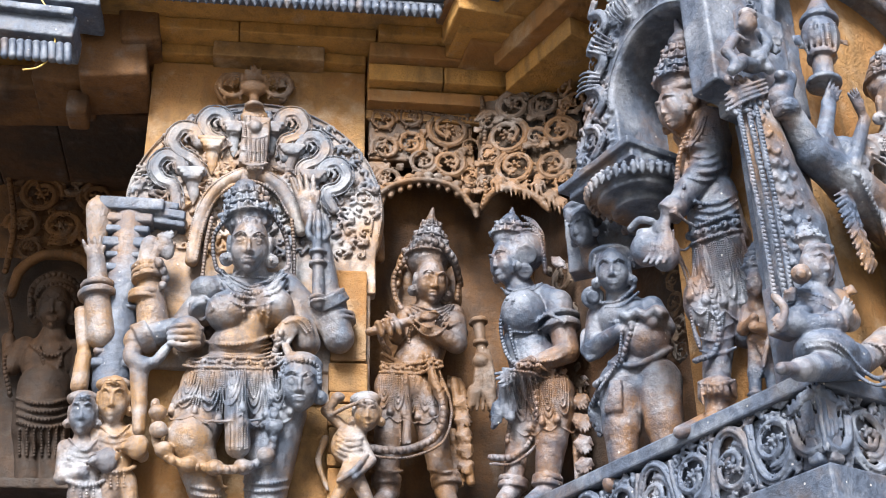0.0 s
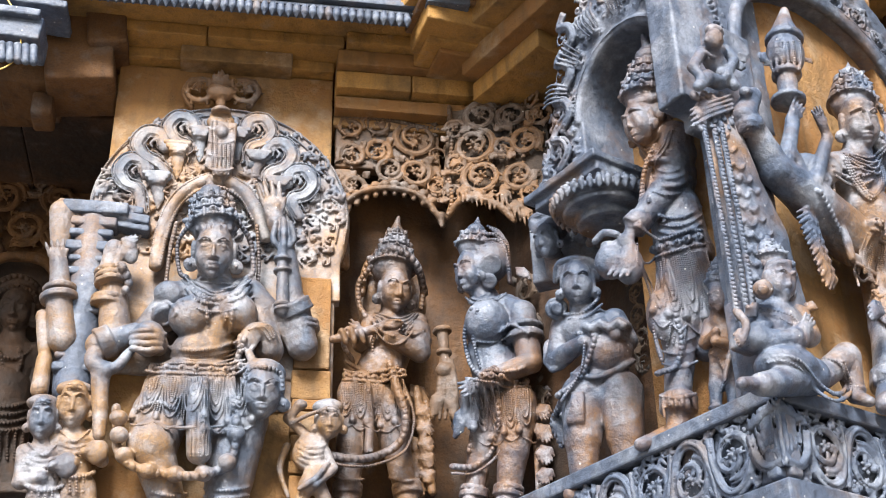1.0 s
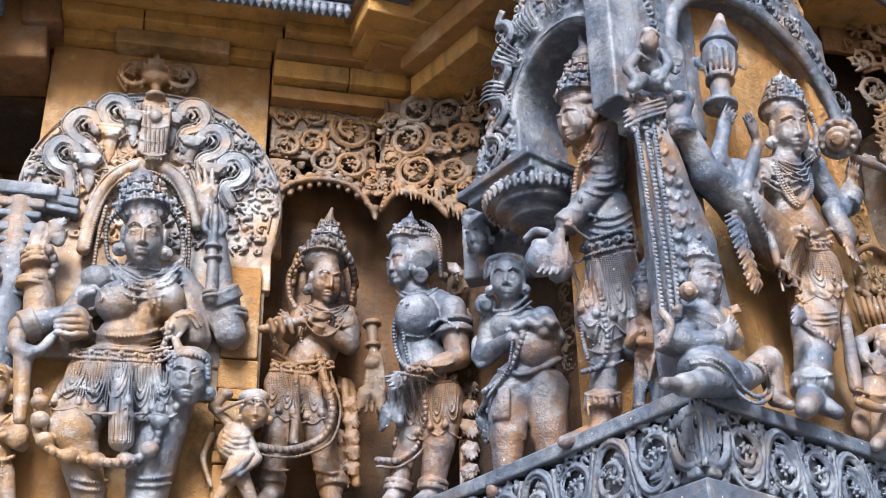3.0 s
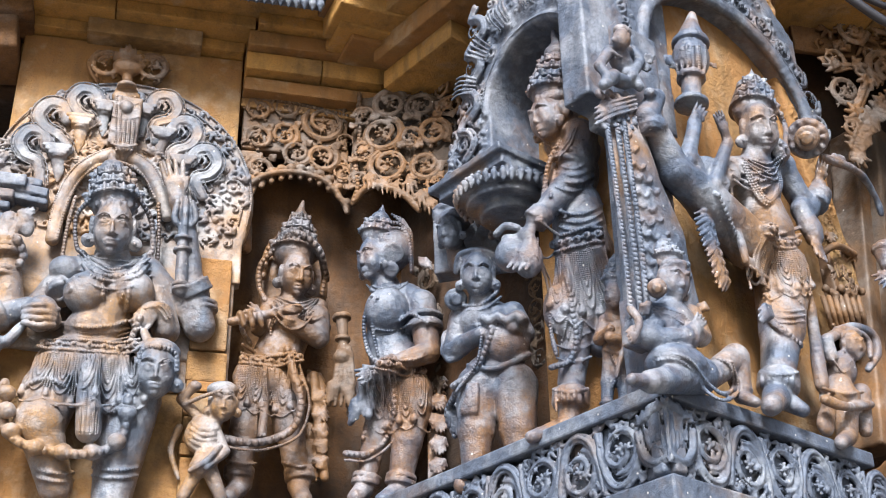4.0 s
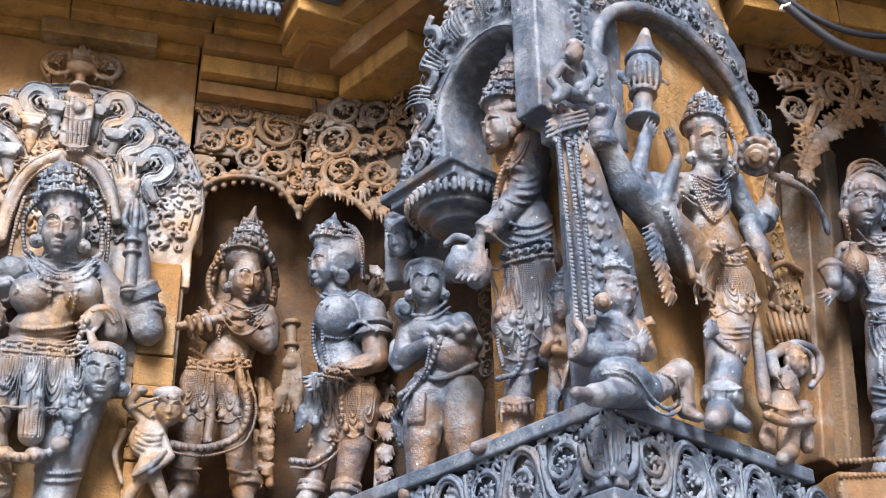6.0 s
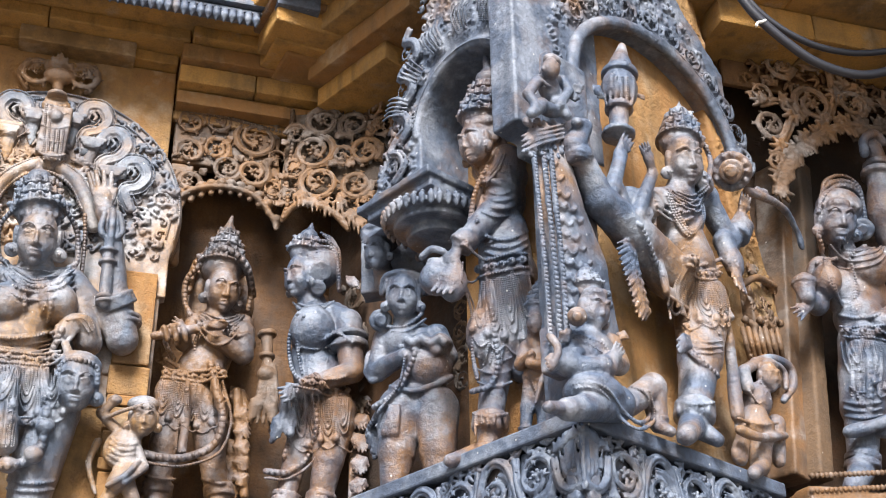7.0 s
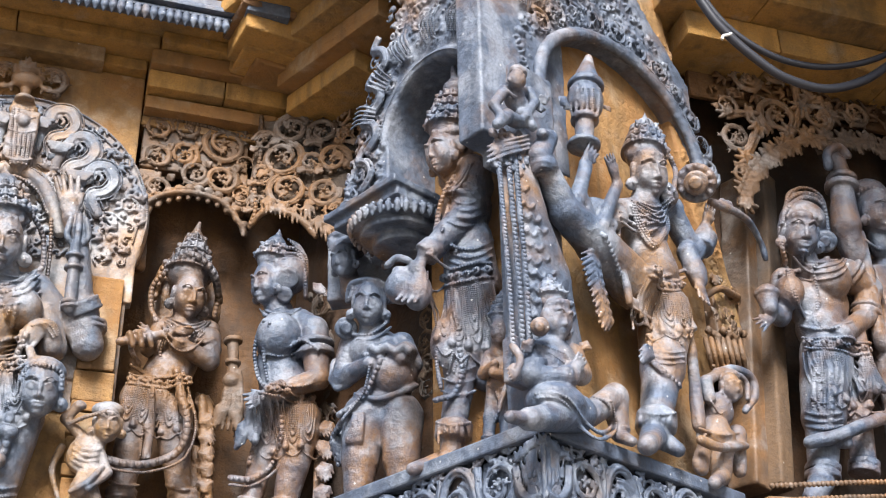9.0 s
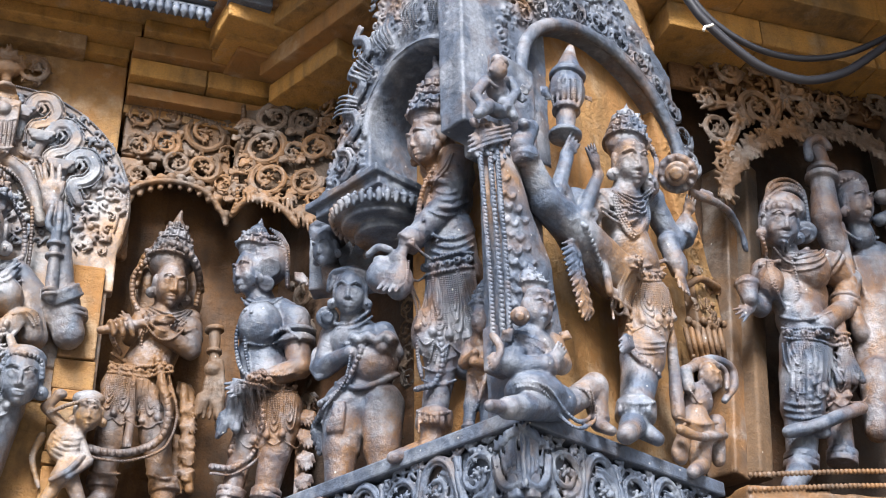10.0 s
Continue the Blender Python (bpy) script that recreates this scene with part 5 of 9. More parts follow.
def model_short_figure(c):
    c.face((.053, .240, .581), .050, .071, yaw=8, roll=-4)
    c.ell((.036, .200, .653), (.065, .056, .038))
    c.tube([(-.020, .220, .611), (-.001, .250, .648), (.058, .270, .648), (.106, .250, .632), (.108, .220, .593)], .010)
    c.tube([(-.011, .240, .600), (.007, .254, .639), (.035, .250, .662)], .005)
    c.tube([(.003, .240, .600), (.019, .258, .635), (.041, .250, .662)], .005)
    c.tube([(.018, .240, .600), (.031, .262, .631), (.046, .250, .661)], .005)
    c.tube([(.032, .240, .600), (.043, .266, .627), (.051, .250, .660)], .005)
    c.tube([(.046, .240, .599), (.054, .270, .624), (.057, .250, .659)], .005)
    c.tube([(.060, .240, .595), (.064, .266, .624), (.062, .250, .658)], .005)
    c.tube([(.074, .240, .591), (.073, .262, .625), (.067, .250, .658)], .005)
    c.tube([(.088, .240, .587), (.083, .258, .626), (.073, .250, .657)], .005)
    c.tube([(.103, .240, .583), (.093, .254, .626), (.078, .250, .656)], .005)
    c.ring((-.030, .200, .529), (-.023, .225, .516), .035)
    c.ring((-.024, .220, .519), (-.018, .240, .508), .019)
    c.cap((.051, .200, .533), (.053, .190, .500), .038, .045)
    c.ell((.054, .170, .455), (.082, .065, .072))
    c.ell((.115, .190, .356), (.074, .074, .077))
    c.cap((-.019, .160, .481), (-.050, .160, .379), .042, .035)
    c.cap((-.050, .160, .379), (.059, .240, .382), .034, .024)
    c.hand((.050, .240, .379), (.111, .260, .388), .043)
    c.cap((.139, .170, .469), (.174, .180, .394), .038, .031)
    c.cap((.174, .180, .394), (.153, .250, .383), .029, .022)
    c.tube([(-.005, .211, .498), (.058, .231, .483), (.109, .220, .525)], .009, bead=.007)
    c.tube([(.012, .222, .475), (.068, .234, .465), (.117, .220, .505)], .007, bead=.005)
    c.cap((.076, .270, .416), (.062, .200, .441), .013, .023)
    c.cap((.090, .270, .405), (.076, .200, .429), .013, .023)
    c.cap((.103, .270, .412), (.090, .200, .437), .013, .023)
    c.cap((.117, .270, .419), (.104, .200, .444), .013, .023)
    c.cap((.131, .270, .407), (.118, .200, .432), .013, .023)
    c.cap((.144, .270, .397), (.131, .200, .422), .013, .023)
    c.cap((.158, .270, .406), (.145, .200, .431), .013, .023)
    c.cap((.172, .270, .412), (.159, .200, .437), .013, .023)
    c.cap((.185, .270, .399), (.173, .200, .424), .013, .023)
    c.tube([(.039, .229, .417), (.094, .261, .386), (.073, .249, .330), (.032, .240, .267), (-.036, .230, .231)], .015, bead=.007)
    c.tube([(.065, .263, .371), (.045, .255, .286), (-.023, .240, .208)], .008, bead=.005)
    c.ell((.077, .160, .282), (.094, .070, .070))
    c.tube([(.010, .220, .296), (.083, .240, .266), (.149, .230, .284), (.188, .190, .318)], .008)
    c.ell((.083, .200, .233), (.026, .023, .043))
    c.cap((.030, .170, .242), (.015, .170, .111), .070, .057)
    c.cap((.015, .170, .111), (.007, .170, -.017), .054, .036)
    c.cap((.137, .170, .235), (.138, .170, .098), .068, .055)
    c.cap((.138, .170, .098), (.143, .170, -.019), .052, .034)
    c.cap((.010, .180, -.029), (-.012, .240, -.076), .032, .026)
    c.cap((.145, .180, -.029), (.112, .260, -.075), .032, .024)
    c.tube([(.015, .240, .225), (.006, .240, .182), (-.009, .230, .144)], .007)
    c.tube([(.023, .240, .224), (.016, .240, .180), (.004, .230, .142)], .007)
    c.tube([(.032, .240, .223), (.026, .240, .179), (.018, .230, .140)], .007)
    c.tube([(.040, .240, .222), (.036, .240, .178), (.031, .230, .139)], .007)
    c.tube([(-.043, .140, .440), (-.079, .140, .445), (-.084, .160, .380)], .012, r2=.009)
    c.tube([(-.084, .160, .380), (-.063, .170, .345), (-.042, .170, .352)], .010)
    c.tube([(-.028, .210, .224), (-.085, .120, .194), (-.062, .120, .120)], .017, r2=.014, bead=.008)
    c.leaf((-.059, .130, .223), (-.044, .140, .102), .030, 4)


carve("bare_figure_statue", model_short_figure, pose(0.061, 3.732, 2.857, 0, 0, -15), M_FIG, 0.0044, -0.02,
      "grey stone bare figure with bobbed hair carrying a tray", "statue")


def model_small_heads(c):
    c.face((.039, .140, -.025), .043, .061, yaw=-25)
    c.ell((.044, .110, .033), (.055, .048, .040))
    c.ell((.028, .100, .080), (.063, .044, .022))
    c.leaf((.005, .120, .072), (-.018, .130, .017), .026, 4)
    c.leaf((.053, .120, .081), (.103, .130, .093), .026, 4)
    c.cap((.037, .100, -.049), (.047, .080, -.102), .029, .040)
    c.face((.207, .140, -.030), .039, .052, yaw=-15)
    c.ell((.208, .120, .014), (.047, .040, .029))
    c.box((.077, .000, -.001), (.130, .037, .112))


carve("carved_head_statue", model_small_heads, pose(-0.030, 3.756, 3.686, 0, 0, -15), M_PIER, 0.005, -0.03,
      "dark grey stone small heads carved beneath the round corbel", "statue")


def model_niche_man(c):
    c.face((.068, .240, .829), .050, .074, yaw=-30, bow=14)
    c.ell((.088, .210, .856), (.060, .054, .060))
    c.crown((.082, .220, .918), (.102, .220, 1.042), .071, .045, tiers=4, lobes=8, peak=False)
    c.ring((.103, .220, 1.050), (.106, .220, 1.074), .041)
    c.ring((.106, .220, 1.074), (.107, .220, 1.096), .029)
    c.cap((.105, .220, 1.096), (.096, .220, 1.151), .019, .009)
    c.ell((.054, .280, .880), (.010, .010, .013))
    c.ell((.070, .280, .878), (.010, .010, .013))
    c.ell((.083, .272, .883), (.010, .010, .013))
    c.ell((.098, .268, .884), (.010, .010, .013))
    c.ell((.113, .264, .885), (.010, .010, .013))
    c.ell((.126, .256, .889), (.010, .010, .013))
    c.tube([(.150, .264, .955), (.139, .212, .890), (.142, .216, .826)], .010, bead=.008)
    c.tube([(.125, .240, .826), (.144, .240, .850), (.157, .220, .835)], .010)
    c.cap((.072, .200, .796), (.084, .180, .755), .040, .047)
    c.ell((.101, .150, .679), (.076, .066, .103))
    c.cap((.105, .170, .781), (.134, .160, .742), .050, .057)
    c.cap((.142, .190, .772), (.117, .200, .627), .055, .046)
    c.ring((.117, .200, .689), (.109, .200, .672), .059)
    c.ring((.122, .200, .711), (.117, .200, .696), .054)
    c.tube([(.087, .250, .683), (.121, .246, .695), (.165, .226, .685)], .007, bead=.007)
    c.tube([(.077, .214, .688), (.110, .246, .643), (.131, .242, .634), (.151, .234, .638), (.168, .214, .662)], .006, bead=.005)
    c.cap((.113, .200, .618), (.023, .260, .488), .045, .031)
    c.ring((.013, .262, .481), (.022, .258, .491), .038)
    c.ring((.022, .258, .491), (.030, .254, .501), .038)
    c.ring((.030, .254, .501), (.039, .250, .512), .038)
    c.hand((.007, .270, .465), (-.028, .280, .400), .057, curl=.030)
    c.ell((-.061, .260, .396), (.047, .044, .051))
    c.ring((-.060, .260, .450), (-.060, .260, .436), .029)
    c.hand((-.001, .270, .416), (-.033, .290, .325), .063, curl=.060)
    c.tube([(-.100, .270, .468), (-.064, .280, .481), (-.027, .280, .463)], .010)
    c.ell((-.011, .260, .370), (.041, .035, .057))
    c.tube([(.096, .228, .749), (.062, .240, .677), (.041, .240, .587), (.044, .284, .470)], .012, bead=.008)
    c.tube([(.123, .247, .714), (.071, .211, .671), (.072, .271, .543)], .010, bead=.007)
    c.cap((.100, .140, .569), (.106, .130, .423), .075, .079)
    c.cap((.106, .130, .423), (.064, .120, .188), .071, .055)
    c.cap((.064, .120, .188), (.040, .120, .040), .047, .038)
    c.cap((.130, .100, .451), (.123, .080, .158), .055, .042)
    c.tube([(.084, .239, .511), (.106, .215, .506), (.135, .207, .502), (.160, .187, .517), (.176, .135, .562)], .008, bead=.005)
    c.tube([(.071, .207, .506), (.103, .211, .483), (.133, .207, .477), (.159, .187, .491), (.178, .147, .528)], .008, bead=.005)
    c.tube([(.068, .203, .482), (.102, .211, .458), (.132, .207, .452), (.158, .191, .463), (.178, .151, .500)], .008, bead=.005)
    c.tube([(.076, .193, .364), (.081, .181, .228), (.081, .161, .150), (.056, .165, .087), (.015, .200, .061)], .014, bead=.009)
    c.tube([(.053, .179, .358), (.056, .179, .234), (.035, .159, .144)], .008, bead=.006)
    c.tube([(.032, .200, .264), (.020, .200, .181), (.033, .200, .094)], .009, bead=.006)
    c.ell((.036, .180, .238), (.041, .028, .072))
    c.tube([(.070, .194, .224), (.059, .186, .178), (.042, .162, .155)], .006, bead=.004)
    c.tube([(.079, .178, .229), (.070, .174, .181), (.058, .166, .150)], .006, bead=.004)
    c.tube([(.092, .174, .228), (.083, .170, .180), (.072, .162, .149)], .006, bead=.004)
    c.tube([(.105, .170, .227), (.096, .166, .179), (.085, .158, .147)], .006, bead=.004)
    c.ring((.039, .120, .024), (.033, .120, -.032), .052)
    c.tube([(.011, .166, .009), (.009, .166, -.020), (.023, .200, -.064)], .006, bead=.004)
    c.tube([(.030, .170, .004), (.029, .170, -.025), (.006, .110, -.029)], .006, bead=.004)
    c.tube([(.048, .170, .000), (.046, .170, -.029), (.023, .106, -.031)], .006, bead=.004)
    c.tube([(.064, .166, -.001), (.061, .162, -.028), (.039, .102, -.032)], .006, bead=.004)
    c.tube([(.077, .154, .001), (.074, .150, -.026), (.057, .102, -.035)], .006, bead=.004)
    c.tube([(-.000, .155, .018), (.031, .171, -.001), (.056, .171, -.008), (.075, .155, -.003), (.109, .180, -.011)], .008, bead=.005)
    c.cap((.033, .120, -.032), (.026, .120, -.072), .034, .031)
    c.cap((.022, .130, -.082), (-.044, .220, -.134), .027, .018)
    c.box((.142, .140, .392), (.025, .019, .041), -40)
    c.tube([(.031, .186, .167), (.047, .166, .162), (.070, .162, .156), (.092, .154, .158), (.112, .138, .171)], .006, bead=.004)
    c.tube([(.019, .160, .143), (.044, .162, .127), (.069, .162, .119), (.087, .146, .125), (.103, .118, .143)], .006, bead=.004)
    c.tube([(.017, .160, .106), (.042, .162, .090), (.065, .158, .084), (.084, .142, .090), (.112, .150, .092)], .006, bead=.004)
    c.tube([(.067, .210, .664), (.108, .246, .620), (.135, .242, .613), (.157, .222, .625), (.171, .174, .665)], .007, bead=.005)
    c.tube([(.078, .242, .616), (.109, .250, .591), (.133, .238, .589), (.153, .214, .604), (.168, .170, .641)], .007, bead=.005)
    c.tube([(.084, .262, .577), (.107, .250, .565), (.127, .226, .571), (.146, .198, .588), (.163, .162, .620)], .007, bead=.005)
    c.skirt(.105, .47, .22, .075, .08, n=4)
    c.collar(.095, .765, .06, .09, 3)


carve("crowned_man_statue", model_niche_man, pose(0.305, 3.403, 2.946, 0, 0, -25), M_FIG, 0.0044, -0.03,
      "blue-grey stone crowned man with arms out in a niche", "statue")


def model_niche_2(c):
    c.ring((.0, .085, -.125), (.0, .085, -.105), .150)
    c.ring((.0, .085, -.150), (.0, .085, -.125), .125)
    c.ring((.0, .07, -.178), (.0, .07, -.150), .09)
    for i in range(36):
        a = i * .17453
        o = np.array((math.cos(a), math.sin(a), 0))
        c.cap(np.array((0, .085, -.132)) + o * .15, np.array((0, .085, -.108)) + o * .155, .007, .011, k=.002)
        c.beads.append((*(np.array((0, .085, -.092)) + o * .146), .008))


def model_flank_block(c):
    """The pier's flank round the niche: jamb, arch head and corner strip in one stone, carved on its face."""
    c.box((-.49, -.19, 4.25), (.345, .19, .50), rnd=.006)
    c.ell((-.378, -.1, 3.925), (.198, 1.2, .205), k=.001, cut=True)
    c.box((-.378, -.1, 3.62), (.198, 1.0, .305), k=.001, cut=True)
    c.box((-.853, -.1, 4.161), (.2, 1.0, .7), -24, k=.001, cut=True)
    rim = [(-.378 + math.cos(a * .2618) * .214, .004, 3.925 + math.sin(a * .2618) * .221) for a in range(13)]
    c.tube(rim, .015, per=3, flat=.7)
    c.tube([(p[0], .016, p[2]) for p in rim], .004, bead=.004)

    def left(u, z):
        return u < -.6 and u > -.79 + max(0, z - 3.85) * .45
    c.foliage((-.8, 3.77), (-.6, 4.7), .0, .036, 5, left)
    for i in range(4):
        z = 3.86 + i * .135
        q = -.655 + i * .022
        c.stem([(q - .03, .016, z - .07), (q + .02, .02, z - .03), (q + .005, .022, z + .02), (q - .045, .018, z + .05), (q - .02, .016, z + .09)], .014, per=4)
        c.spiral((q - .035, .012, z), .032, 90 * i, 1.2, 1, .007)

    def over(u, z):
        return ((u + .378) / .26) ** 2 + ((z - 3.925) / .27) ** 2 > 1 and z > 3.95 and u > -.58
    c.foliage((-.58, 3.95), (-.16, 4.7), .0, .036, 6, over)
    for i in range(5):
        a = 2.75 - i * .42
        p = np.array((-.378 + math.cos(a) * .26, .02, 3.94 + math.sin(a) * .265))
        o = np.array((math.cos(a), 0, math.sin(a)))
        for j in range(5):
            t = np.array((-o[2], 0, o[0])) * (j - 2) * .012
            c.tube([p + t, p + o * .05 + t * 1.3 + (0, .02, 0), p + o * .11 + t * 1.5], .006, bead=.005, per=3)


def model_niche_sill(c):
    c.box((-.67, -.10, 3.752), (.17, .14, .014), rnd=.004)
    c.box((-.66, -.11, 3.722), (.15, .13, .018), rnd=.004)
    c.box((-.62, -.12, 3.69), (.11, .12, .018), rnd=.006)


carve_parts("figure_niche", pose(0.178, 3.462, 3.754, 0, 0, -25), 0.0055, -0.13, "stone niche with round corbel, lobed arch and foliate edge", "niche", (
    ("corbel", model_niche_2, M_PIER, "round corbel with beaded rim"),))
carve_parts("pier_flank", FB, .005, -.36, "grey stone pier flank with an arched niche and carved borders", "niche", (
    ("arched_block", model_flank_block, M_PIER, ""),
    ("sill", model_niche_sill, M_BASE, "thick stone sill"),))


def model_cloth_0(c):
    c.cap((-.021, -.030, .593), (.010, -.030, .416), .061, .086, flat=.450)
    c.cap((.010, -.030, .416), (.072, -.035, .250), .084, .111, flat=.360)
    c.cap((.072, -.035, .250), (.091, -.040, .076), .110, .125, flat=.300)
    c.tube([(-.057, -.004, .500), (-.045, -.000, .489), (-.030, .004, .505)], .005, per=3)
    c.tube([(-.041, -.000, .460), (-.029, .004, .449), (-.014, .008, .466)], .005, per=3)
    c.tube([(-.055, -.000, .410), (-.044, .004, .399), (-.029, .008, .415)], .005, per=3)
    c.tube([(-.028, .008, .407), (-.011, .008, .399), (.004, .012, .416)], .005, per=3)
    c.tube([(-.035, -.000, .375), (-.018, -.000, .367), (-.008, .008, .380)], .005, per=3)
    c.tube([(-.002, .004, .375), (.014, .004, .368), (.029, .008, .384)], .005, per=3)
    c.tube([(-.040, -.008, .333), (-.028, -.004, .322), (-.014, -.000, .338)], .005, per=3)
    c.tube([(-.013, -.000, .330), (.004, -.000, .322), (.018, .004, .338)], .005, per=3)
    c.tube([(.022, .004, .352), (.039, .004, .344), (.064, -.000, .368)], .005, per=3)
    c.tube([(-.024, -.004, .295), (-.008, -.004, .287), (.007, -.000, .303)], .005, per=3)
    c.tube([(.008, -.000, .295), (.020, .004, .284), (.039, .004, .303)], .005, per=3)
    c.tube([(-.029, -.012, .254), (-.018, -.008, .243), (-.004, -.004, .259)], .005, per=3)
    c.tube([(-.002, -.004, .251), (.009, -.000, .240), (.024, .004, .255)], .005, per=3)
    c.tube([(.027, .004, .268), (.044, .004, .261), (.059, .008, .276)], .005, per=3)
    c.tube([(-.014, -.008, .216), (-.002, -.004, .206), (.012, -.000, .221)], .005, per=3)
    c.tube([(.014, -.000, .213), (.030, -.000, .205), (.044, .004, .220)], .005, per=3)
    c.tube([(.048, .004, .233), (.065, .004, .226), (.079, .008, .241)], .005, per=3)
    c.tube([(-.019, -.016, .177), (-.007, -.012, .166), (.007, -.008, .181)], .005, per=3)
    c.tube([(.008, -.008, .173), (.019, -.004, .162), (.039, -.004, .180)], .005, per=3)
    c.tube([(.037, -.000, .190), (.054, -.000, .182), (.068, .004, .197)], .005, per=3)
    c.tube([(.074, -.000, .193), (.091, -.000, .185), (.111, -.000, .204)], .005, per=3)
    c.tube([(-.003, -.012, .139), (.008, -.008, .129), (.022, -.004, .143)], .005, per=3)
    c.tube([(.024, -.004, .135), (.040, -.004, .128), (.054, -.000, .143)], .005, per=3)
    c.tube([(.058, -.000, .155), (.074, -.000, .148), (.094, -.000, .166)], .005, per=3)
    c.tube([(.095, -.000, .158), (.112, -.000, .150), (.136, -.004, .172)], .005, per=3)
    c.tube([(-.013, -.016, .097), (-.002, -.012, .086), (.012, -.008, .101)], .005, per=3)
    c.tube([(.013, -.008, .093), (.025, -.004, .082), (.044, -.004, .100)], .005, per=3)
    c.tube([(.047, -.004, .112), (.059, -.000, .102), (.078, -.000, .119)], .005, per=3)
    c.tube([(.079, -.000, .112), (.096, -.000, .104), (.115, -.000, .122)], .005, per=3)
    c.tube([(.124, -.004, .138), (.141, -.004, .130), (.171, -.012, .155)], .005, per=3)
    c.tube([(.002, -.012, .061), (.014, -.008, .050), (.028, -.004, .064)], .005, per=3)
    c.tube([(.029, -.004, .056), (.045, -.004, .049), (.059, -.000, .063)], .005, per=3)
    c.tube([(.063, -.000, .075), (.079, -.000, .068), (.098, -.000, .085)], .005, per=3)
    c.tube([(.099, -.000, .078), (.116, -.000, .070), (.141, -.004, .091)], .005, per=3)


def model_cloth_1(c):
    c.tube([(-.117, .000, .499), (-.120, .010, .344), (-.109, .010, .150), (-.094, .000, -.052)], .010, bead=.008)
    c.tube([(-.079, .000, .515), (-.083, .010, .359), (-.073, .010, .163), (-.059, .000, -.041)], .010, bead=.010)
    c.tube([(-.050, .000, .528), (-.055, .010, .371), (-.045, .010, .173), (-.032, .000, -.033)], .011, bead=.006)


def model_cloth_2(c):
    c.tube([(-.145, -.010, .544), (-.088, .010, .580), (.005, .005, .644)], .007, bead=.003)
    c.tube([(-.147, -.010, .527), (-.089, .010, .565), (.003, .005, .628)], .007, bead=.003)
    c.tube([(-.148, -.010, .510), (-.091, .010, .550), (.002, .005, .612)], .007, bead=.003)
    c.tube([(-.149, -.010, .493), (-.092, .010, .535), (-.000, .005, .597)], .007, bead=.003)
    c.cap((-.128, -.010, .602), (-.128, .002, .588), .011, .006)
    c.cap((-.048, -.010, .596), (-.049, .002, .582), .011, .006)
    c.cap((-.113, -.010, .526), (-.114, .002, .512), .010, .006)
    c.cap((-.022, -.010, .646), (-.022, .002, .631), .011, .006)
    c.cap((-.087, -.010, .573), (-.088, .002, .559), .011, .006)
    c.cap((-.007, -.010, .566), (-.008, .002, .552), .011, .006)
    c.cap((-.061, -.010, .622), (-.062, .002, .608), .011, .006)
    c.cap((-.126, -.010, .551), (-.126, .002, .537), .010, .006)
    c.cap((-.047, -.010, .544), (-.048, .002, .530), .011, .006)
    c.cap((-.100, -.010, .598), (-.101, .002, .584), .011, .006)
    c.cap((-.020, -.010, .592), (-.021, .002, .578), .011, .006)
    c.cap((-.086, -.010, .521), (-.086, .002, .507), .010, .006)
    c.cap((.007, -.010, .642), (.006, .002, .627), .011, .006)
    c.cap((-.060, -.010, .569), (-.060, .002, .555), .011, .006)
    c.cap((-.124, -.010, .499), (-.124, .002, .486), .010, .006)
    c.cap((-.033, -.010, .618), (-.034, .002, .604), .011, .006)
    c.cap((-.098, -.010, .546), (-.099, .002, .532), .010, .006)
    c.cap((-.019, -.010, .539), (-.020, .002, .526), .011, .006)
    c.cap((-.073, -.010, .595), (-.073, .002, .580), .011, .006)
    c.cap((.008, -.010, .588), (.007, .002, .574), .011, .006)
    c.cap((-.058, -.010, .517), (-.059, .002, .503), .011, .006)
    c.cap((-.111, -.010, .572), (-.112, .002, .558), .011, .006)
    c.cap((-.032, -.010, .565), (-.032, .002, .551), .011, .006)
    c.cap((-.085, -.010, .620), (-.086, .002, .606), .011, .006)
    c.cap((-.005, -.010, .614), (-.005, .002, .600), .011, .006)
    c.cap((-.071, -.010, .542), (-.072, .002, .528), .011, .006)
    c.cap((-.124, -.010, .597), (-.125, .002, .583), .011, .006)
    c.cap((-.045, -.010, .590), (-.045, .002, .576), .011, .006)
    c.cap((-.109, -.010, .520), (-.110, .002, .506), .010, .006)
    c.cap((-.018, -.010, .640), (-.018, .002, .625), .011, .006)
    c.cap((-.084, -.010, .568), (-.084, .002, .553), .011, .006)
    c.cap((-.003, -.010, .561), (-.004, .002, .547), .011, .006)
    c.cap((-.057, -.010, .616), (-.058, .002, .602), .011, .006)
    c.cap((-.122, -.010, .545), (-.123, .002, .531), .010, .006)


carve_parts("carved_hanging_cloth", pose(0.477, 2.897, 3.021, 0, 0, 40.5), 0.0044, -0.14, "grey stone hanging cloth with beaded border on the pier corner", "carving", (
    ("cloth_panel", model_cloth_0, M_PIER, ""),
    ("beaded_border", model_cloth_1, M_PIER, ""),
    ("rope_band", model_cloth_2, M_PIER, ""),))


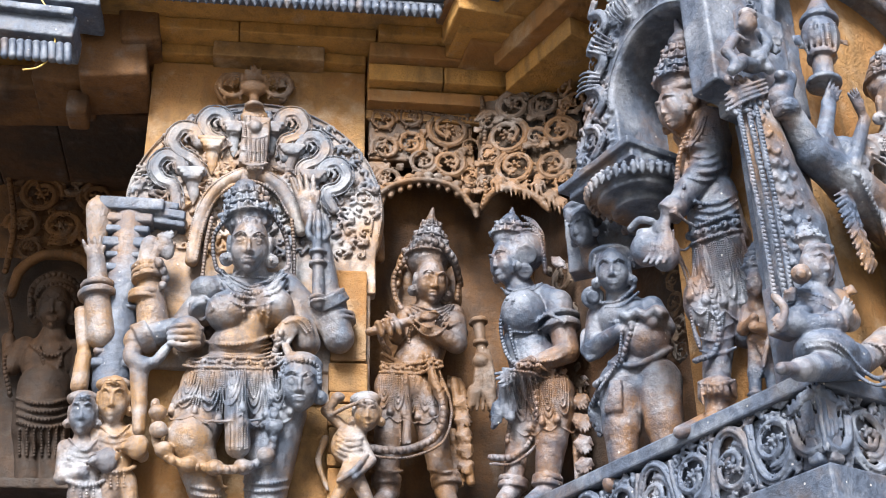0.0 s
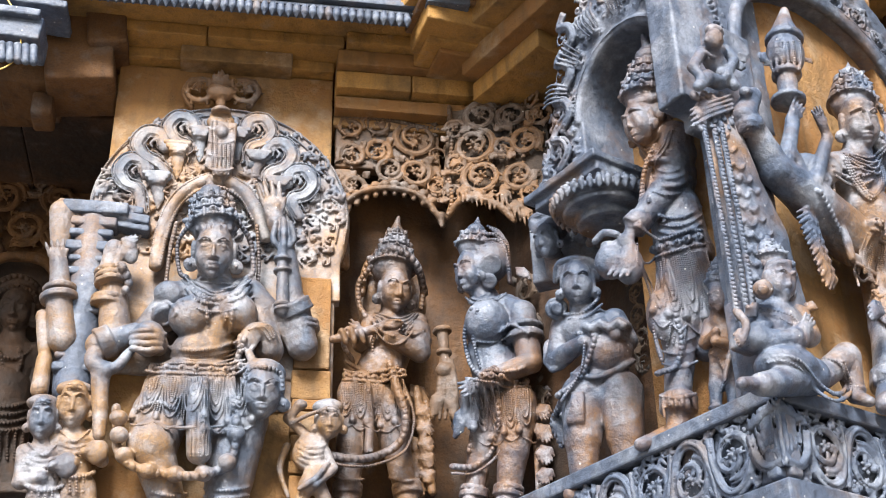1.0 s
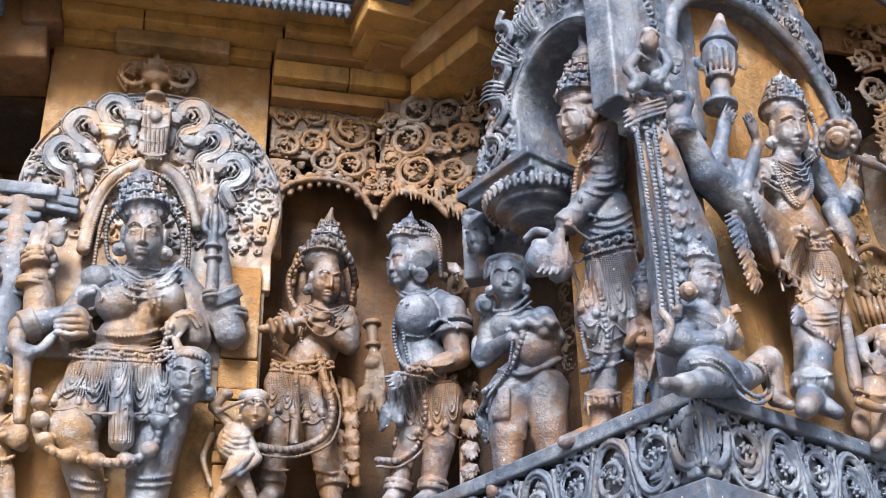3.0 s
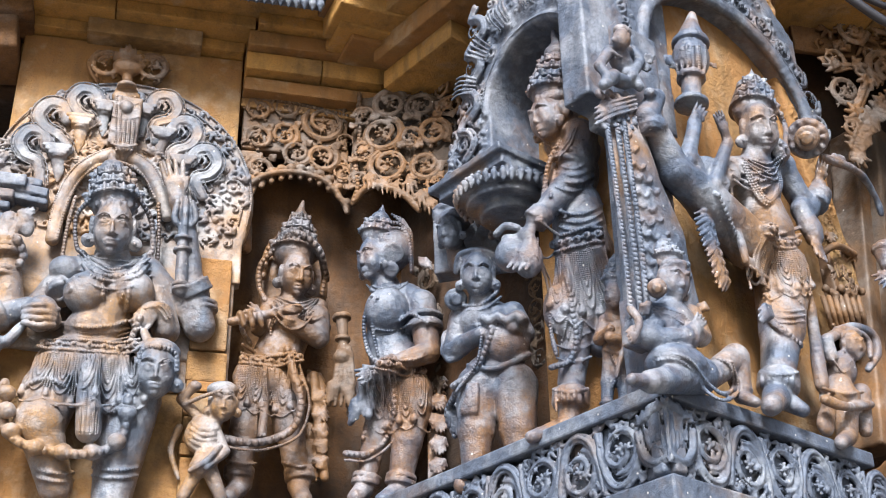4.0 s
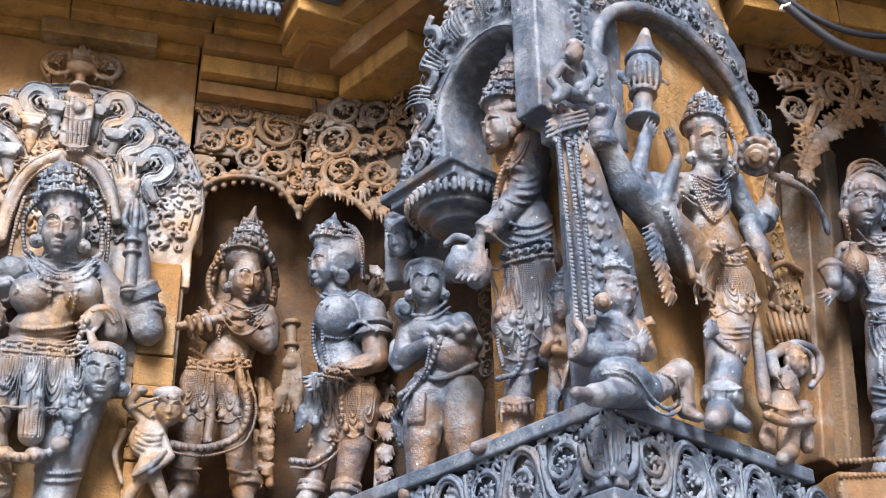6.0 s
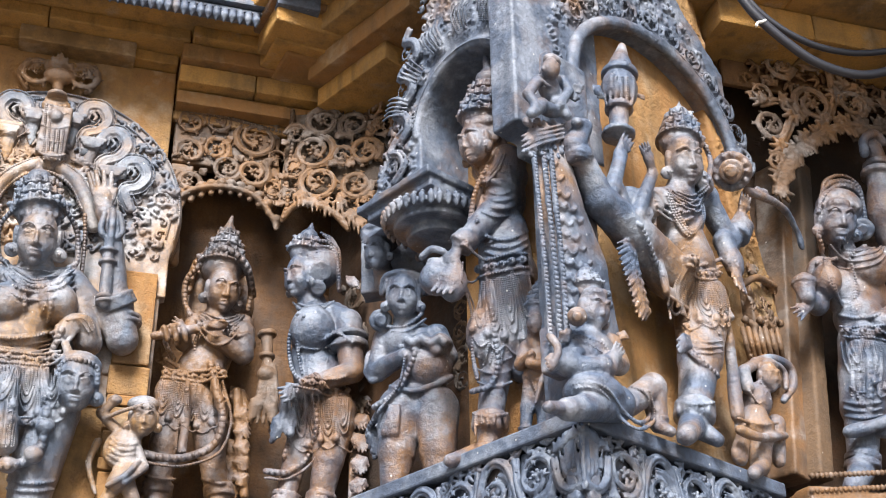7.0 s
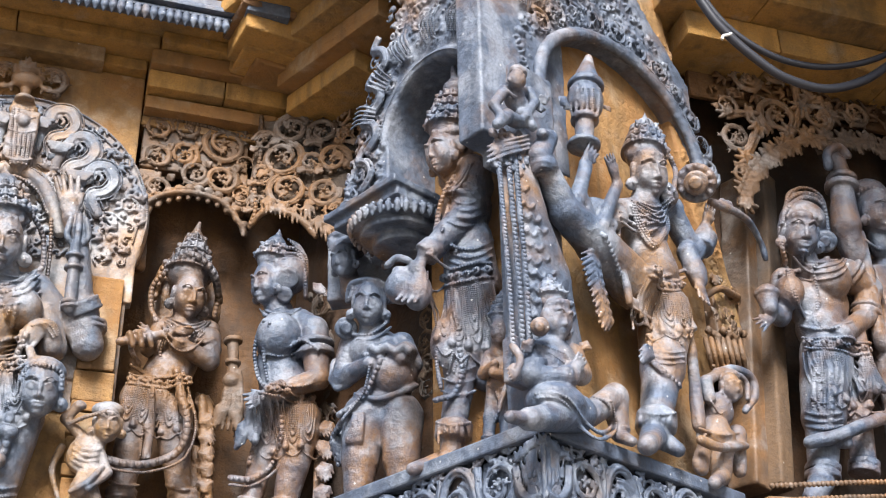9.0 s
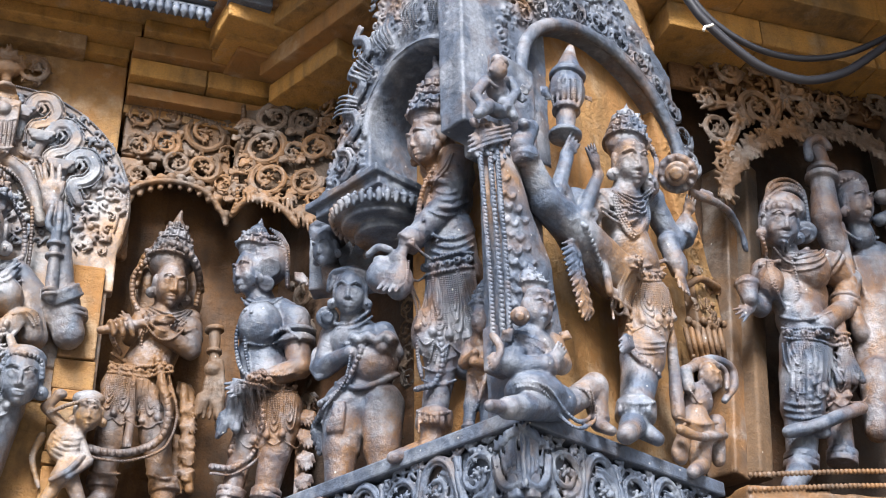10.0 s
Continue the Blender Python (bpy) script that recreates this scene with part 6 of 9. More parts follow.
def model_crouching_figure(c):
    c.face((-.015, .030, .159), .023, .031)
    c.ell((.009, .020, .200), (.030, .022, .019))
    c.ell((.011, .000, .119), (.034, .028, .037))
    c.cap((-.033, .000, .127), (-.087, .010, .047), .015, .014)
    c.cap((-.087, .010, .047), (-.081, .030, .002), .012, .012)
    c.cap((.069, .000, .177), (.082, .010, .138), .016, .014)
    c.cap((.082, .010, .138), (.017, .030, .048), .013, .013)
    c.cap((-.036, .010, .034), (-.099, .030, -.034), .021, .015)
    c.cap((.029, .010, .065), (.044, .030, .026), .022, .015)
    c.ell((-.008, .010, .032), (.043, .024, .018))
    c.tube([(-.041, .018, .114), (-.011, .022, .104), (.053, .002, .170)], .005, bead=.004)
    c.leaf((.106, .000, .155), (.146, .020, .189), .019, 4)
    c.leaf((.091, .000, .129), (.128, .020, .135), .019, 4)
    c.ell((.021, .000, .159), (.041, .025, .022))


carve("crouching_figure_statue", model_crouching_figure, pose(0.439, 2.864, 3.649, 0, 0, 40.5), M_PIER, 0.0046, -0.1,
      "small grey stone crouching figure on the pier corner", "statue")


def model_small_guard(c):
    c.face((.104, .200, .236), .026, .038, yaw=-15)
    c.crown((.100, .190, .281), (.111, .190, .352), .031, .014, tiers=4, lobes=6)
    c.cap((.092, .180, .214), (.086, .170, .185), .021, .028)
    c.ell((.083, .160, .148), (.037, .031, .046))
    c.cap((.057, .170, .183), (.041, .180, .128), .017, .014)
    c.cap((.041, .180, .123), (.088, .220, .130), .014, .012)
    c.cap((.114, .160, .175), (.113, .170, .113), .020, .017)
    c.cap((.116, .180, .103), (.083, .220, .106), .017, .012)
    c.ring((.109, .160, .146), (.108, .160, .136), .023)
    c.cap((.066, .160, .085), (.050, .160, .006), .024, .018)
    c.cap((.050, .160, .006), (.041, .160, -.064), .018, .015)
    c.cap((.098, .160, .079), (.092, .150, .002), .026, .020)
    c.cap((.092, .150, .002), (.088, .150, -.069), .019, .015)
    c.ring((.089, .150, -.052), (.088, .150, -.061), .022)
    c.ring((.042, .160, -.047), (.042, .160, -.057), .021)
    c.cap((.041, .170, -.073), (.035, .220, -.096), .013, .012)
    c.ell((.080, .160, .095), (.039, .030, .024))
    c.tube([(.074, .183, .074), (.084, .175, .027), (.062, .167, -.015)], .007, bead=.005)
    c.tube([(.056, .182, .091), (.071, .182, .081), (.086, .182, .075), (.104, .186, .073), (.117, .178, .081)], .006, bead=.004)
    c.tube([(.134, .180, .129), (.108, .200, .061), (.088, .200, -.000)], .006)


carve("small_crowned_figure_statue", model_small_guard, pose(0.402, 3.357, 2.943, 0, 0, -25), M_FIG, 0.0046, -0.02,
      "small grey stone figure with cone crown and folded arms", "statue")


def model_kneeling(c):
    c.face((-.054, .020, .276), .041, .058, yaw=-4)
    c.crown((-.044, .000, .350), (-.046, .000, .405), .041, .017, tiers=4, lobes=7)
    c.ell((-.067, -.024, .335), (.010, .010, .010))
    c.ell((-.069, -.008, .331), (.010, .010, .010))
    c.ell((-.066, .004, .329), (.010, .010, .010))
    c.ell((-.078, .028, .316), (.010, .010, .010))
    c.ell((-.076, .040, .312), (.010, .010, .010))
    c.ell((-.074, .052, .308), (.010, .010, .010))
    c.ell((-.063, .056, .308), (.010, .010, .010))
    c.ell((-.046, .056, .312), (.010, .010, .010))
    c.ell((-.001, .033, .334), (.010, .010, .010))
    c.ring((-.123, .030, .229), (-.153, .055, .210), .024)
    c.ring((-.147, .050, .214), (-.166, .066, .201), .012)
    c.tube([(-.108, -.020, .342), (-.118, -.020, .291), (-.116, -.020, .227)], .009, bead=.007)
    c.cap((-.050, -.000, .233), (-.053, -.000, .205), .031, .040)
    c.ell((-.039, -.010, .163), (.079, .059, .071))
    c.cap((-.096, -.020, .183), (-.135, .000, .106), .034, .030)
    c.cap((-.127, .000, .101), (-.063, .050, .106), .028, .022)
    c.ring((-.072, .050, .103), (-.055, .050, .108), .028)
    c.ring((-.053, .050, .109), (-.035, .050, .114), .028)
    c.ring((-.115, -.010, .149), (-.113, -.010, .134), .039)
    c.cap((.053, -.020, .224), (.061, .000, .163), .032, .028)
    c.cap((.061, .000, .160), (-.041, .060, .127), .023, .019)
    c.hand((-.053, .060, .111), (-.023, .080, .164), .036)
    c.tube([(-.124, .002, .191), (-.094, .030, .181), (-.046, .050, .160), (-.047, .070, .091)], .007, bead=.006)
    c.tube([(-.123, .010, .179), (-.095, .030, .165), (-.054, .046, .144)], .006, bead=.004)
    c.ell((-.025, -.020, .114), (.062, .051, .034))
    c.ell((-.057, .010, .043), (.088, .069, .052))
    c.cap((.026, .010, .042), (-.202, .050, -.047), .048, .028)
    c.cap((-.200, .040, -.044), (-.281, .060, -.065), .020, .015)
    c.ring((-.176, .043, -.038), (-.196, .047, -.045), .026)
    c.ring((-.199, .048, -.046), (-.219, .052, -.052), .026)
    c.cap((.060, -.010, .042), (.204, -.010, .144), .034, .037)
    c.cap((.204, -.010, .144), (.201, .000, .038), .038, .025)
    c.ring((.199, .000, .053), (.200, .000, .042), .029)
    c.cap((.187, .010, .026), (.182, .050, -.003), .019, .014)
    c.tube([(-.143, .015, .046), (-.122, .059, .041), (-.082, .075, .028), (-.011, .055, .002), (.043, .060, -.018), (.175, -.009, .057), (.122, .027, .093), (.098, .003, .110)], .008, bead=.005)
    c.tube([(-.143, .022, .033), (-.123, .054, .031), (-.084, .066, .017), (-.017, .046, -.012), (.033, .066, -.040), (.171, .010, .042), (.140, .026, .106)], .007, bead=.004)
    c.leaf((-.166, .000, .158), (-.144, .030, .192), .022, 4)
    c.leaf((-.181, .000, .107), (-.248, .030, .047), .022, 4)
    c.box((-.134, -.040, .151), (.036, .022, .062))
    c.tube([(-.195, .000, .164), (-.202, .030, .113), (-.221, .020, .059)], .010, r2=.007)
    c.leaf((.067, .000, .254), (.093, .020, .238), .020, 4)


carve("kneeling_figure_statue", model_kneeling, pose(0.554, 2.963, 2.828, 0, 0, 40.5), M_HIGH, 0.0044, -0.16,
      "grey stone kneeling figure with curled hair and cone crown", "statue")


def model_striding_god(c):
    c.face((.084, .020, .897), .057, .083, yaw=-24, roll=4)
    c.crown((.101, .000, .985), (.121, .000, 1.098), .066, .036, tiers=3, lobes=9)
    c.ell((.057, -.032, .986), (.009, .009, .010))
    c.ell((.052, -.012, .975), (.009, .009, .010))
    c.ell((.059, .000, .973), (.009, .009, .010))
    c.ell((.041, .028, .952), (.008, .008, .010))
    c.ell((.041, .044, .943), (.008, .008, .010))
    c.ell((.046, .056, .938), (.008, .008, .010))
    c.ell((.051, .068, .932), (.008, .008, .010))
    c.ell((.068, .072, .934), (.008, .008, .010))
    c.ell((.090, .072, .939), (.008, .008, .010))
    c.ell((.149, .048, .973), (.009, .009, .010))
    c.ell((.177, .045, .981), (.009, .009, .010))
    c.ring((.203, .000, .875), (.157, .030, .842), .034)
    c.ring((.157, .030, .842), (.139, .042, .828), .019)
    c.tube([(.246, -.010, 1.056), (.275, -.010, 1.005), (.158, .052, .851)], .011, bead=.008)
    c.cap((.088, -.000, .838), (.089, -.010, .803), .040, .047)
    c.ell((.096, -.030, .737), (.093, .063, .093))
    c.cap((-.013, -.030, .747), (.257, -.030, .867), .039, .039)
    c.cap((.111, -.040, .651), (.140, -.040, .595), .073, .076)
    c.tube([(.010, .007, .773), (.027, .011, .720), (.071, .023, .651), (.125, .027, .712), (.148, .007, .810)], .008, bead=.006)
    c.tube([(-.003, .011, .758), (.029, .007, .703), (.069, .023, .641), (.134, .027, .715), (.160, .007, .814)], .008, bead=.006)
    c.tube([(-.009, .011, .748), (.031, .003, .687), (.073, .019, .635), (.154, .019, .727), (.172, .007, .819)], .008, bead=.006)
    c.tube([(-.030, -.021, .712), (-.066, .000, .604), (.038, -.037, .628), (.064, .023, .686)], .010, bead=.006)
    c.tube([(-.026, -.025, .707), (.007, -.025, .711), (.012, -.005, .701), (.030, .007, .705), (.044, .023, .711)], .008, bead=.005)
    c.cap((-.038, -.020, .719), (-.175, -.020, .654), .036, .033)
    c.cap((-.195, -.010, .633), (-.218, .000, .683), .031, .024)
    c.cap((-.243, .000, .673), (-.202, .010, .799), .025, .020)
    c.ring((-.136, -.020, .705), (-.144, -.020, .688), .040)
    c.ring((-.144, -.020, .688), (-.152, -.020, .670), .040)
    c.ring((-.152, -.020, .670), (-.159, -.020, .653), .040)
    c.hand((-.213, .010, .803), (-.179, .030, .866), .045)
    c.ring((-.191, .000, .876), (-.189, .000, .891), .049)
    c.cap((-.189, .000, .891), (-.179, .000, .961), .026, .029)
    c.ell((-.166, .000, 1.055), (.057, .053, .070))
    c.ring((-.160, .000, 1.104), (-.157, .000, 1.122), .055)
    c.ring((-.176, .000, .989), (-.178, .000, .972), .043)
    c.cap((-.155, .000, 1.138), (-.134, .000, 1.234), .040, .012)
    c.tube([(-.216, -.010, 1.086), (-.216, -.018, 1.035), (-.218, -.014, .981)], .006, bead=.005)
    c.tube([(-.221, .014, 1.069), (-.214, .002, 1.024), (-.215, .002, .973)], .006, bead=.005)
    c.tube([(-.215, .030, 1.063), (-.207, .018, 1.018), (-.202, .010, .975)], .007, bead=.005)
    c.tube([(-.204, .042, 1.061), (-.201, .034, 1.012), (-.194, .022, .972)], .007, bead=.005)
    c.tube([(-.188, .050, 1.064), (-.183, .042, 1.016), (-.181, .030, .974)], .007, bead=.005)
    c.tube([(-.161, .050, 1.077), (-.161, .046, 1.025), (-.173, .042, .971)], .007, bead=.005)
    c.leaf((-.248, .000, .999), (-.317, .020, .975), .023, 4)
    c.leaf((-.081, .000, 1.079), (-.073, .020, 1.051), .020, 4)
    c.cap((-.045, -.010, .701), (-.155, .010, .620), .029, .024)
    c.cap((-.169, .020, .610), (-.088, .030, .779), .023, .017)
    c.hand((-.087, .030, .783), (-.143, .050, .852), .048, spread=.900)
    c.cap((.254, -.030, .854), (.336, -.030, .750), .038, .035)
    c.cap((.331, -.020, .723), (.400, -.010, .836), .034, .026)
    c.ring((.362, -.010, .753), (.375, -.010, .773), .040)
    c.ring((.375, -.010, .773), (.389, -.010, .793), .040)
    c.ring((.389, -.010, .793), (.402, -.010, .814), .040)
    c.hand((.402, -.010, .848), (.407, .020, .918), .049)
    c.ring((.386, -.010, 1.009), (.338, .020, .974), .065)
    c.ring((.338, .020, .974), (.314, .035, .956), .039)
    c.ring((.322, .030, .962), (.298, .045, .944), .021)
    c.ell((.369, .060, .967), (.011, .009, .011))
    c.ell((.375, .044, .945), (.011, .009, .011))
    c.ell((.373, .020, .933), (.011, .009, .011))
    c.ell((.361, -.004, .932), (.011, .009, .011))
    c.ell((.341, -.020, .940), (.011, .009, .011))
    c.ell((.324, -.028, .960), (.011, .009, .011))
    c.ell((.313, -.024, .985), (.011, .009, .011))
    c.ell((.308, -.008, 1.007), (.011, .009, .011))
    c.ell((.310, .016, 1.019), (.011, .009, .011))
    c.ell((.321, .040, 1.020), (.011, .009, .011))
    c.ell((.341, .056, 1.012), (.011, .009, .011))
    c.ell((.358, .064, .991), (.011, .009, .011))
    c.tube([(.442, .000, .953), (.520, .010, .958), (.645, .000, .970), (.743, -.020, .931), (.777, -.030, .883)], .014, r2=.009)
    c.leaf((.473, .000, .955), (.543, .020, .984), .022, 4)
    c.cap((.303, -.020, .723), (.315, -.000, .620), .034, .027)
    c.hand((.309, .000, .618), (.288, .030, .526), .051)
    c.ell((.310, .000, .648), (.034, .027, .044))
    c.tube([(.220, .010, .526), (.218, .020, .429), (.178, .010, .331)], .008, bead=.007)
    c.tube([(-.068, .000, .530), (.065, -.045, .575), (.084, -.005, .555), (.116, .027, .555), (.286, -.029, .658)], .009, bead=.006)
    c.tube([(-.072, .000, .509), (.073, -.053, .560), (.091, -.013, .539), (.129, .015, .543), (.237, .000, .604)], .009, bead=.006)
    c.tube([(-.075, .000, .488), (.085, -.065, .549), (.104, -.025, .528), (.142, .003, .531), (.232, .000, .580)], .009, bead=.006)
    c.ring((.048, .020, .539), (.012, .045, .516), .024)
    c.ell((.137, -.040, .509), (.095, .065, .078))
    c.cap((.036, -.040, .521), (-.139, -.020, .576), .071, .061)
    c.cap((-.139, -.020, .576), (-.285, -.010, .624), .058, .047)
    c.cap((-.285, -.010, .624), (-.395, .010, .742), .045, .031)
    c.ring((-.384, .010, .701), (-.395, .010, .730), .041)
    c.tube([(-.422, .006, .727), (-.407, .034, .730), (-.382, .050, .714)], .006, bead=.004)
    c.tube([(-.428, .010, .709), (-.419, .042, .706), (-.379, .046, .705)], .006, bead=.004)
    c.tube([(-.425, .006, .700), (-.416, .038, .695), (-.370, .038, .700)], .006, bead=.004)
    c.tube([(-.422, .002, .691), (-.398, .022, .696), (-.367, .034, .691)], .006, bead=.004)
    c.tube([(-.404, -.014, .694), (-.390, .014, .689), (-.364, .030, .681)], .006, bead=.004)
    c.cap((-.407, .010, .743), (-.369, .020, .815), .034, .025)
    c.cap((-.369, .020, .815), (-.422, .040, .798), .020, .014)
    c.leaf((-.145, -.020, .538), (-.261, .010, .455), .031, 3)
    c.leaf((-.142, -.020, .510), (-.250, .010, .426), .031, 3)
    c.leaf((-.139, -.020, .483), (-.238, .010, .398), .031, 3)
    c.leaf((-.136, -.020, .455), (-.226, .010, .370), .031, 3)
    c.leaf((-.133, -.020, .428), (-.214, .010, .341), .031, 3)
    c.leaf((-.130, -.020, .401), (-.202, .010, .313), .031, 3)
    c.leaf((-.127, -.020, .374), (-.191, .010, .285), .031, 3)
    c.tube([(-.183, .037, .570), (-.100, .009, .505), (.023, -.059, .451)], .014, bead=.008)
    c.tube([(-.101, .000, .581), (-.071, .010, .497), (-.056, .010, .414)], .011)
    c.cap((.169, -.040, .474), (.122, -.030, .276), .078, .065)
    c.cap((.122, -.030, .276), (.050, -.020, .100), .060, .044)
    c.ring((.059, -.020, .122), (.045, -.020, .063), .058)
    c.tube([(-.004, -.030, .105), (-.009, -.030, .080), (.024, -.058, .066)], .006, bead=.004)
    c.tube([(-.004, -.010, .099), (-.003, -.014, .076), (.035, -.046, .065)], .006, bead=.004)
    c.tube([(.001, .006, .095), (.002, .002, .072), (.035, -.026, .059)], .006, bead=.004)
    c.tube([(.006, .022, .091), (.012, .014, .071), (.046, -.014, .058)], .006, bead=.004)
    c.tube([(.022, .030, .093), (.023, .026, .070), (.062, -.006, .060)], .006, bead=.004)
    c.tube([(.039, .038, .094), (.039, .034, .072), (.068, .010, .056)], .006, bead=.004)
    c.tube([(.003, -.041, .118), (-.005, -.005, .099), (.003, .019, .091), (.024, .035, .093), (.063, .039, .107)], .007, bead=.005)
    c.cap((.041, -.020, .057), (-.079, .040, -.024), .039, .027)
    c.cap((.059, -.020, .050), (.070, .030, .005), .030, .021)
    c.tube([(-.047, .004, .423), (.108, -.036, .452), (.126, .012, .403), (.179, .020, .372), (.144, .020, .290)], .017, r2=.011, k=.004, flat=.500)
    c.tube([(-.041, .007, .406), (.082, -.021, .416), (.098, .023, .368), (.133, .035, .332)], .008, bead=.005)
    c.tube([(.067, -.027, .363), (.055, -.019, .287), (.060, .017, .232), (.125, .021, .207)], .014, bead=.009)
    c.leaf((-.008, .030, .283), (-.078, .040, .208), .024, 4)
    c.tube([(.223, .000, .475), (.231, .000, .369), (.256, -.020, .242), (.254, -.020, .137)], .011, r2=.020)
    c.cap((.312, -.060, .271), (.327, -.050, .106), .020, .033, flat=.500)
    c.leaf((.284, -.040, .152), (.288, -.020, .062), .035, 4)
    c.tube([(-.080, .019, .696), (.001, .003, .725), (.041, .019, .731), (.089, .031, .753), (.195, .007, .825)], .007, bead=.005)
    c.tube([(-.086, .027, .673), (.013, -.005, .707), (.043, .015, .705), (.082, .031, .723), (.197, -.001, .811)], .007, bead=.005)
    c.tube([(-.076, .023, .662), (.018, -.009, .686), (.044, .011, .679), (.080, .027, .699), (.212, -.017, .807)], .007, bead=.005)
    c.tube([(-.068, .018, .456), (.029, -.054, .451), (-.051, .010, .332)], .005, bead=.004)
    c.tube([(.188, .010, .549), (.147, .034, .455), (.141, .034, .384)], .006, bead=.004)
    c.tube([(.075, -.066, .345), (.064, -.022, .315), (.076, .006, .302), (.094, .030, .299), (.144, .034, .318)], .006, bead=.004)
    c.tube([(.077, -.070, .330), (.060, -.022, .296), (.072, .006, .284), (.090, .030, .281), (.140, .034, .299)], .006, bead=.004)
    c.tube([(.074, -.070, .311), (.057, -.022, .278), (.068, .006, .266), (.092, .026, .266), (.136, .034, .281)], .006, bead=.004)
    c.ring((-.112, .000, .624), (-.125, .000, .629), .038)
    c.ring((-.127, .000, .629), (-.140, .000, .634), .038)
    c.skirt(.11, .56, .385, .095, .11, slope=.22)
    c.collar(.09, .8, .085, .08, 4, slope=.25)


carve("striding_god_statue", model_striding_god, pose(0.812, 3.183, 2.861, 0, 0, 40.5), M_HIGH, 0.0044, -0.24,
      "blue-grey stone god striding with raised leg, club and discus", "statue")


def model_boy(c):
    c.face((.022, .020, .233), .033, .044, yaw=-15, roll=8)
    c.ell((.057, .000, .283), (.040, .033, .023))
    c.ell((.000, -.010, .163), (.048, .039, .055))
    c.cap((-.054, -.000, .183), (-.064, .000, .233), .019, .018)
    c.cap((-.064, .000, .233), (.032, .000, .293), .016, .015)
    c.tube([(.001, .000, .279), (.094, .000, .319), (.180, .000, .319), (.187, .000, .260), (.124, .000, .193)], .015, r2=.011)
    c.tube([(.012, .010, .269), (.097, .010, .298), (.137, .010, .279), (.130, .010, .231)], .008)
    c.tube([(-.067, .010, .167), (-.032, .014, .136), (-.000, .026, .180)], .006, bead=.005)
    c.cap((-.029, -.010, .098), (-.030, -.010, .072), .041, .045)
    c.tube([(-.153, .020, .056), (-.076, -.001, .072), (-.061, .019, .064), (-.039, .035, .065), (.035, .020, .093)], .008, bead=.005)
    c.tube([(-.153, .020, .023), (-.086, .035, .014), (.068, .020, .062)], .014, r2=.011)
    c.cap((-.015, -.010, .068), (-.032, -.010, -.046), .045, .029)
    c.cap((.077, -.010, .108), (.066, -.010, -.006), .029, .019)
    c.cap((-.049, .000, -.056), (-.142, .040, -.102), .022, .019)
    c.cap((-.062, -.020, .067), (-.110, -.020, -.028), .022, .032, flat=.600)
    c.ring((-.026, -.010, -.019), (-.029, -.010, -.032), .033)


carve("boy_statue", model_boy, pose(1.077, 3.409, 2.906, 0, 0, 40.5), M_HIGH, 0.0044, -0.16,
      "small grey stone boy holding an arched garland overhead", "statue")


def model_crowd(c):
    c.spiral((.232, -.102, .411), .028, 192.918, 1.5, -1, .009)
    c.leaf((.203, -.110, .420), (.195, -.100, .443), .011, 3)
    c.spiral((.296, -.109, .396), .031, 86.6387, 1.5, 1, .009)
    c.leaf((.345, -.110, .402), (.326, -.100, .362), .012, 3)
    c.spiral((.238, -.102, .321), .032, 22.2703, 1.5, -1, .009)
    c.leaf((.299, -.110, .335), (.283, -.100, .297), .011, 3)
    c.tube([(.109, -.100, .173), (.095, -.085, .115), (.124, -.100, .076)], .009, r2=.007)
    c.tube([(.140, -.100, .183), (.126, -.085, .125), (.154, -.100, .085)], .009, r2=.007)
    c.tube([(.172, -.100, .193), (.157, -.085, .134), (.186, -.100, .095)], .009, r2=.007)
    c.tube([(.203, -.100, .203), (.188, -.085, .144), (.217, -.100, .104)], .009, r2=.007)
    c.tube([(.235, -.100, .213), (.220, -.085, .154), (.249, -.100, .113)], .009, r2=.007)
    c.tube([(.268, -.100, .223), (.252, -.085, .163), (.281, -.100, .123)], .009, r2=.007)
    c.tube([(.301, -.100, .234), (.285, -.085, .173), (.314, -.100, .133)], .009, r2=.007)
    c.ell((.132, -.100, .210), (.012, .012, .014))
    c.ell((.157, -.100, .206), (.012, .012, .014))
    c.ell((.170, -.092, .195), (.012, .012, .014))
    c.ell((.218, -.100, .237), (.012, .012, .014))
    c.ell((.243, -.100, .233), (.012, .012, .014))
    c.ell((.263, -.096, .226), (.012, .012, .014))
    c.ell((.306, -.100, .265), (.013, .013, .014))
    c.ell((.333, -.100, .262), (.013, .013, .014))
    c.tube([(.130, -.100, .328), (.202, -.080, .375), (.327, -.100, .395)], .012)
    c.box((.281, -.140, .293), (.072, .025, .154))
    c.spiral((.144, -.080, .261), .023, 115.548, 1.2, -1, .007)
    c.leaf((.119, -.090, .254), (.089, -.080, .258), .009, 3)
    c.spiral((.242, -.086, .291), .022, 227.447, 1.2, 1, .007)
    c.leaf((.226, -.090, .306), (.228, -.080, .324), .009, 3)
    c.spiral((.258, -.088, .244), .026, 106.729, 1.5, -1, .007)
    c.leaf((.265, -.090, .272), (.282, -.080, .286), .009, 3)
    c.spiral((.121, -.078, .063), .020, 167.311, 1.5, -1, .007)
    c.leaf((.152, -.090, .057), (.115, -.080, .026), .008, 3)
    c.spiral((.189, -.087, .078), .023, 311.387, 1.2, 1, .007)
    c.leaf((.157, -.090, .066), (.125, -.080, .069), .008, 3)


carve("cloth_relief", model_crowd, pose(1.080, 3.411, 3.195, 0, 0, 40.5), M_TAN, 0.005, -0.21,
      "brown stone relief of folded cloth on the pier face", "relief")


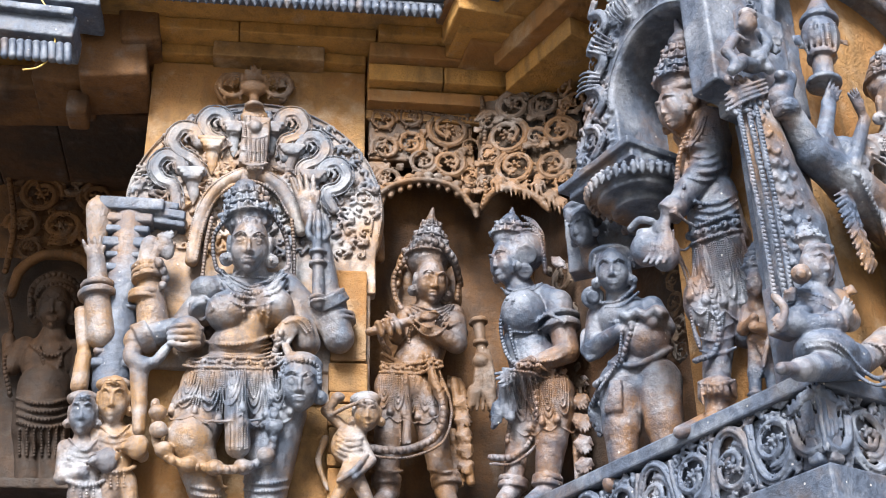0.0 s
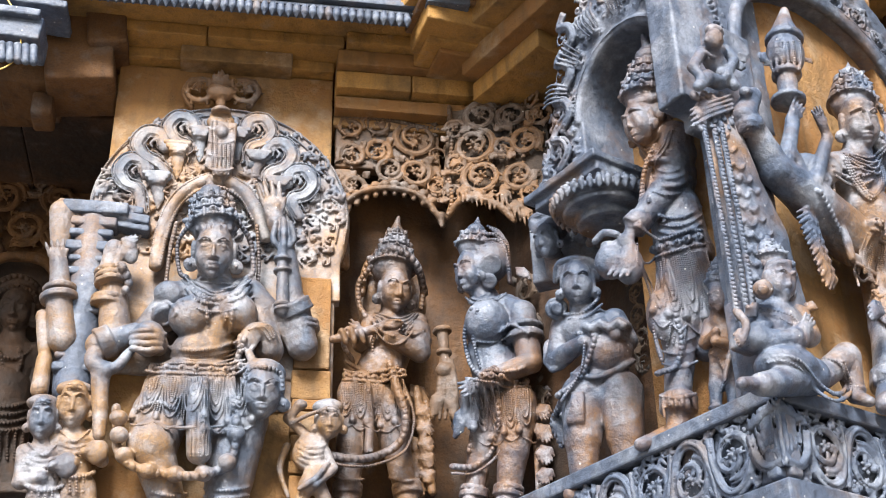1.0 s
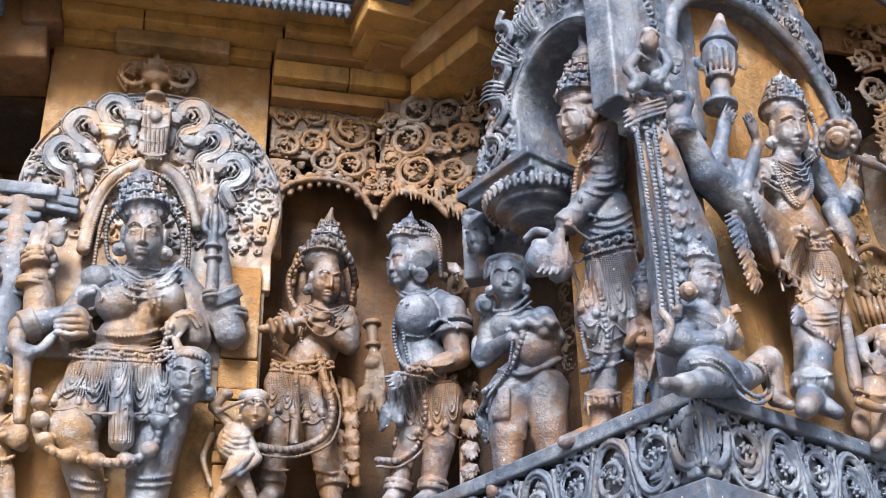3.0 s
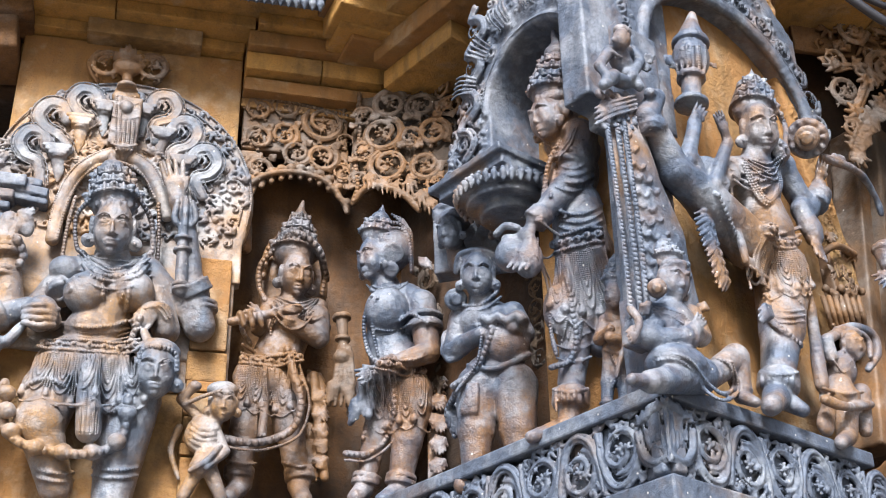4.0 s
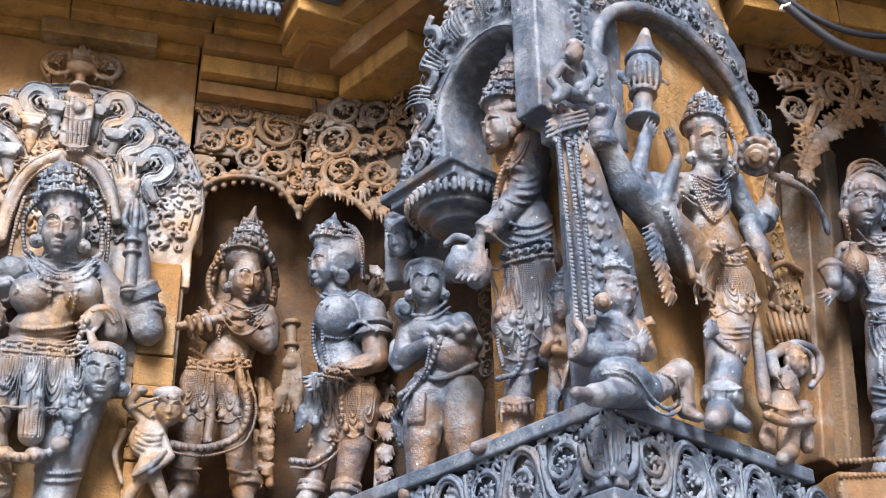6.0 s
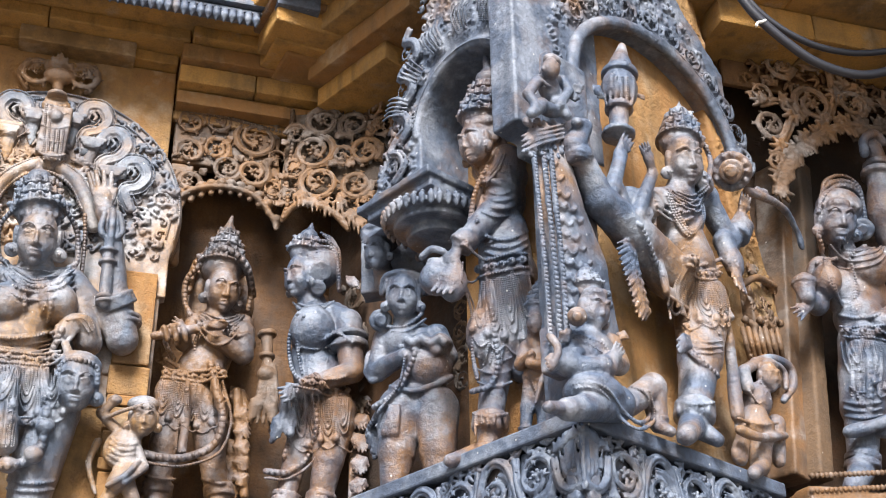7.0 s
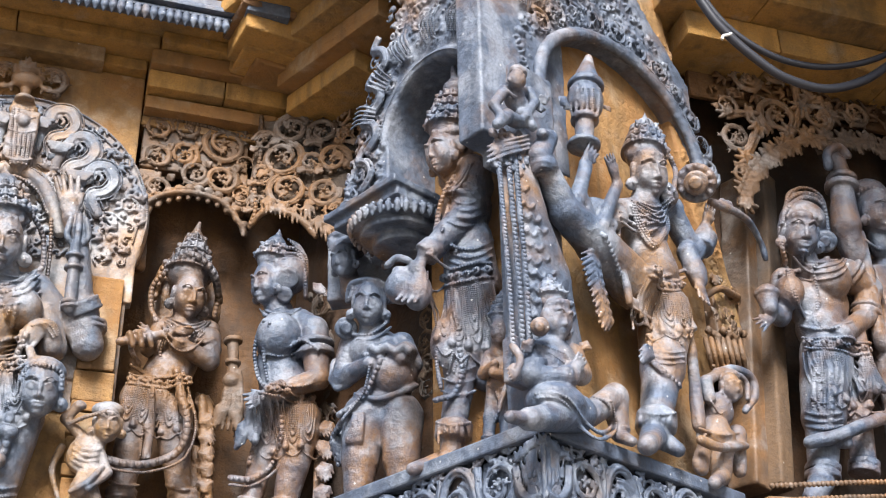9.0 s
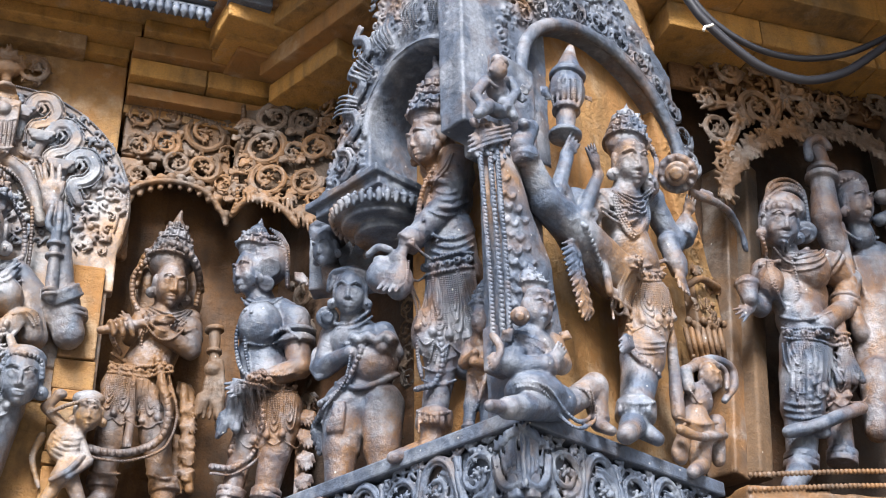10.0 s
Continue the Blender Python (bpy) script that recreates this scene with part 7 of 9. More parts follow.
ARCH_U, ARCH_Z, ARCH_W, ARCH_H = .575, 3.98, .39, .33


def model_pier_face(c):
    """The upper face of the pier with the arched recess over the god; foliage covers all but the arch."""
    c.box((.46, -.145, 4.22), (.53, .05, .52), rnd=.006)
    c.box((.085, -.155, 3.80), (.06, .04, .14), rnd=.006)
    c.box((.14, -.165, 3.25), (.045, .04, .42), rnd=.006)
    c.ell((ARCH_U, -.1, ARCH_Z), (ARCH_W, 3.0, ARCH_H), k=.001, cut=True)
    c.box((ARCH_U + .1, -.1, 3.8), (ARCH_W + .12, 1.0, .2), k=.001, cut=True)
    c.box((1.06, -.1, 4.59), (.2, 1.0, .6), 45, k=.001, cut=True)

    def over(u, z):
        return ((u - ARCH_U) / (ARCH_W + .05)) ** 2 + ((z - ARCH_Z) / (ARCH_H + .05)) ** 2 > 1 and u + z < 5.27 and z > ARCH_Z and u > .09
    c.foliage((.06, 3.98), (.98, 4.72), -.095, .036, 8, over)
    for i in range(11):
        a = 2.5 - i * .235
        p = np.array((ARCH_U + math.cos(a) * (ARCH_W + .085), -.085, ARCH_Z + math.sin(a) * (ARCH_H + .085)))
        if over(p[0], p[2]):
            c.spiral(p, .046, math.degrees(a), 1.2, -1, .009)
    for i in range(9):
        p = np.array((-.02 + i * .07, -.08, 4.2 + .05 * i))
        if over(p[0], p[2]):
            for q in (.0, .016):
                c.tube([p + (-.02 + q, 0, -.05), p + (-.025 + q, .008, .02), p + (0, .01, .05 - q), p + (.025 - q, .008, .02), p + (.02 - q, 0, -.05)], .006, bead=.005, per=3)


def model_pier_arch_rim(c):
    line = [(ARCH_U + math.cos(a * .2618) * (ARCH_W + .012), -.086, ARCH_Z + math.sin(a * .2618) * (ARCH_H + .012)) for a in range(13)]
    c.tube(line, .022, per=3, flat=.8)
    c.tube([(p[0] * 1.02 - .0115, -.07, p[2] + .012) for p in line[:7]], .005, bead=.005)


def model_pier_edge(c):
    """The pier's far edge: low, worn leaf carving on ochre stone."""
    c.box((.955, -.2, 4.1), (.06, .09, .66), 12, rnd=.01)
    for i in range(16):
        z = 3.62 + i * .062
        c.spiral((.955 + (z - 4.1) * -.21 + .02 * (-1) ** i, -.11, z), .034, 70 * i, 1.2, (-1) ** i, .008)


carve_parts("pier_arch_carving", FC, .005, -.26, "carved stone arch with foliate band over the striding god", "arch", (
    ("carved_face", model_pier_face, M_PIER, "grey stone face covered with low foliage"),
    ("arch_band", model_pier_arch_rim, M_PIER, "pale smooth arch band"),
    ("edge_band", model_pier_edge, M_WALL, "ochre foliate edge"),))


def model_right_woman(c):
    c.face((.003, .160, .862), .061, .085, yaw=-12, roll=-5)
    c.ell((.052, .120, .945), (.082, .066, .070))
    c.tube([(-.043, .120, .906), (-.016, .149, .972), (.072, .130, 1.034), (.144, .120, 1.018), (.156, .110, .923)], .013, bead=.009)
    c.tube([(-.063, .164, .886), (.001, .130, 1.009), (.076, .130, 1.055), (.146, .120, 1.033), (.156, .110, .923)], .012, bead=.008)
    c.tube([(-.027, .127, .922), (.005, .130, 1.033), (.079, .130, 1.077), (.149, .120, 1.047), (.156, .110, .923)], .010, bead=.006)
    c.ell((-.028, .128, .933), (.013, .012, .013))
    c.ell((-.041, .176, .911), (.013, .011, .013))
    c.ell((-.034, .196, .906), (.013, .011, .013))
    c.ell((-.025, .212, .902), (.013, .011, .013))
    c.ell((-.011, .220, .900), (.013, .011, .013))
    c.ell((.009, .220, .900), (.013, .011, .013))
    c.ell((.058, .180, .926), (.013, .011, .013))
    c.ell((.080, .176, .924), (.013, .012, .013))
    c.tube([(-.044, .120, .894), (-.068, .149, .808), (-.043, .120, .763)], .013, bead=.009)
    c.ring((.130, .120, .875), (.107, .150, .855), .039)
    c.ring((.107, .150, .855), (.095, .165, .844), .019)
    c.cap((.034, .120, .797), (.041, .110, .749), .042, .050)
    c.ell((.083, .080, .653), (.110, .076, .118), -15)
    c.ell((.103, .140, .711), (.072, .068, .072))
    c.ell((-.053, .130, .645), (.045, .052, .060))
    c.tube([(-.054, .160, .714), (-.059, .171, .607), (.005, .107, .575), (.031, .139, .595), (.032, .139, .700), (.022, .159, .742)], .009, bead=.007)
    c.tube([(-.062, .160, .713), (-.065, .171, .606), (.003, .111, .579), (.035, .139, .595), (.033, .147, .696), (.022, .159, .742)], .009, bead=.007)
    c.tube([(-.071, .160, .711), (-.069, .167, .607), (.001, .115, .583), (.040, .139, .596), (.034, .155, .692), (.022, .159, .742)], .009, bead=.007)
    c.tube([(-.079, .130, .709), (-.003, .136, .735), (.047, .164, .750), (.122, .130, .806)], .011, bead=.007)
    c.cap((.202, .100, .769), (.289, .090, .722), .054, .048)
    c.cap((.289, .090, .722), (.252, .100, .625), .046, .043)
    c.ring((.261, .100, .657), (.256, .100, .639), .050)
    c.ring((.255, .100, .634), (.251, .100, .617), .050)
    c.cap((.242, .110, .608), (.121, .150, .516), .038, .030)
    c.ell((.102, .160, .502), (.037, .033, .040))
    c.cap((-.044, .090, .714), (-.075, .090, .582), .042, .038)
    c.cap((-.077, .090, .571), (-.142, .130, .573), .033, .024)
    c.hand((-.136, .130, .544), (-.207, .150, .493), .044, spread=1.000)
    c.cap((-.141, .130, .625), (-.147, .140, .568), .037, .026)
    c.ring((-.141, .130, .640), (-.142, .130, .619), .041)
    c.cap((.077, .080, .557), (.097, .080, .487), .079, .075)
    c.cap((.082, .080, .465), (.032, .080, .239), .085, .071)
    c.cap((.197, .060, .489), (.165, .060, .263), .064, .053)
    c.tube([(.003, .079, .495), (.012, .135, .461), (.046, .159, .454), (.090, .171, .465), (.193, .111, .527)], .009, bead=.006)
    c.tube([(-.002, .127, .392), (-.015, .119, .325), (-.030, .115, .247)], .008, bead=.006)
    c.tube([(.010, .139, .389), (-.005, .135, .319), (-.020, .131, .242)], .008, bead=.006)
    c.tube([(.023, .151, .385), (.007, .147, .316), (-.005, .139, .240)], .008, bead=.006)
    c.tube([(.039, .159, .384), (.025, .151, .317), (.010, .147, .239)], .008, bead=.006)
    c.tube([(.060, .159, .386), (.044, .155, .317), (.028, .151, .240)], .008, bead=.006)
    c.tube([(.081, .159, .389), (.065, .155, .320), (.049, .151, .242)], .008, bead=.006)
    c.tube([(.025, .158, .362), (.014, .154, .265), (.012, .130, .189)], .018, r2=.023, bead=.006)
    c.tube([(.164, .130, .556), (.172, .140, .429), (.151, .130, .321)], .009, r2=.013)
    c.tube([(.177, .130, .558), (.181, .140, .431), (.181, .130, .325)], .009, r2=.013)
    c.tube([(.191, .130, .560), (.189, .140, .432), (.212, .130, .329)], .009, r2=.013)
    c.tube([(.204, .130, .562), (.198, .140, .433), (.243, .130, .333)], .009, r2=.013)
    c.cap((.032, .080, .239), (-.003, .080, .065), .061, .047)
    c.cap((.172, .060, .264), (.167, .060, .109), .048, .040)
    c.ring((-.001, .080, .073), (-.005, .080, .050), .056)
    c.ring((-.006, .080, .048), (-.010, .080, .026), .056)
    c.ring((.168, .060, .111), (.163, .060, .087), .050)
    c.ring((.163, .060, .087), (.158, .060, .064), .050)
    c.cap((-.024, .090, .014), (-.105, .150, -.063), .042, .031)
    c.tube([(-.078, .140, .119), (.004, .160, .139), (.123, .150, .194), (.227, .120, .242)], .021)
    c.ell((.046, .140, .132), (.032, .021, .021))
    c.tube([(-.038, .087, .244), (-.024, .123, .223), (.001, .143, .217), (.037, .151, .224), (.123, .095, .271)], .008, bead=.005)
    c.tube([(-.039, .083, .222), (-.023, .115, .203), (.003, .135, .197), (.039, .143, .205), (.121, .091, .249)], .008, bead=.005)
    c.tube([(-.032, .067, .206), (-.027, .115, .180), (-.001, .135, .174), (.040, .135, .186), (.126, .079, .231)], .008, bead=.005)
    c.ring((.207, .100, .775), (.219, .100, .767), .062)
    c.ring((.223, .100, .764), (.235, .100, .756), .062)
    c.tube([(-.004, .087, .552), (.018, .123, .527), (.049, .147, .519), (.076, .179, .517), (.138, .167, .551)], .009, bead=.006)
    c.skirt(.105, .5, .28, .12, .14)
    c.collar(.06, .775, .1, .09)


carve("woman_statue", model_right_woman, pose(1.443, 3.791, 2.939, 0, 0, 15), M_FIG, 0.0044, -0.03,
      "grey stone woman with haloed hair holding a cup", "statue")


def model_right_woman_two(c):
    c.face((.033, .130, .803), .060, .085, yaw=14, roll=8)
    c.ell((.041, .100, .880), (.077, .065, .069))
    c.tube([(-.029, .129, .862), (-.003, .157, .879), (.048, .185, .855)], .014, bead=.010)
    c.cap((.048, .100, .741), (.069, .090, .693), .040, .048)
    c.ell((.133, .050, .588), (.099, .072, .119))
    c.cap((-.056, .100, .621), (-.099, .120, .704), .047, .047)
    c.cap((-.098, .130, .722), (-.087, .130, .862), .053, .041)
    c.ring((-.086, .130, .870), (-.082, .130, .894), .060)
    c.ring((-.080, .130, .904), (-.076, .130, .924), .054)
    c.cap((-.076, .130, .924), (-.090, .140, .974), .034, .030)
    c.hand((-.089, .140, .951), (-.111, .160, 1.030), .068, curl=.040)
    c.tube([(-.146, .160, .939), (-.147, .170, .992), (-.095, .170, 1.027), (-.051, .160, 1.001)], .016, r2=.012)
    c.tube([(-.040, .120, .703), (-.038, .120, .547), (-.036, .110, .358), (-.018, .100, .302)], .018, r2=.028)
    c.box((.072, .100, .465), (.066, .023, .136), 8)
    c.cap((.164, .120, .856), (.270, .120, .899), .028, .028)
    c.cap((.151, .100, .771), (.271, .100, .839), .024, .024)
    c.tube([(-.039, .139, .670), (.037, .111, .664), (.116, .120, .684)], .010, bead=.008)
    c.cap((.086, .060, .399), (.054, .060, .144), .097, .085)
    c.cap((.008, .100, .162), (-.024, .100, -.040), .056, .045)
    c.ell((-.006, .100, .150), (.048, .037, .045))


carve("second_woman_statue", model_right_woman_two, pose(1.749, 3.873, 3.163, 0, 0, 15), M_FIG, 0.005, -0.03,
      "grey stone figure with raised arm beside the woman", "statue")


def right_volute(u, z, r, i):
    def model(c):
        c.spiral((u, .04 + .008 * (i % 3), z), r * .92, 60 * i, 1.3, 1 if i % 2 else -1, .014)
        c.spiral((u + r * .05, .03, z), r * .45, 200 + 60 * i, 1.1, -1 if i % 2 else 1, .008)
    return model


def right_stem(pts):
    def model(c):
        c.stem([(u, .045, z) for u, z in pts], .02, .013)
        for i, (u, z) in enumerate(pts):
            c.sprig((u, .05, z), i * 2.1, .05, lobes=5)
    return model


def model_right_ground(c):
    c.box((0.059, -.02, 0.355), (0.487, .02, 0.220), rnd=.006)
    c.foliage((-0.358, 0.135), (0.526, 0.525), .015, .05, 12)


def model_right_band(c):
    line = [(-.313, -.332), (-.272, -.245), (-.216, -.163), (-.125, -.082), (.009, -.002), (.113, .003), (.243, .024), (.355, .003), (.410, -.040)]
    p = glide([(u, .05, z) for u, z in line], 4)
    c.tube([(u, .05, z) for u, z in line], .014)
    for i, q in enumerate(p):
        c.leaf(q + (-.01, .005, -.005), q + (.012, .02, -.05 - .012 * (i % 3)), .022, 3)
        c.sprig(q + (0, 0, .01), 1.2 + .7 * (i % 3), .045)


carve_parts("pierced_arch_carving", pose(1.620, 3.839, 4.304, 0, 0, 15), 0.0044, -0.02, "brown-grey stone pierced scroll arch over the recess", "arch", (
    # Backing colour is darkened to give the shade between the pierced scrolls.
    ("backing_slab", model_right_ground, M_BROWN_SHADE, "brown stone backing darkened as shade in the gaps"),
    ("volute", right_volute(-0.21, 0.23, 0.062, 0), M_TAN, ""),
    ("volute", right_volute(-0.084, 0.281, 0.065, 1), M_TAN, ""),
    ("volute", right_volute(0.061, 0.275, 0.061, 2), M_TAN, ""),
    ("volute", right_volute(-0.308, 0.082, 0.049, 3), M_TAN, ""),
    ("volute", right_volute(-0.107, 0.066, 0.082, 4), M_TAN, ""),
    ("volute", right_volute(0.062, 0.094, 0.061, 5), M_TAN, ""),
    ("volute", right_volute(-0.287, -0.052, 0.063, 6), M_TAN, ""),
    ("volute", right_volute(0.033, 0.453, 0.078, 7), M_TAN, ""),
    ("volute", right_volute(0.214, 0.321, 0.056, 8), M_TAN, ""),
    ("volute", right_volute(0.247, 0.158, 0.056, 9), M_TAN, ""),
    ("volute", right_volute(0.387, 0.314, 0.063, 10), M_TAN, ""),
    ("volute", right_volute(0.426, 0.185, 0.057, 11), M_TAN, ""),
    ("volute", right_volute(0.22, 0.475, 0.069, 12), M_TAN, ""),
    ("volute", right_volute(0.37, 0.451, 0.059, 13), M_TAN, ""),
    ("volute", right_volute(-0.297, -0.219, 0.044, 14), M_TAN, ""),
    ("volute", right_volute(0.068, -0.022, 0.036, 15), M_TAN, ""),
    ("stem", right_stem(((-.224, -.171), (-.069, -.004), (-.007, .129), (-.017, .261), (-.112, .318))), M_TAN, ""),
    ("stem", right_stem(((-.307, -.348), (-.271, -.160), (-.199, .001), (-.241, .057), (-.324, .028))), M_TAN, ""),
    ("stem", right_stem(((-.007, .129), (.042, .173), (.105, .175), (.126, .113))), M_TAN, ""),
    ("leaf_band", model_right_band, M_TAN, ""),))


def model_strip_0(c):
    c.box((.435, -.160, .707), (.038, .076, .628), -9)


def model_strip_1(c):
    c.box((.380, -.190, .701), (.042, .057, .626), -9.5)


carve_parts("plain_pilaster", pose(1.163, 3.483, 2.875, 0, 0, 40.5), 0.007, None, "pale weathered plain stone strip at the pier edge", "pilaster", (
    ("outer_strip", model_strip_0, M_DIM, ""),
    ("inner_strip", model_strip_1, M_TAN, ""),))


def model_flute_arch_0(c):
    c.box((.006, -.050, .223), (.198, .026, .134))
    c.box((-.152, -.050, .019), (.042, .025, .063))
    c.box((.171, -.050, .045), (.038, .026, .085))


def model_flute_arch_1(c):
    c.spiral((-.134, -.015, .264), .051, 0, 1.6, 1, .012)
    c.leaf((-.098, -.020, .309), (-.074, .000, .322), .019, 3)


def model_flute_arch_2(c):
    c.spiral((-.035, -.015, .286), .047, 70, 1.6, -1, .012)
    c.leaf((-.001, -.020, .328), (.020, .000, .339), .020, 3)


def model_flute_arch_3(c):
    c.spiral((.110, -.015, .234), .077, 140, 1.6, 1, .012)
    c.leaf((.167, -.020, .299), (.204, .000, .327), .020, 3)


def model_flute_arch_4(c):
    c.spiral((-.132, -.015, .136), .051, 210, 1.6, -1, .012)
    c.leaf((-.097, -.020, .179), (-.073, .000, .193), .019, 3)


def model_flute_arch_5(c):
    c.spiral((-.035, -.015, .162), .051, 280, 1.6, 1, .012)
    c.leaf((.002, -.020, .206), (.025, .000, .219), .019, 3)


def model_flute_arch_6(c):
    c.spiral((.013, -.015, .085), .051, 350, 1.6, -1, .012)
    c.leaf((.049, -.020, .128), (.072, .000, .141), .019, 3)


def model_flute_arch_7(c):
    c.spiral((.109, -.015, .081), .059, 420, 1.6, -1, .012)
    c.leaf((.152, -.020, .130), (.180, .000, .148), .019, 3)


def model_flute_arch_8(c):
    c.spiral((-.124, -.015, -.000), .054, 490, 1.6, 1, .011)
    c.leaf((-.086, -.020, .044), (-.061, .000, .060), .019, 3)


def model_flute_arch_9(c):
    c.spiral((.188, -.015, .320), .035, 560, 1.6, 1, .012)
    c.leaf((.214, -.020, .351), (.228, .000, .356), .020, 3)


def model_flute_arch_10(c):
    c.spiral((.196, -.015, .164), .034, 630, 1.6, -1, .012)
    c.leaf((.222, -.020, .195), (.236, .000, .199), .019, 3)


def model_flute_arch_11(c):
    c.spiral((.187, -.015, .024), .038, 700, 1.6, 1, .012)
    c.leaf((.215, -.020, .057), (.232, .000, .064), .019, 3)


def model_flute_arch_lobe(c):
    c.cap((-.177, -.020, -.152), (-.178, .000, -.185), .016, .010)
    c.ell((-.179, .000, -.145), (.018, .016, .016))


def model_flute_arch_12(c):
    c.cap((-.144, -.020, -.084), (-.145, .000, -.118), .017, .010)
    c.ell((-.145, -.008, -.072), (.019, .017, .017))
    c.cap((-.109, -.020, -.050), (-.111, .000, -.084), .017, .010)
    c.ell((-.110, -.012, -.035), (.019, .017, .017))
    c.cap((-.075, -.020, -.025), (-.076, .000, -.060), .017, .010)
    c.ell((-.076, -.008, -.013), (.019, .017, .017))
    c.cap((-.040, -.020, -.008), (-.042, .000, -.043), .017, .010)
    c.ell((-.041, -.008, .004), (.019, .017, .017))
    c.cap((-.004, -.020, .001), (-.007, .000, -.033), .017, .010)
    c.ell((-.007, .000, .009), (.019, .017, .017))
    c.cap((.031, -.020, .004), (.028, .000, -.031), .017, .011)
    c.ell((.028, .000, .011), (.019, .017, .017))
    c.cap((.066, -.020, .000), (.064, .000, -.035), .017, .011)
    c.ell((.065, -.012, .015), (.019, .017, .017))
    c.cap((.102, -.020, -.011), (.099, .000, -.046), .017, .011)
    c.ell((.100, -.008, .001), (.019, .017, .017))
    c.cap((.137, -.020, -.031), (.134, .000, -.065), .017, .010)
    c.ell((.134, .000, -.023), (.019, .017, .017))
    c.cap((.172, -.020, -.060), (.169, .000, -.094), .017, .010)
    c.ell((.169, .000, -.052), (.019, .017, .017))
    c.cap((.206, -.020, -.120), (.203, .000, -.154), .017, .010)
    c.ell((.205, -.008, -.108), (.019, .017, .017))
    c.tube([(-.183, -.010, -.177), (-.163, .000, -.098), (-.095, .010, -.038), (.010, .010, -.013), (.115, .010, -.034), (.178, .000, -.096), (.211, -.010, -.148)], .010)
    c.tube([(-.199, -.020, .314), (-.010, -.010, .306), (.221, -.020, .281)], .013, bead=.007)


def model_flute_arch_13(c):
    c.cap((-.159, -.050, -.104), (-.150, -.060, -.311), .019, .023)
    c.tube([(-.172, -.034, -.114), (-.146, -.030, -.210), (-.160, -.038, -.323)], .017, bead=.008)


carve_parts("scroll_arch_carving", pose(-0.609, 4.029, 4.175, 0, 0, 15), 0.0046, -0.12, "tan stone scroll arch over the flute player niche", "arch", (
    ("backing_slab", model_flute_arch_0, M_TAN, ""),
    ("volute", model_flute_arch_1, M_TAN, ""),
    ("volute", model_flute_arch_2, M_TAN, ""),
    ("volute", model_flute_arch_3, M_TAN, ""),
    ("volute", model_flute_arch_4, M_TAN, ""),
    ("volute", model_flute_arch_5, M_TAN, ""),
    ("volute", model_flute_arch_6, M_TAN, ""),
    ("volute", model_flute_arch_7, M_TAN, ""),
    ("volute", model_flute_arch_8, M_TAN, ""),
    ("volute", model_flute_arch_9, M_TAN, ""),
    ("volute", model_flute_arch_10, M_TAN, ""),
    ("volute", model_flute_arch_11, M_TAN, ""),
    ("end_lobe", model_flute_arch_lobe, M_TAN, ""),
    ("scalloped_edge", model_flute_arch_12, M_TAN, ""),
    ("side_shaft", model_flute_arch_13, M_TAN, ""),))


def model_woman_arch_0(c):
    c.box((.021, .020, .146), (.165, .021, .179), -4)
    c.box((.168, .030, .051), (.083, .021, .166))


def model_woman_arch_1(c):
    c.spiral((.005, .075, .266), .064, 20, 1.6, 1, .013)
    c.leaf((-.044, .070, .225), (-.072, .090, .186), .021, 3)


def model_woman_arch_2(c):
    c.spiral((-.026, .075, .137), .075, 70, 1.6, -1, .013)
    c.leaf((-.082, .070, .087), (-.117, .090, .045), .021, 3)


def model_woman_arch_3(c):
    c.spiral((-.001, .075, -.002), .070, 120, 1.6, 1, .012)
    c.leaf((-.053, .070, -.048), (-.086, .090, -.087), .021, 3)


def model_woman_arch_4(c):
    c.spiral((-.095, .075, .221), .042, 170, 1.6, -1, .013)
    c.leaf((-.127, .070, .194), (-.144, .090, .164), .021, 3)


def model_woman_arch_5(c):
    c.spiral((-.098, .075, .070), .042, 220, 1.6, 1, .013)
    c.leaf((-.130, .070, .044), (-.147, .090, .014), .021, 3)


def model_woman_arch_6(c):
    c.spiral((.122, .075, .244), .055, 270, 1.6, -1, .013)
    c.leaf((.081, .070, .209), (.056, .090, .174), .021, 3)


def model_woman_arch_7(c):
    c.spiral((.169, .075, .121), .058, 320, 1.6, 1, .012)
    c.leaf((.125, .070, .084), (.098, .090, .048), .021, 3)


def model_woman_arch_8(c):
    c.spiral((.137, .075, -.021), .057, 370, 1.6, -1, .012)
    c.leaf((.094, .070, -.058), (.067, .090, -.092), .020, 3)


def model_woman_arch_9(c):
    c.spiral((.179, .075, -.100), .041, 420, 1.6, 1, .012)
    c.leaf((.148, .070, -.125), (.129, .090, -.153), .020, 3)


def model_woman_arch_10(c):
    c.spiral((-.112, .075, -.051), .037, 470, 1.6, 1, .012)
    c.leaf((-.140, .070, -.074), (-.155, .090, -.100), .021, 3)


def model_woman_arch_11(c):
    c.spiral((.229, .075, .237), .046, 520, 1.6, 1, .013)
    c.leaf((.193, .070, .207), (.172, .090, .176), .021, 3)


def model_woman_arch_12(c):
    c.spiral((.084, .075, .112), .042, 570, 1.6, 1, .012)
    c.leaf((.053, .070, .086), (.034, .090, .056), .021, 3)


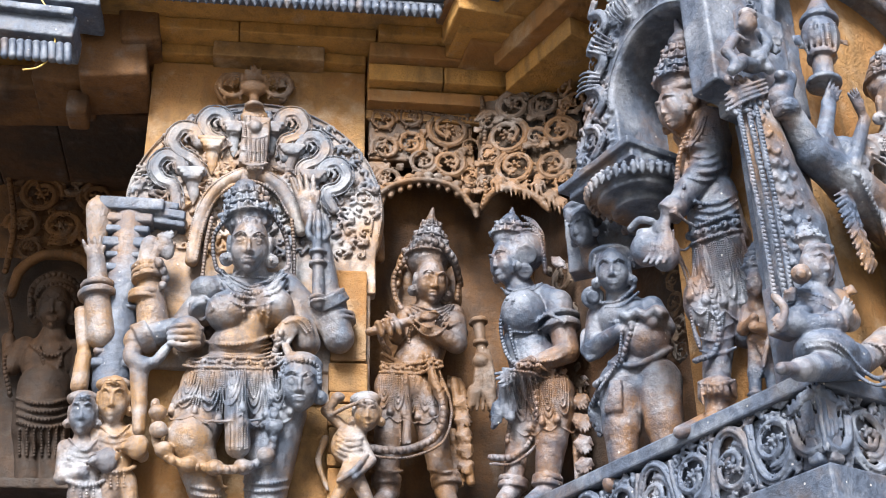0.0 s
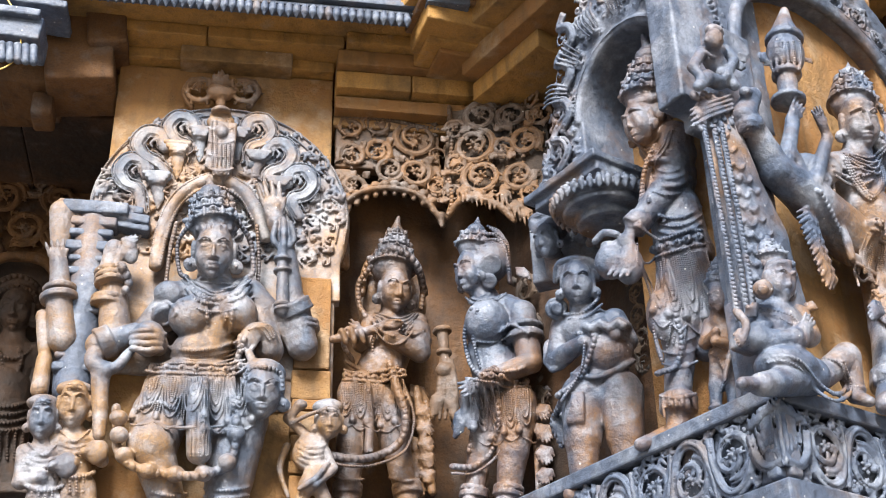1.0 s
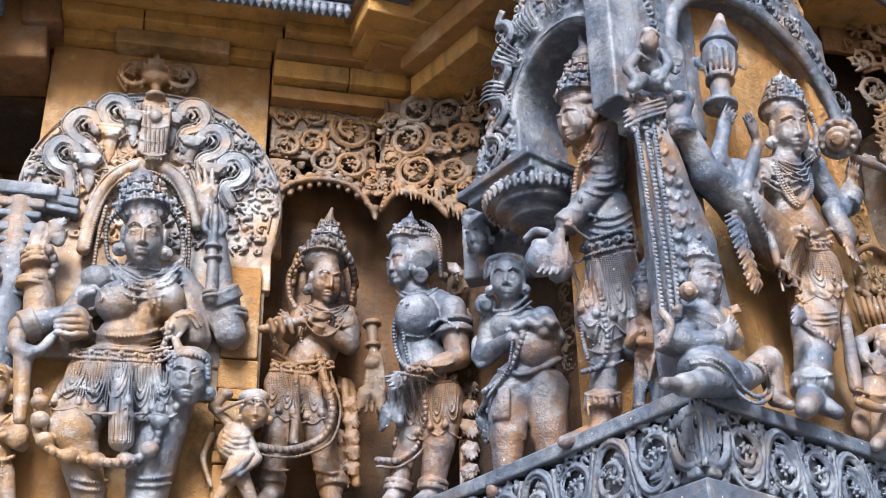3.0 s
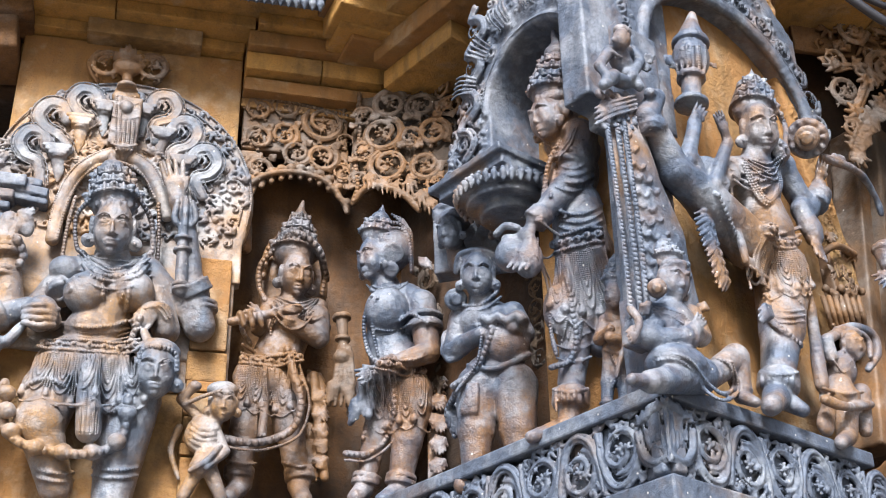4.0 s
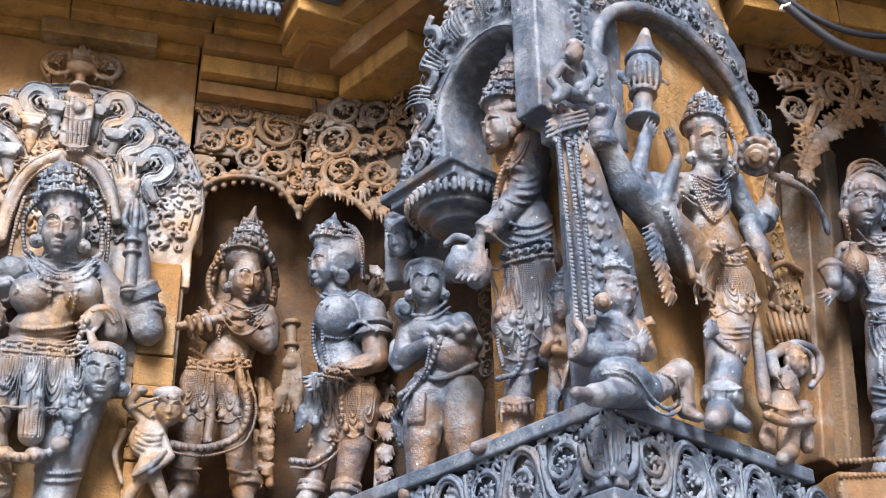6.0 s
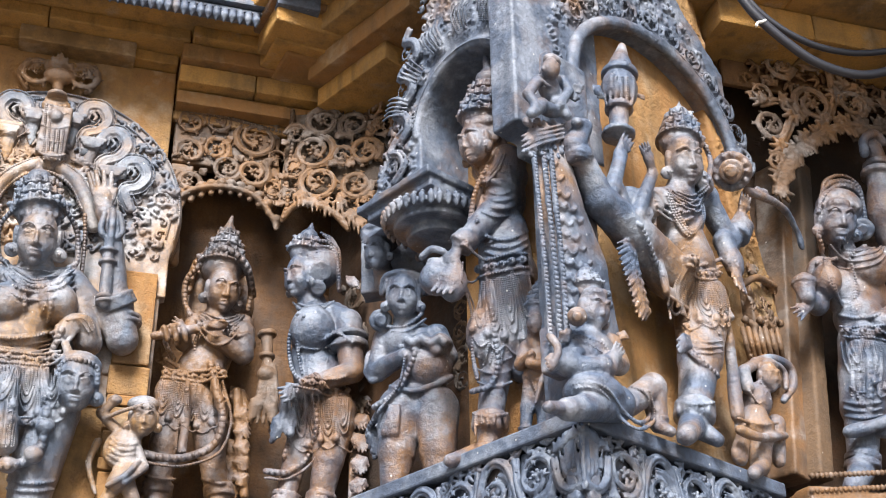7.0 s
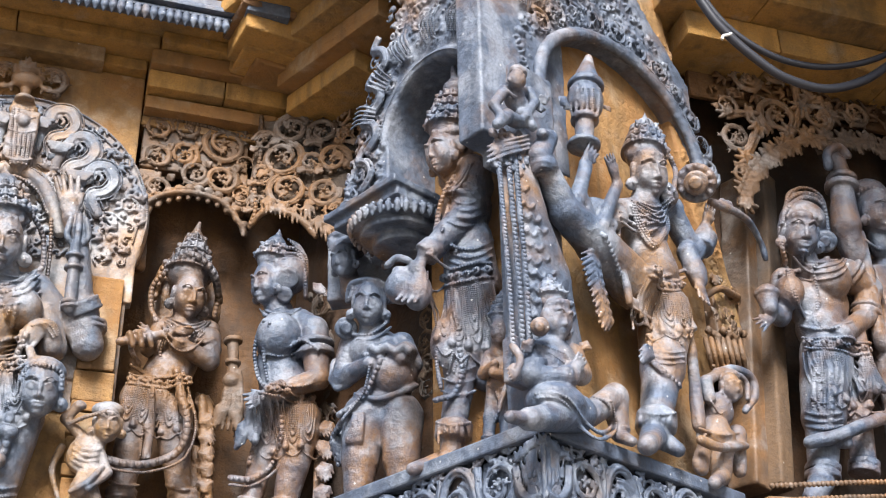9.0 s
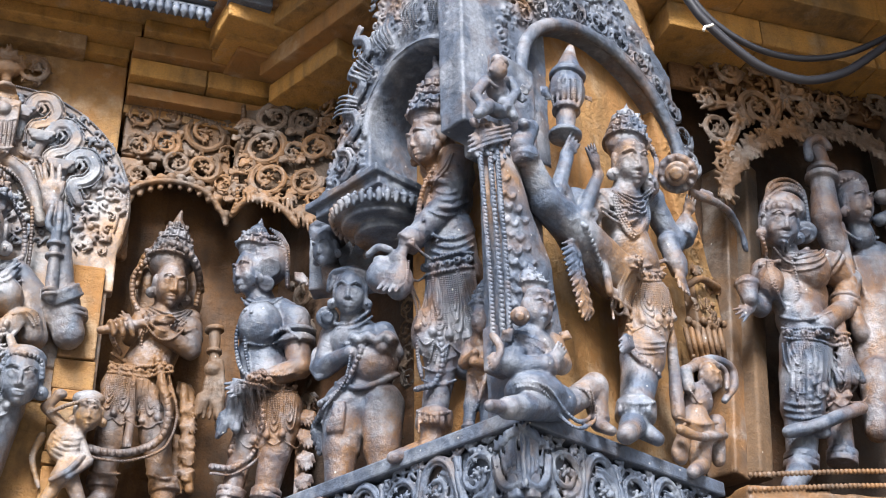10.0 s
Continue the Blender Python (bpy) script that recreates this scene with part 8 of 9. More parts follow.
def model_woman_arch_13(c):
    c.leaf((-.068, .080, -.035), (-.058, .100, -.125), .029, 2)
    c.leaf((-.016, .080, -.060), (-.006, .100, -.150), .029, 2)
    c.leaf((.031, .080, -.083), (.040, .100, -.172), .029, 2)
    c.leaf((.077, .080, -.076), (.086, .100, -.166), .029, 2)
    c.leaf((.120, .080, -.131), (.128, .100, -.219), .028, 2)
    c.leaf((.155, .080, -.168), (.163, .100, -.255), .028, 2)
    c.tube([(-.128, .060, -.136), (-.087, .080, -.101), (-.030, .090, -.098), (.056, .090, -.141), (.112, .080, -.210)], .012)
    c.tube([(-.120, .050, .346), (-.110, .060, .182), (-.136, .060, -.013)], .015, bead=.009)
    c.tube([(-.134, .060, .061), (-.114, .070, -.072), (-.134, .061, -.147)], .015, bead=.008)


carve_parts("scroll_arch_carving", pose(-0.245, 4.067, 4.168, 0, 0, -8), 0.0046, -0.02, "tan-grey stone scroll arch with pendant leaves in the corner", "arch", (
    ("backing_slab", model_woman_arch_0, M_DIM, ""),
    ("volute", model_woman_arch_1, M_TAN, ""),
    ("volute", model_woman_arch_2, M_TAN, ""),
    ("volute", model_woman_arch_3, M_TAN, ""),
    ("volute", model_woman_arch_4, M_TAN, ""),
    ("volute", model_woman_arch_5, M_TAN, ""),
    ("volute", model_woman_arch_6, M_TAN, ""),
    ("volute", model_woman_arch_7, M_TAN, ""),
    ("volute", model_woman_arch_8, M_TAN, ""),
    ("volute", model_woman_arch_9, M_TAN, ""),
    ("volute", model_woman_arch_10, M_TAN, ""),
    ("volute", model_woman_arch_11, M_TAN, ""),
    ("volute", model_woman_arch_12, M_TAN, ""),
    ("pendant_leaves", model_woman_arch_13, M_TAN, ""),))


def model_left_figure(c):
    c.face((-.045, .080, .765), .069, .097)
    c.ell((-.060, .050, .857), (.097, .074, .079))
    c.tube([(-.133, .091, .718), (-.143, .091, .845), (-.057, .115, .901), (.036, .067, .865), (.057, .040, .751)], .021, bead=.013)
    c.tube([(-.130, .060, .784), (-.111, .110, .824), (-.049, .130, .847), (.015, .098, .836), (.034, .060, .791)], .016, bead=.009)
    c.cap((-.045, .050, .678), (-.046, .050, .628), .046, .059)
    c.ell((-.047, .030, .550), (.113, .077, .122))
    c.tube([(-.118, .085, .596), (-.068, .109, .550), (-.026, .109, .540), (.011, .097, .559), (.041, .057, .616)], .013, bead=.009)
    c.tube([(-.080, .105, .576), (-.048, .101, .494), (-.015, .089, .472), (.008, .097, .522), (-.006, .101, .588)], .013, bead=.009)
    c.cap((-.149, .030, .608), (-.192, .030, .520), .045, .036)
    c.cap((-.192, .030, .520), (-.215, .050, .634), .031, .027)
    c.cap((.043, .030, .603), (.080, .030, .432), .045, .036)
    c.cap((-.050, .030, .428), (-.050, .030, .262), .107, .107)
    c.cap((-.082, .030, .261), (-.063, .030, .033), .070, .048)
    c.cap((-.003, .030, .263), (.025, .030, .035), .070, .048)
    c.tube([(-.140, .089, .365), (-.078, .137, .329), (-.028, .137, .325), (.018, .117, .341), (.056, .053, .386)], .013, bead=.007)
    c.tube([(-.134, .097, .329), (-.074, .137, .297), (-.024, .137, .293), (.021, .113, .310), (.058, .041, .358)], .013, bead=.007)
    c.tube([(-.128, .105, .293), (-.070, .137, .265), (-.020, .137, .260), (.025, .109, .279), (.066, .070, .313)], .013, bead=.007)
    c.tube([(-.122, .113, .258), (-.066, .137, .233), (-.017, .129, .232), (.028, .105, .248), (.070, .070, .280)], .013, bead=.007)
    c.tube([(-.107, .116, .227), (-.106, .088, .185), (-.100, .084, .135)], .011, bead=.007)
    c.tube([(-.078, .128, .223), (-.076, .100, .182), (-.072, .088, .134)], .011, bead=.007)
    c.tube([(-.050, .132, .222), (-.048, .104, .181), (-.046, .084, .136)], .011, bead=.007)
    c.tube([(-.024, .128, .225), (-.022, .100, .183), (-.019, .080, .138)], .011, bead=.007)
    c.tube([(.002, .120, .229), (.004, .096, .185), (.009, .088, .136)], .011, bead=.007)
    c.tube([(.027, .104, .236), (.030, .088, .189), (.036, .084, .138)], .011, bead=.007)
    c.tube([(.050, .080, .246), (.055, .072, .196), (.060, .064, .146)], .011, bead=.007)
    c.box((-.034, .060, .006), (.149, .085, .021))
    c.tube([(-.259, .030, .845), (-.211, .050, .684), (-.215, .058, .532), (-.178, .040, .396)], .016, bead=.011)


# Figure colour darkened in place of the recess shade.
carve("shaded_figure_statue", model_left_figure, pose(-2.147, 4.547, 3.224, 0, 0, 15), M_RECESS_SHADE, 0.0055, -0.1,
      "brown stone figure with haloed head, recess shade in its colour", "statue")


def model_left_arch_0(c):
    c.spiral((-.073, .020, .139), .087, 0, 1.5, 1, .017)


def model_left_arch_1(c):
    c.spiral((.048, .020, .217), .073, 60, 1.5, -1, .017)


def model_left_arch_2(c):
    c.spiral((.152, .020, .138), .068, 120, 1.5, 1, .017)


def model_left_arch_3(c):
    c.spiral((-.134, .020, -.018), .071, 180, 1.5, -1, .017)


def model_left_arch_4(c):
    c.spiral((.027, .020, -.010), .077, 240, 1.5, 1, .017)


def model_left_arch_5(c):
    c.spiral((.158, .020, -.031), .062, 300, 1.5, -1, .017)


def model_left_arch_6(c):
    c.spiral((-.191, .020, .232), .058, 360, 1.5, 1, .017)


def model_left_arch_7(c):
    c.spiral((-.085, .020, -.125), .052, 420, 1.5, 1, .017)


def model_left_arch_8(c):
    c.spiral((.208, .020, .285), .059, 480, 1.5, 1, .017)


def model_left_arch_9(c):
    c.spiral((.211, .020, .028), .053, 540, 1.5, 1, .017)


def model_left_arch_10(c):
    c.tube([(-.134, .030, -.345), (-.112, .040, -.244), (-.040, .050, -.180), (.049, .050, -.162), (.142, .040, -.184), (.209, .030, -.277)], .021)
    c.tube([(-.230, .020, .259), (-.166, .030, -.026), (-.171, .030, -.242)], .022, bead=.012)
    c.box((.002, -.060, .120), (.318, .034, .269))


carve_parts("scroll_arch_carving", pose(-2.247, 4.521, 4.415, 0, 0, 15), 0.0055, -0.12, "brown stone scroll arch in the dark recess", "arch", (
    ("volute", model_left_arch_0, M_BROWN_SHADE, ""),
    ("volute", model_left_arch_1, M_BROWN_SHADE, ""),
    ("volute", model_left_arch_2, M_BROWN_SHADE, ""),
    ("volute", model_left_arch_3, M_BROWN_SHADE, ""),
    ("volute", model_left_arch_4, M_BROWN_SHADE, ""),
    ("volute", model_left_arch_5, M_BROWN_SHADE, ""),
    ("volute", model_left_arch_6, M_BROWN_SHADE, ""),
    ("volute", model_left_arch_7, M_BROWN_SHADE, ""),
    ("volute", model_left_arch_8, M_BROWN_SHADE, ""),
    ("volute", model_left_arch_9, M_BROWN_SHADE, ""),
    ("arch_band", model_left_arch_10, M_BROWN_SHADE, ""),))


def model_flank_relief_0(c):
    c.spiral((-.787, -.313, .594), .052, 208.058, 1.5, -1, .012)
    c.leaf((-.856, -.315, .638), (-.854, -.305, .677), .017, 3)


def model_flank_relief_1(c):
    c.spiral((-.761, -.308, .427), .049, 238.169, 1.2, 1, .012)
    c.leaf((-.833, -.315, .438), (-.867, -.305, .475), .017, 3)


def model_flank_relief_2(c):
    c.spiral((-.774, -.306, .294), .041, 235.676, 1.2, -1, .012)
    c.leaf((-.736, -.315, .252), (-.738, -.305, .213), .016, 3)


def model_flank_relief_3(c):
    c.spiral((-.763, -.312, .148), .047, 26.1783, 1.5, 1, .011)
    c.leaf((-.775, -.315, .197), (-.716, -.305, .197), .016, 3)


def model_flank_relief_4(c):
    c.spiral((-.244, -.312, .344), .032, 265.13, 1.2, -1, .011)
    c.leaf((-.286, -.315, .382), (-.271, -.305, .404), .013, 3)


def model_flank_relief_5(c):
    c.spiral((-.251, -.312, .267), .036, 202.048, 1.5, 1, .011)
    c.leaf((-.247, -.315, .231), (-.269, -.305, .217), .012, 3)


def model_flank_relief_6(c):
    c.spiral((-.244, -.315, .178), .037, 251.33, 1.5, -1, .011)
    c.leaf((-.253, -.315, .147), (-.281, -.305, .145), .012, 3)


def model_flank_relief_7(c):
    c.spiral((-.246, -.314, .102), .033, 129.233, 1.5, 1, .010)
    c.leaf((-.282, -.315, .136), (-.264, -.305, .157), .012, 3)


def model_flank_relief_8(c):
    c.spiral((-.342, -.313, .103), .034, 241.793, 1.2, -1, .011)
    c.leaf((-.389, -.315, .109), (-.407, -.305, .134), .012, 3)


def model_flank_relief_9(c):
    c.spiral((-.322, -.310, .036), .033, 306.824, 1.5, 1, .010)
    c.leaf((-.365, -.315, .030), (-.392, -.305, .048), .012, 3)


def model_flank_relief_10(c):
    c.spiral((-.324, -.314, -.029), .031, 57.8216, 1.5, -1, .010)
    c.leaf((-.295, -.315, -.062), (-.298, -.305, -.091), .012, 3)


def model_flank_relief_11(c):
    c.spiral((-.306, -.312, -.109), .031, 22.8714, 1.2, 1, .010)
    c.leaf((-.293, -.315, -.142), (-.308, -.305, -.162), .012, 3)


def model_flank_relief_12(c):
    c.spiral((-.031, -.290, .072), .024, 81.0574, 1.2, -1, .008)
    c.leaf((-.038, -.300, .052), (-.052, -.290, .040), .009, 3)


def model_flank_relief_13(c):
    c.spiral((-.031, -.291, .029), .027, 109.074, 1.5, 1, .008)
    c.leaf((-.067, -.300, .058), (-.053, -.290, .074), .009, 3)


def model_flank_relief_14(c):
    c.spiral((-.035, -.296, -.023), .025, 101.783, 1.2, -1, .008)
    c.leaf((-.015, -.300, -.045), (-.013, -.290, -.070), .009, 3)


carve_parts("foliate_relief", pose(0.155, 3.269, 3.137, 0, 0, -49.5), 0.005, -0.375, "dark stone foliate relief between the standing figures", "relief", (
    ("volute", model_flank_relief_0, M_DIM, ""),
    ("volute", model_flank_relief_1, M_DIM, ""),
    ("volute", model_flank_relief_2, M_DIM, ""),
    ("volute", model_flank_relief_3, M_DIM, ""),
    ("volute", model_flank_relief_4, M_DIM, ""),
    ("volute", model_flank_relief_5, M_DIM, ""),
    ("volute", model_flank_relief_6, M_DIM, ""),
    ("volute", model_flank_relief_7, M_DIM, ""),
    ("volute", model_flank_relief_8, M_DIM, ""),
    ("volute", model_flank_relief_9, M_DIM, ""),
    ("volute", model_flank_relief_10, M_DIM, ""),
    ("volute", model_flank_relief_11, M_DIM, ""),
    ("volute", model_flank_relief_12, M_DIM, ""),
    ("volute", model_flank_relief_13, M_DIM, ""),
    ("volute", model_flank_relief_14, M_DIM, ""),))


def model_corner_relief_0(c):
    c.spiral((-.204, -.288, .644), .056, 83.3038, 1.5, -1, .013)
    c.leaf((-.139, -.290, .633), (-.075, -.280, .559), .018, 3)


def model_corner_relief_1(c):
    c.spiral((-.169, -.281, .482), .051, 226.412, 1.5, 1, .013)
    c.leaf((-.237, -.290, .486), (-.287, -.280, .528), .018, 3)


def model_corner_relief_2(c):
    c.spiral((-.202, -.290, .381), .045, 194.016, 1.2, -1, .013)
    c.leaf((-.277, -.290, .414), (-.305, -.280, .465), .018, 3)


def model_corner_relief_3(c):
    c.spiral((-.193, -.283, .256), .048, 282.844, 1.2, 1, .013)
    c.leaf((-.197, -.290, .316), (-.126, -.280, .292), .018, 3)


def model_corner_relief_4(c):
    c.spiral((-.215, -.288, .134), .043, 21.817, 1.2, -1, .013)
    c.leaf((-.185, -.290, .168), (-.110, -.280, .127), .018, 3)


def model_corner_relief_5(c):
    c.spiral((-.211, -.283, .013), .044, 355.033, 1.5, 1, .012)
    c.leaf((-.155, -.290, .011), (-.094, -.280, -.049), .017, 3)


def model_corner_relief_6(c):
    c.spiral((-.315, -.291, .595), .043, 339.02, 1.5, -1, .013)
    c.leaf((-.263, -.300, .558), (-.234, -.290, .496), .015, 3)


def model_corner_relief_7(c):
    c.spiral((-.340, -.290, .491), .047, 347.492, 1.5, 1, .013)
    c.leaf((-.398, -.300, .564), (-.367, -.290, .583), .016, 3)


def model_corner_relief_8(c):
    c.spiral((-.361, -.300, .415), .038, 61.3058, 1.2, -1, .013)
    c.leaf((-.409, -.300, .475), (-.380, -.290, .496), .016, 3)


def model_corner_relief_9(c):
    c.spiral((-.355, -.299, .311), .037, 222.761, 1.5, 1, .013)
    c.leaf((-.297, -.300, .296), (-.244, -.290, .237), .015, 3)


def model_corner_relief_10(c):
    c.spiral((-.073, -.285, .522), .044, 337.313, 1.5, -1, .013)
    c.leaf((-.086, -.290, .580), (-.030, -.280, .565), .015, 3)


def model_corner_relief_11(c):
    c.spiral((-.091, -.290, .442), .038, 358.911, 1.2, 1, .013)
    c.leaf((-.095, -.290, .398), (-.131, -.280, .396), .015, 3)


def model_corner_relief_12(c):
    c.spiral((-.098, -.286, .364), .041, 82.3733, 1.2, -1, .013)
    c.leaf((-.139, -.290, .351), (-.179, -.280, .375), .015, 3)


def model_corner_relief_13(c):
    c.spiral((-.107, -.284, .268), .040, 338.862, 1.5, 1, .013)
    c.leaf((-.125, -.290, .235), (-.162, -.280, .238), .015, 3)


carve_parts("foliate_relief", pose(-0.212, 3.700, 4.110, 0, 0, -49.5), 0.005, -0.375, "tan-grey stone foliate relief beside the niche", "relief", (
    ("volute", model_corner_relief_0, M_TAN, ""),
    ("volute", model_corner_relief_1, M_TAN, ""),
    ("volute", model_corner_relief_2, M_TAN, ""),
    ("volute", model_corner_relief_3, M_TAN, ""),
    ("volute", model_corner_relief_4, M_TAN, ""),
    ("volute", model_corner_relief_5, M_TAN, ""),
    ("volute", model_corner_relief_6, M_TAN, ""),
    ("volute", model_corner_relief_7, M_TAN, ""),
    ("volute", model_corner_relief_8, M_TAN, ""),
    ("volute", model_corner_relief_9, M_TAN, ""),
    ("volute", model_corner_relief_10, M_TAN, ""),
    ("volute", model_corner_relief_11, M_TAN, ""),
    ("volute", model_corner_relief_12, M_TAN, ""),
    ("volute", model_corner_relief_13, M_TAN, ""),))


def model_eave_corbel_0(c):
    c.box((-.025, .000, .244), (.123, .128, .170), 6, rnd=.015)


def model_eave_corbel_1(c):
    c.box((-.202, -.100, .239), (.108, .129, .129), -4, rnd=.015)


def model_eave_corbel_2(c):
    c.box((-.142, -.050, .038), (.038, .063, .050), rnd=.010)


def model_eave_corbel_3(c):
    c.box((.065, .050, .332), (.072, .107, .107), 8, rnd=.012)


def model_eave_corbel_4(c):
    c.box((-.358, -.250, .231), (.198, .132, .057), 3, rnd=.015)


# Shadow under the eave is part of these blocks' colour.
carve_parts("eave_corbel", pose(-1.695, 3.738, 4.392, 0, 0, 15), 0.008, None, "stained brown stone corbel blocks under the eave, darkened with shade", "corbel", (
    ("block", model_eave_corbel_0, M_BROWN_SHADE, ""),
    ("block", model_eave_corbel_1, M_BROWN_SHADE, ""),
    ("block", model_eave_corbel_2, M_BROWN_SHADE, ""),
    ("block", model_eave_corbel_3, M_BROWN_SHADE, ""),
    ("block", model_eave_corbel_4, M_BROWN_SHADE, ""),))


def model_eave_rim_0(c):
    c.box((.019, .300, -.109), (.189, .079, .047), -4, rnd=.006)


def model_eave_rim_1(c):
    c.box((.035, .320, -.064), (.166, .087, .016), -4, rnd=.006)


def model_eave_rim_2(c):
    c.box((.090, .250, .038), (.182, .089, .016), -4, rnd=.006)


def model_eave_rim_3(c):
    c.cap((-.019, .370, -.192), (-.011, .370, -.254), .012, .013)
    c.ring((-.020, .370, -.187), (-.018, .370, -.202), .014)


def model_eave_rim_4(c):
    c.cap((.007, .370, -.193), (.015, .370, -.255), .012, .013)
    c.ring((.006, .370, -.188), (.008, .370, -.202), .014)


def model_eave_rim_5(c):
    c.cap((.033, .370, -.194), (.041, .370, -.256), .012, .013)
    c.ring((.032, .370, -.189), (.034, .370, -.203), .014)


def model_eave_rim_6(c):
    c.cap((.059, .370, -.195), (.067, .370, -.256), .012, .013)
    c.ring((.059, .370, -.190), (.061, .370, -.204), .014)


def model_eave_rim_7(c):
    c.cap((.086, .370, -.195), (.094, .370, -.257), .012, .013)
    c.ring((.085, .370, -.191), (.087, .370, -.205), .014)


def model_eave_rim_8(c):
    c.cap((.112, .370, -.196), (.120, .370, -.258), .012, .013)
    c.ring((.111, .370, -.191), (.113, .370, -.206), .014)


def model_eave_rim_9(c):
    c.cap((.138, .370, -.197), (.146, .370, -.259), .012, .014)
    c.ring((.138, .370, -.192), (.139, .370, -.207), .014)


def model_eave_rim_10(c):
    c.cap((.165, .370, -.198), (.172, .370, -.260), .012, .014)
    c.ring((.164, .370, -.193), (.166, .370, -.207), .014)


def model_eave_rim_11(c):
    c.cap((.191, .370, -.199), (.198, .370, -.261), .012, .014)
    c.ring((.191, .370, -.194), (.192, .370, -.208), .014)


carve_parts("eave_rim_block", pose(-2.004, 3.655, 4.600, 0, 0, 15), 0.005, None, "grey stone eave rim block with carved pendants", "eave rim", (
    ("rim_block", model_eave_rim_0, M_BASE, ""),
    ("rim_block", model_eave_rim_1, M_BASE, ""),
    ("rim_block", model_eave_rim_2, M_BASE, ""),
    ("pendant", model_eave_rim_3, M_BASE, ""),
    ("pendant", model_eave_rim_4, M_BASE, ""),
    ("pendant", model_eave_rim_5, M_BASE, ""),
    ("pendant", model_eave_rim_6, M_BASE, ""),
    ("pendant", model_eave_rim_7, M_BASE, ""),
    ("pendant", model_eave_rim_8, M_BASE, ""),
    ("pendant", model_eave_rim_9, M_BASE, ""),
    ("pendant", model_eave_rim_10, M_BASE, ""),
    ("pendant", model_eave_rim_11, M_BASE, ""),))


def model_eave_bracket_0(c):
    c.box((.018, -.020, .136), (.173, .110, .055), rnd=.006)


def model_eave_bracket_1(c):
    c.box((-.000, .000, .174), (.181, .118, .015), rnd=.004)


def model_eave_bracket_2(c):
    c.box((.126, .000, .262), (.155, .129, .077), rnd=.006)


def model_eave_bracket_3(c):
    c.box((.068, -.100, .106), (.192, .094, .034), rnd=.006)


def model_eave_bracket_4(c):
    c.box((.107, -.140, .079), (.172, .086, .026), rnd=.006)


carve_parts("eave_bracket", pose(-0.301, 3.793, 4.561, 0, 0, 24), 0.005, None, "grey-edged stone bracket slabs at the eave corner with ochre undersides", "bracket", (
    ("lower_slab", model_eave_bracket_0, M_EAVE, ""),
    ("edge_fillet", model_eave_bracket_1, M_TAN, "pale worn edge"),
    ("upper_slab", model_eave_bracket_2, M_EAVE, ""),
    ("inner_step", model_eave_bracket_3, M_EAVE, ""),
    ("inner_step", model_eave_bracket_4, M_WALL, ""),))


# ---- pier base: lip slab, scroll frieze, lower slab ----
def base_slab(name, out, z0, z1, parent, material, label=""):
    """An L-shaped slab round the pier corner, its faces set out from the plan by out."""
    bm = bmesh.new()
    left, right = 1.3, .86
    e, f = Vector((.76, .65)), Vector((-.65, .76))
    k = Vector((.475, 2.895)) - (e + f) * out
    pts = [k + f * (left + out), k, k + e * (right + out), k + e * (right + out) + f * .5, k + e * .5 + f * .5, k + e * .5 + f * (left + out)]
    prism(bm, [tuple(p) for p in pts], z0, z1)
    edges = [x for x in bm.edges if x.calc_length() > .1 and abs(x.verts[0].co.z - x.verts[1].co.z) < .01 or abs(x.verts[0].co.z - x.verts[1].co.z) > .01]
    bmesh.ops.bevel(bm, geom=edges, offset=.006, segments=2, profile=.5, affect="EDGES")
    return part(name, bm, material, parent, label)


pier_base = root("pier_pedestal", Matrix(), "slate-grey stone pier base with a deep scroll frieze", "base")
base_slab("lip_slab", .0, 2.79, 2.832, pier_base, M_BASE)
base_slab("frieze_core", -.045, 2.60, 2.79, pier_base, M_BASE, "dark recessed core")
base_slab("lower_slab", .02, 2.44, 2.588, pier_base, M_BASE)


def frieze_scroll(seed, hand, size):
    """One bay of the running scroll: the waving stem, a volute in its bend and lobed leaves in the corners."""
    r = random.Random(seed)
    c = Clay(.0038)
    w = .072
    c.stem([(-w * 1.05, 0, -hand * size * .9), (-w * .92, .004, -hand * size * .1), (-w * .55, .006, hand * size * .75), (0, .008, hand * size * 1.02), (w * .6, .006, hand * size * .72), (w * .95, .004, -hand * size * .1), (w * 1.08, 0, -hand * size * .95)], .0125, per=4)
    c.spiral((0, .002, -hand * size * .12), size * .72, 90 * hand + r.uniform(-15, 15), 1.25, -1 if i % 2 else 1, .011)
    for u, z in ((-1.0, 1.0), (1.0, 1.0), (-.98, .62), (.98, .62), (-.5, -1.1), (.5, -1.1), (0, -1.1)):
        c.sprig((u * w, -.004, hand * size * z * .95), r.uniform(0, 6.28), size * .42, lobes=4)
    for k in range(7):
        a = r.uniform(0, 6.28)
        c.beads.append((math.cos(a) * size * .95, .004, math.sin(a) * size * .95, .006))
    c.box((0, -.033, 0), (w, .02, size * 1.1))
    return c.mesh("scroll")


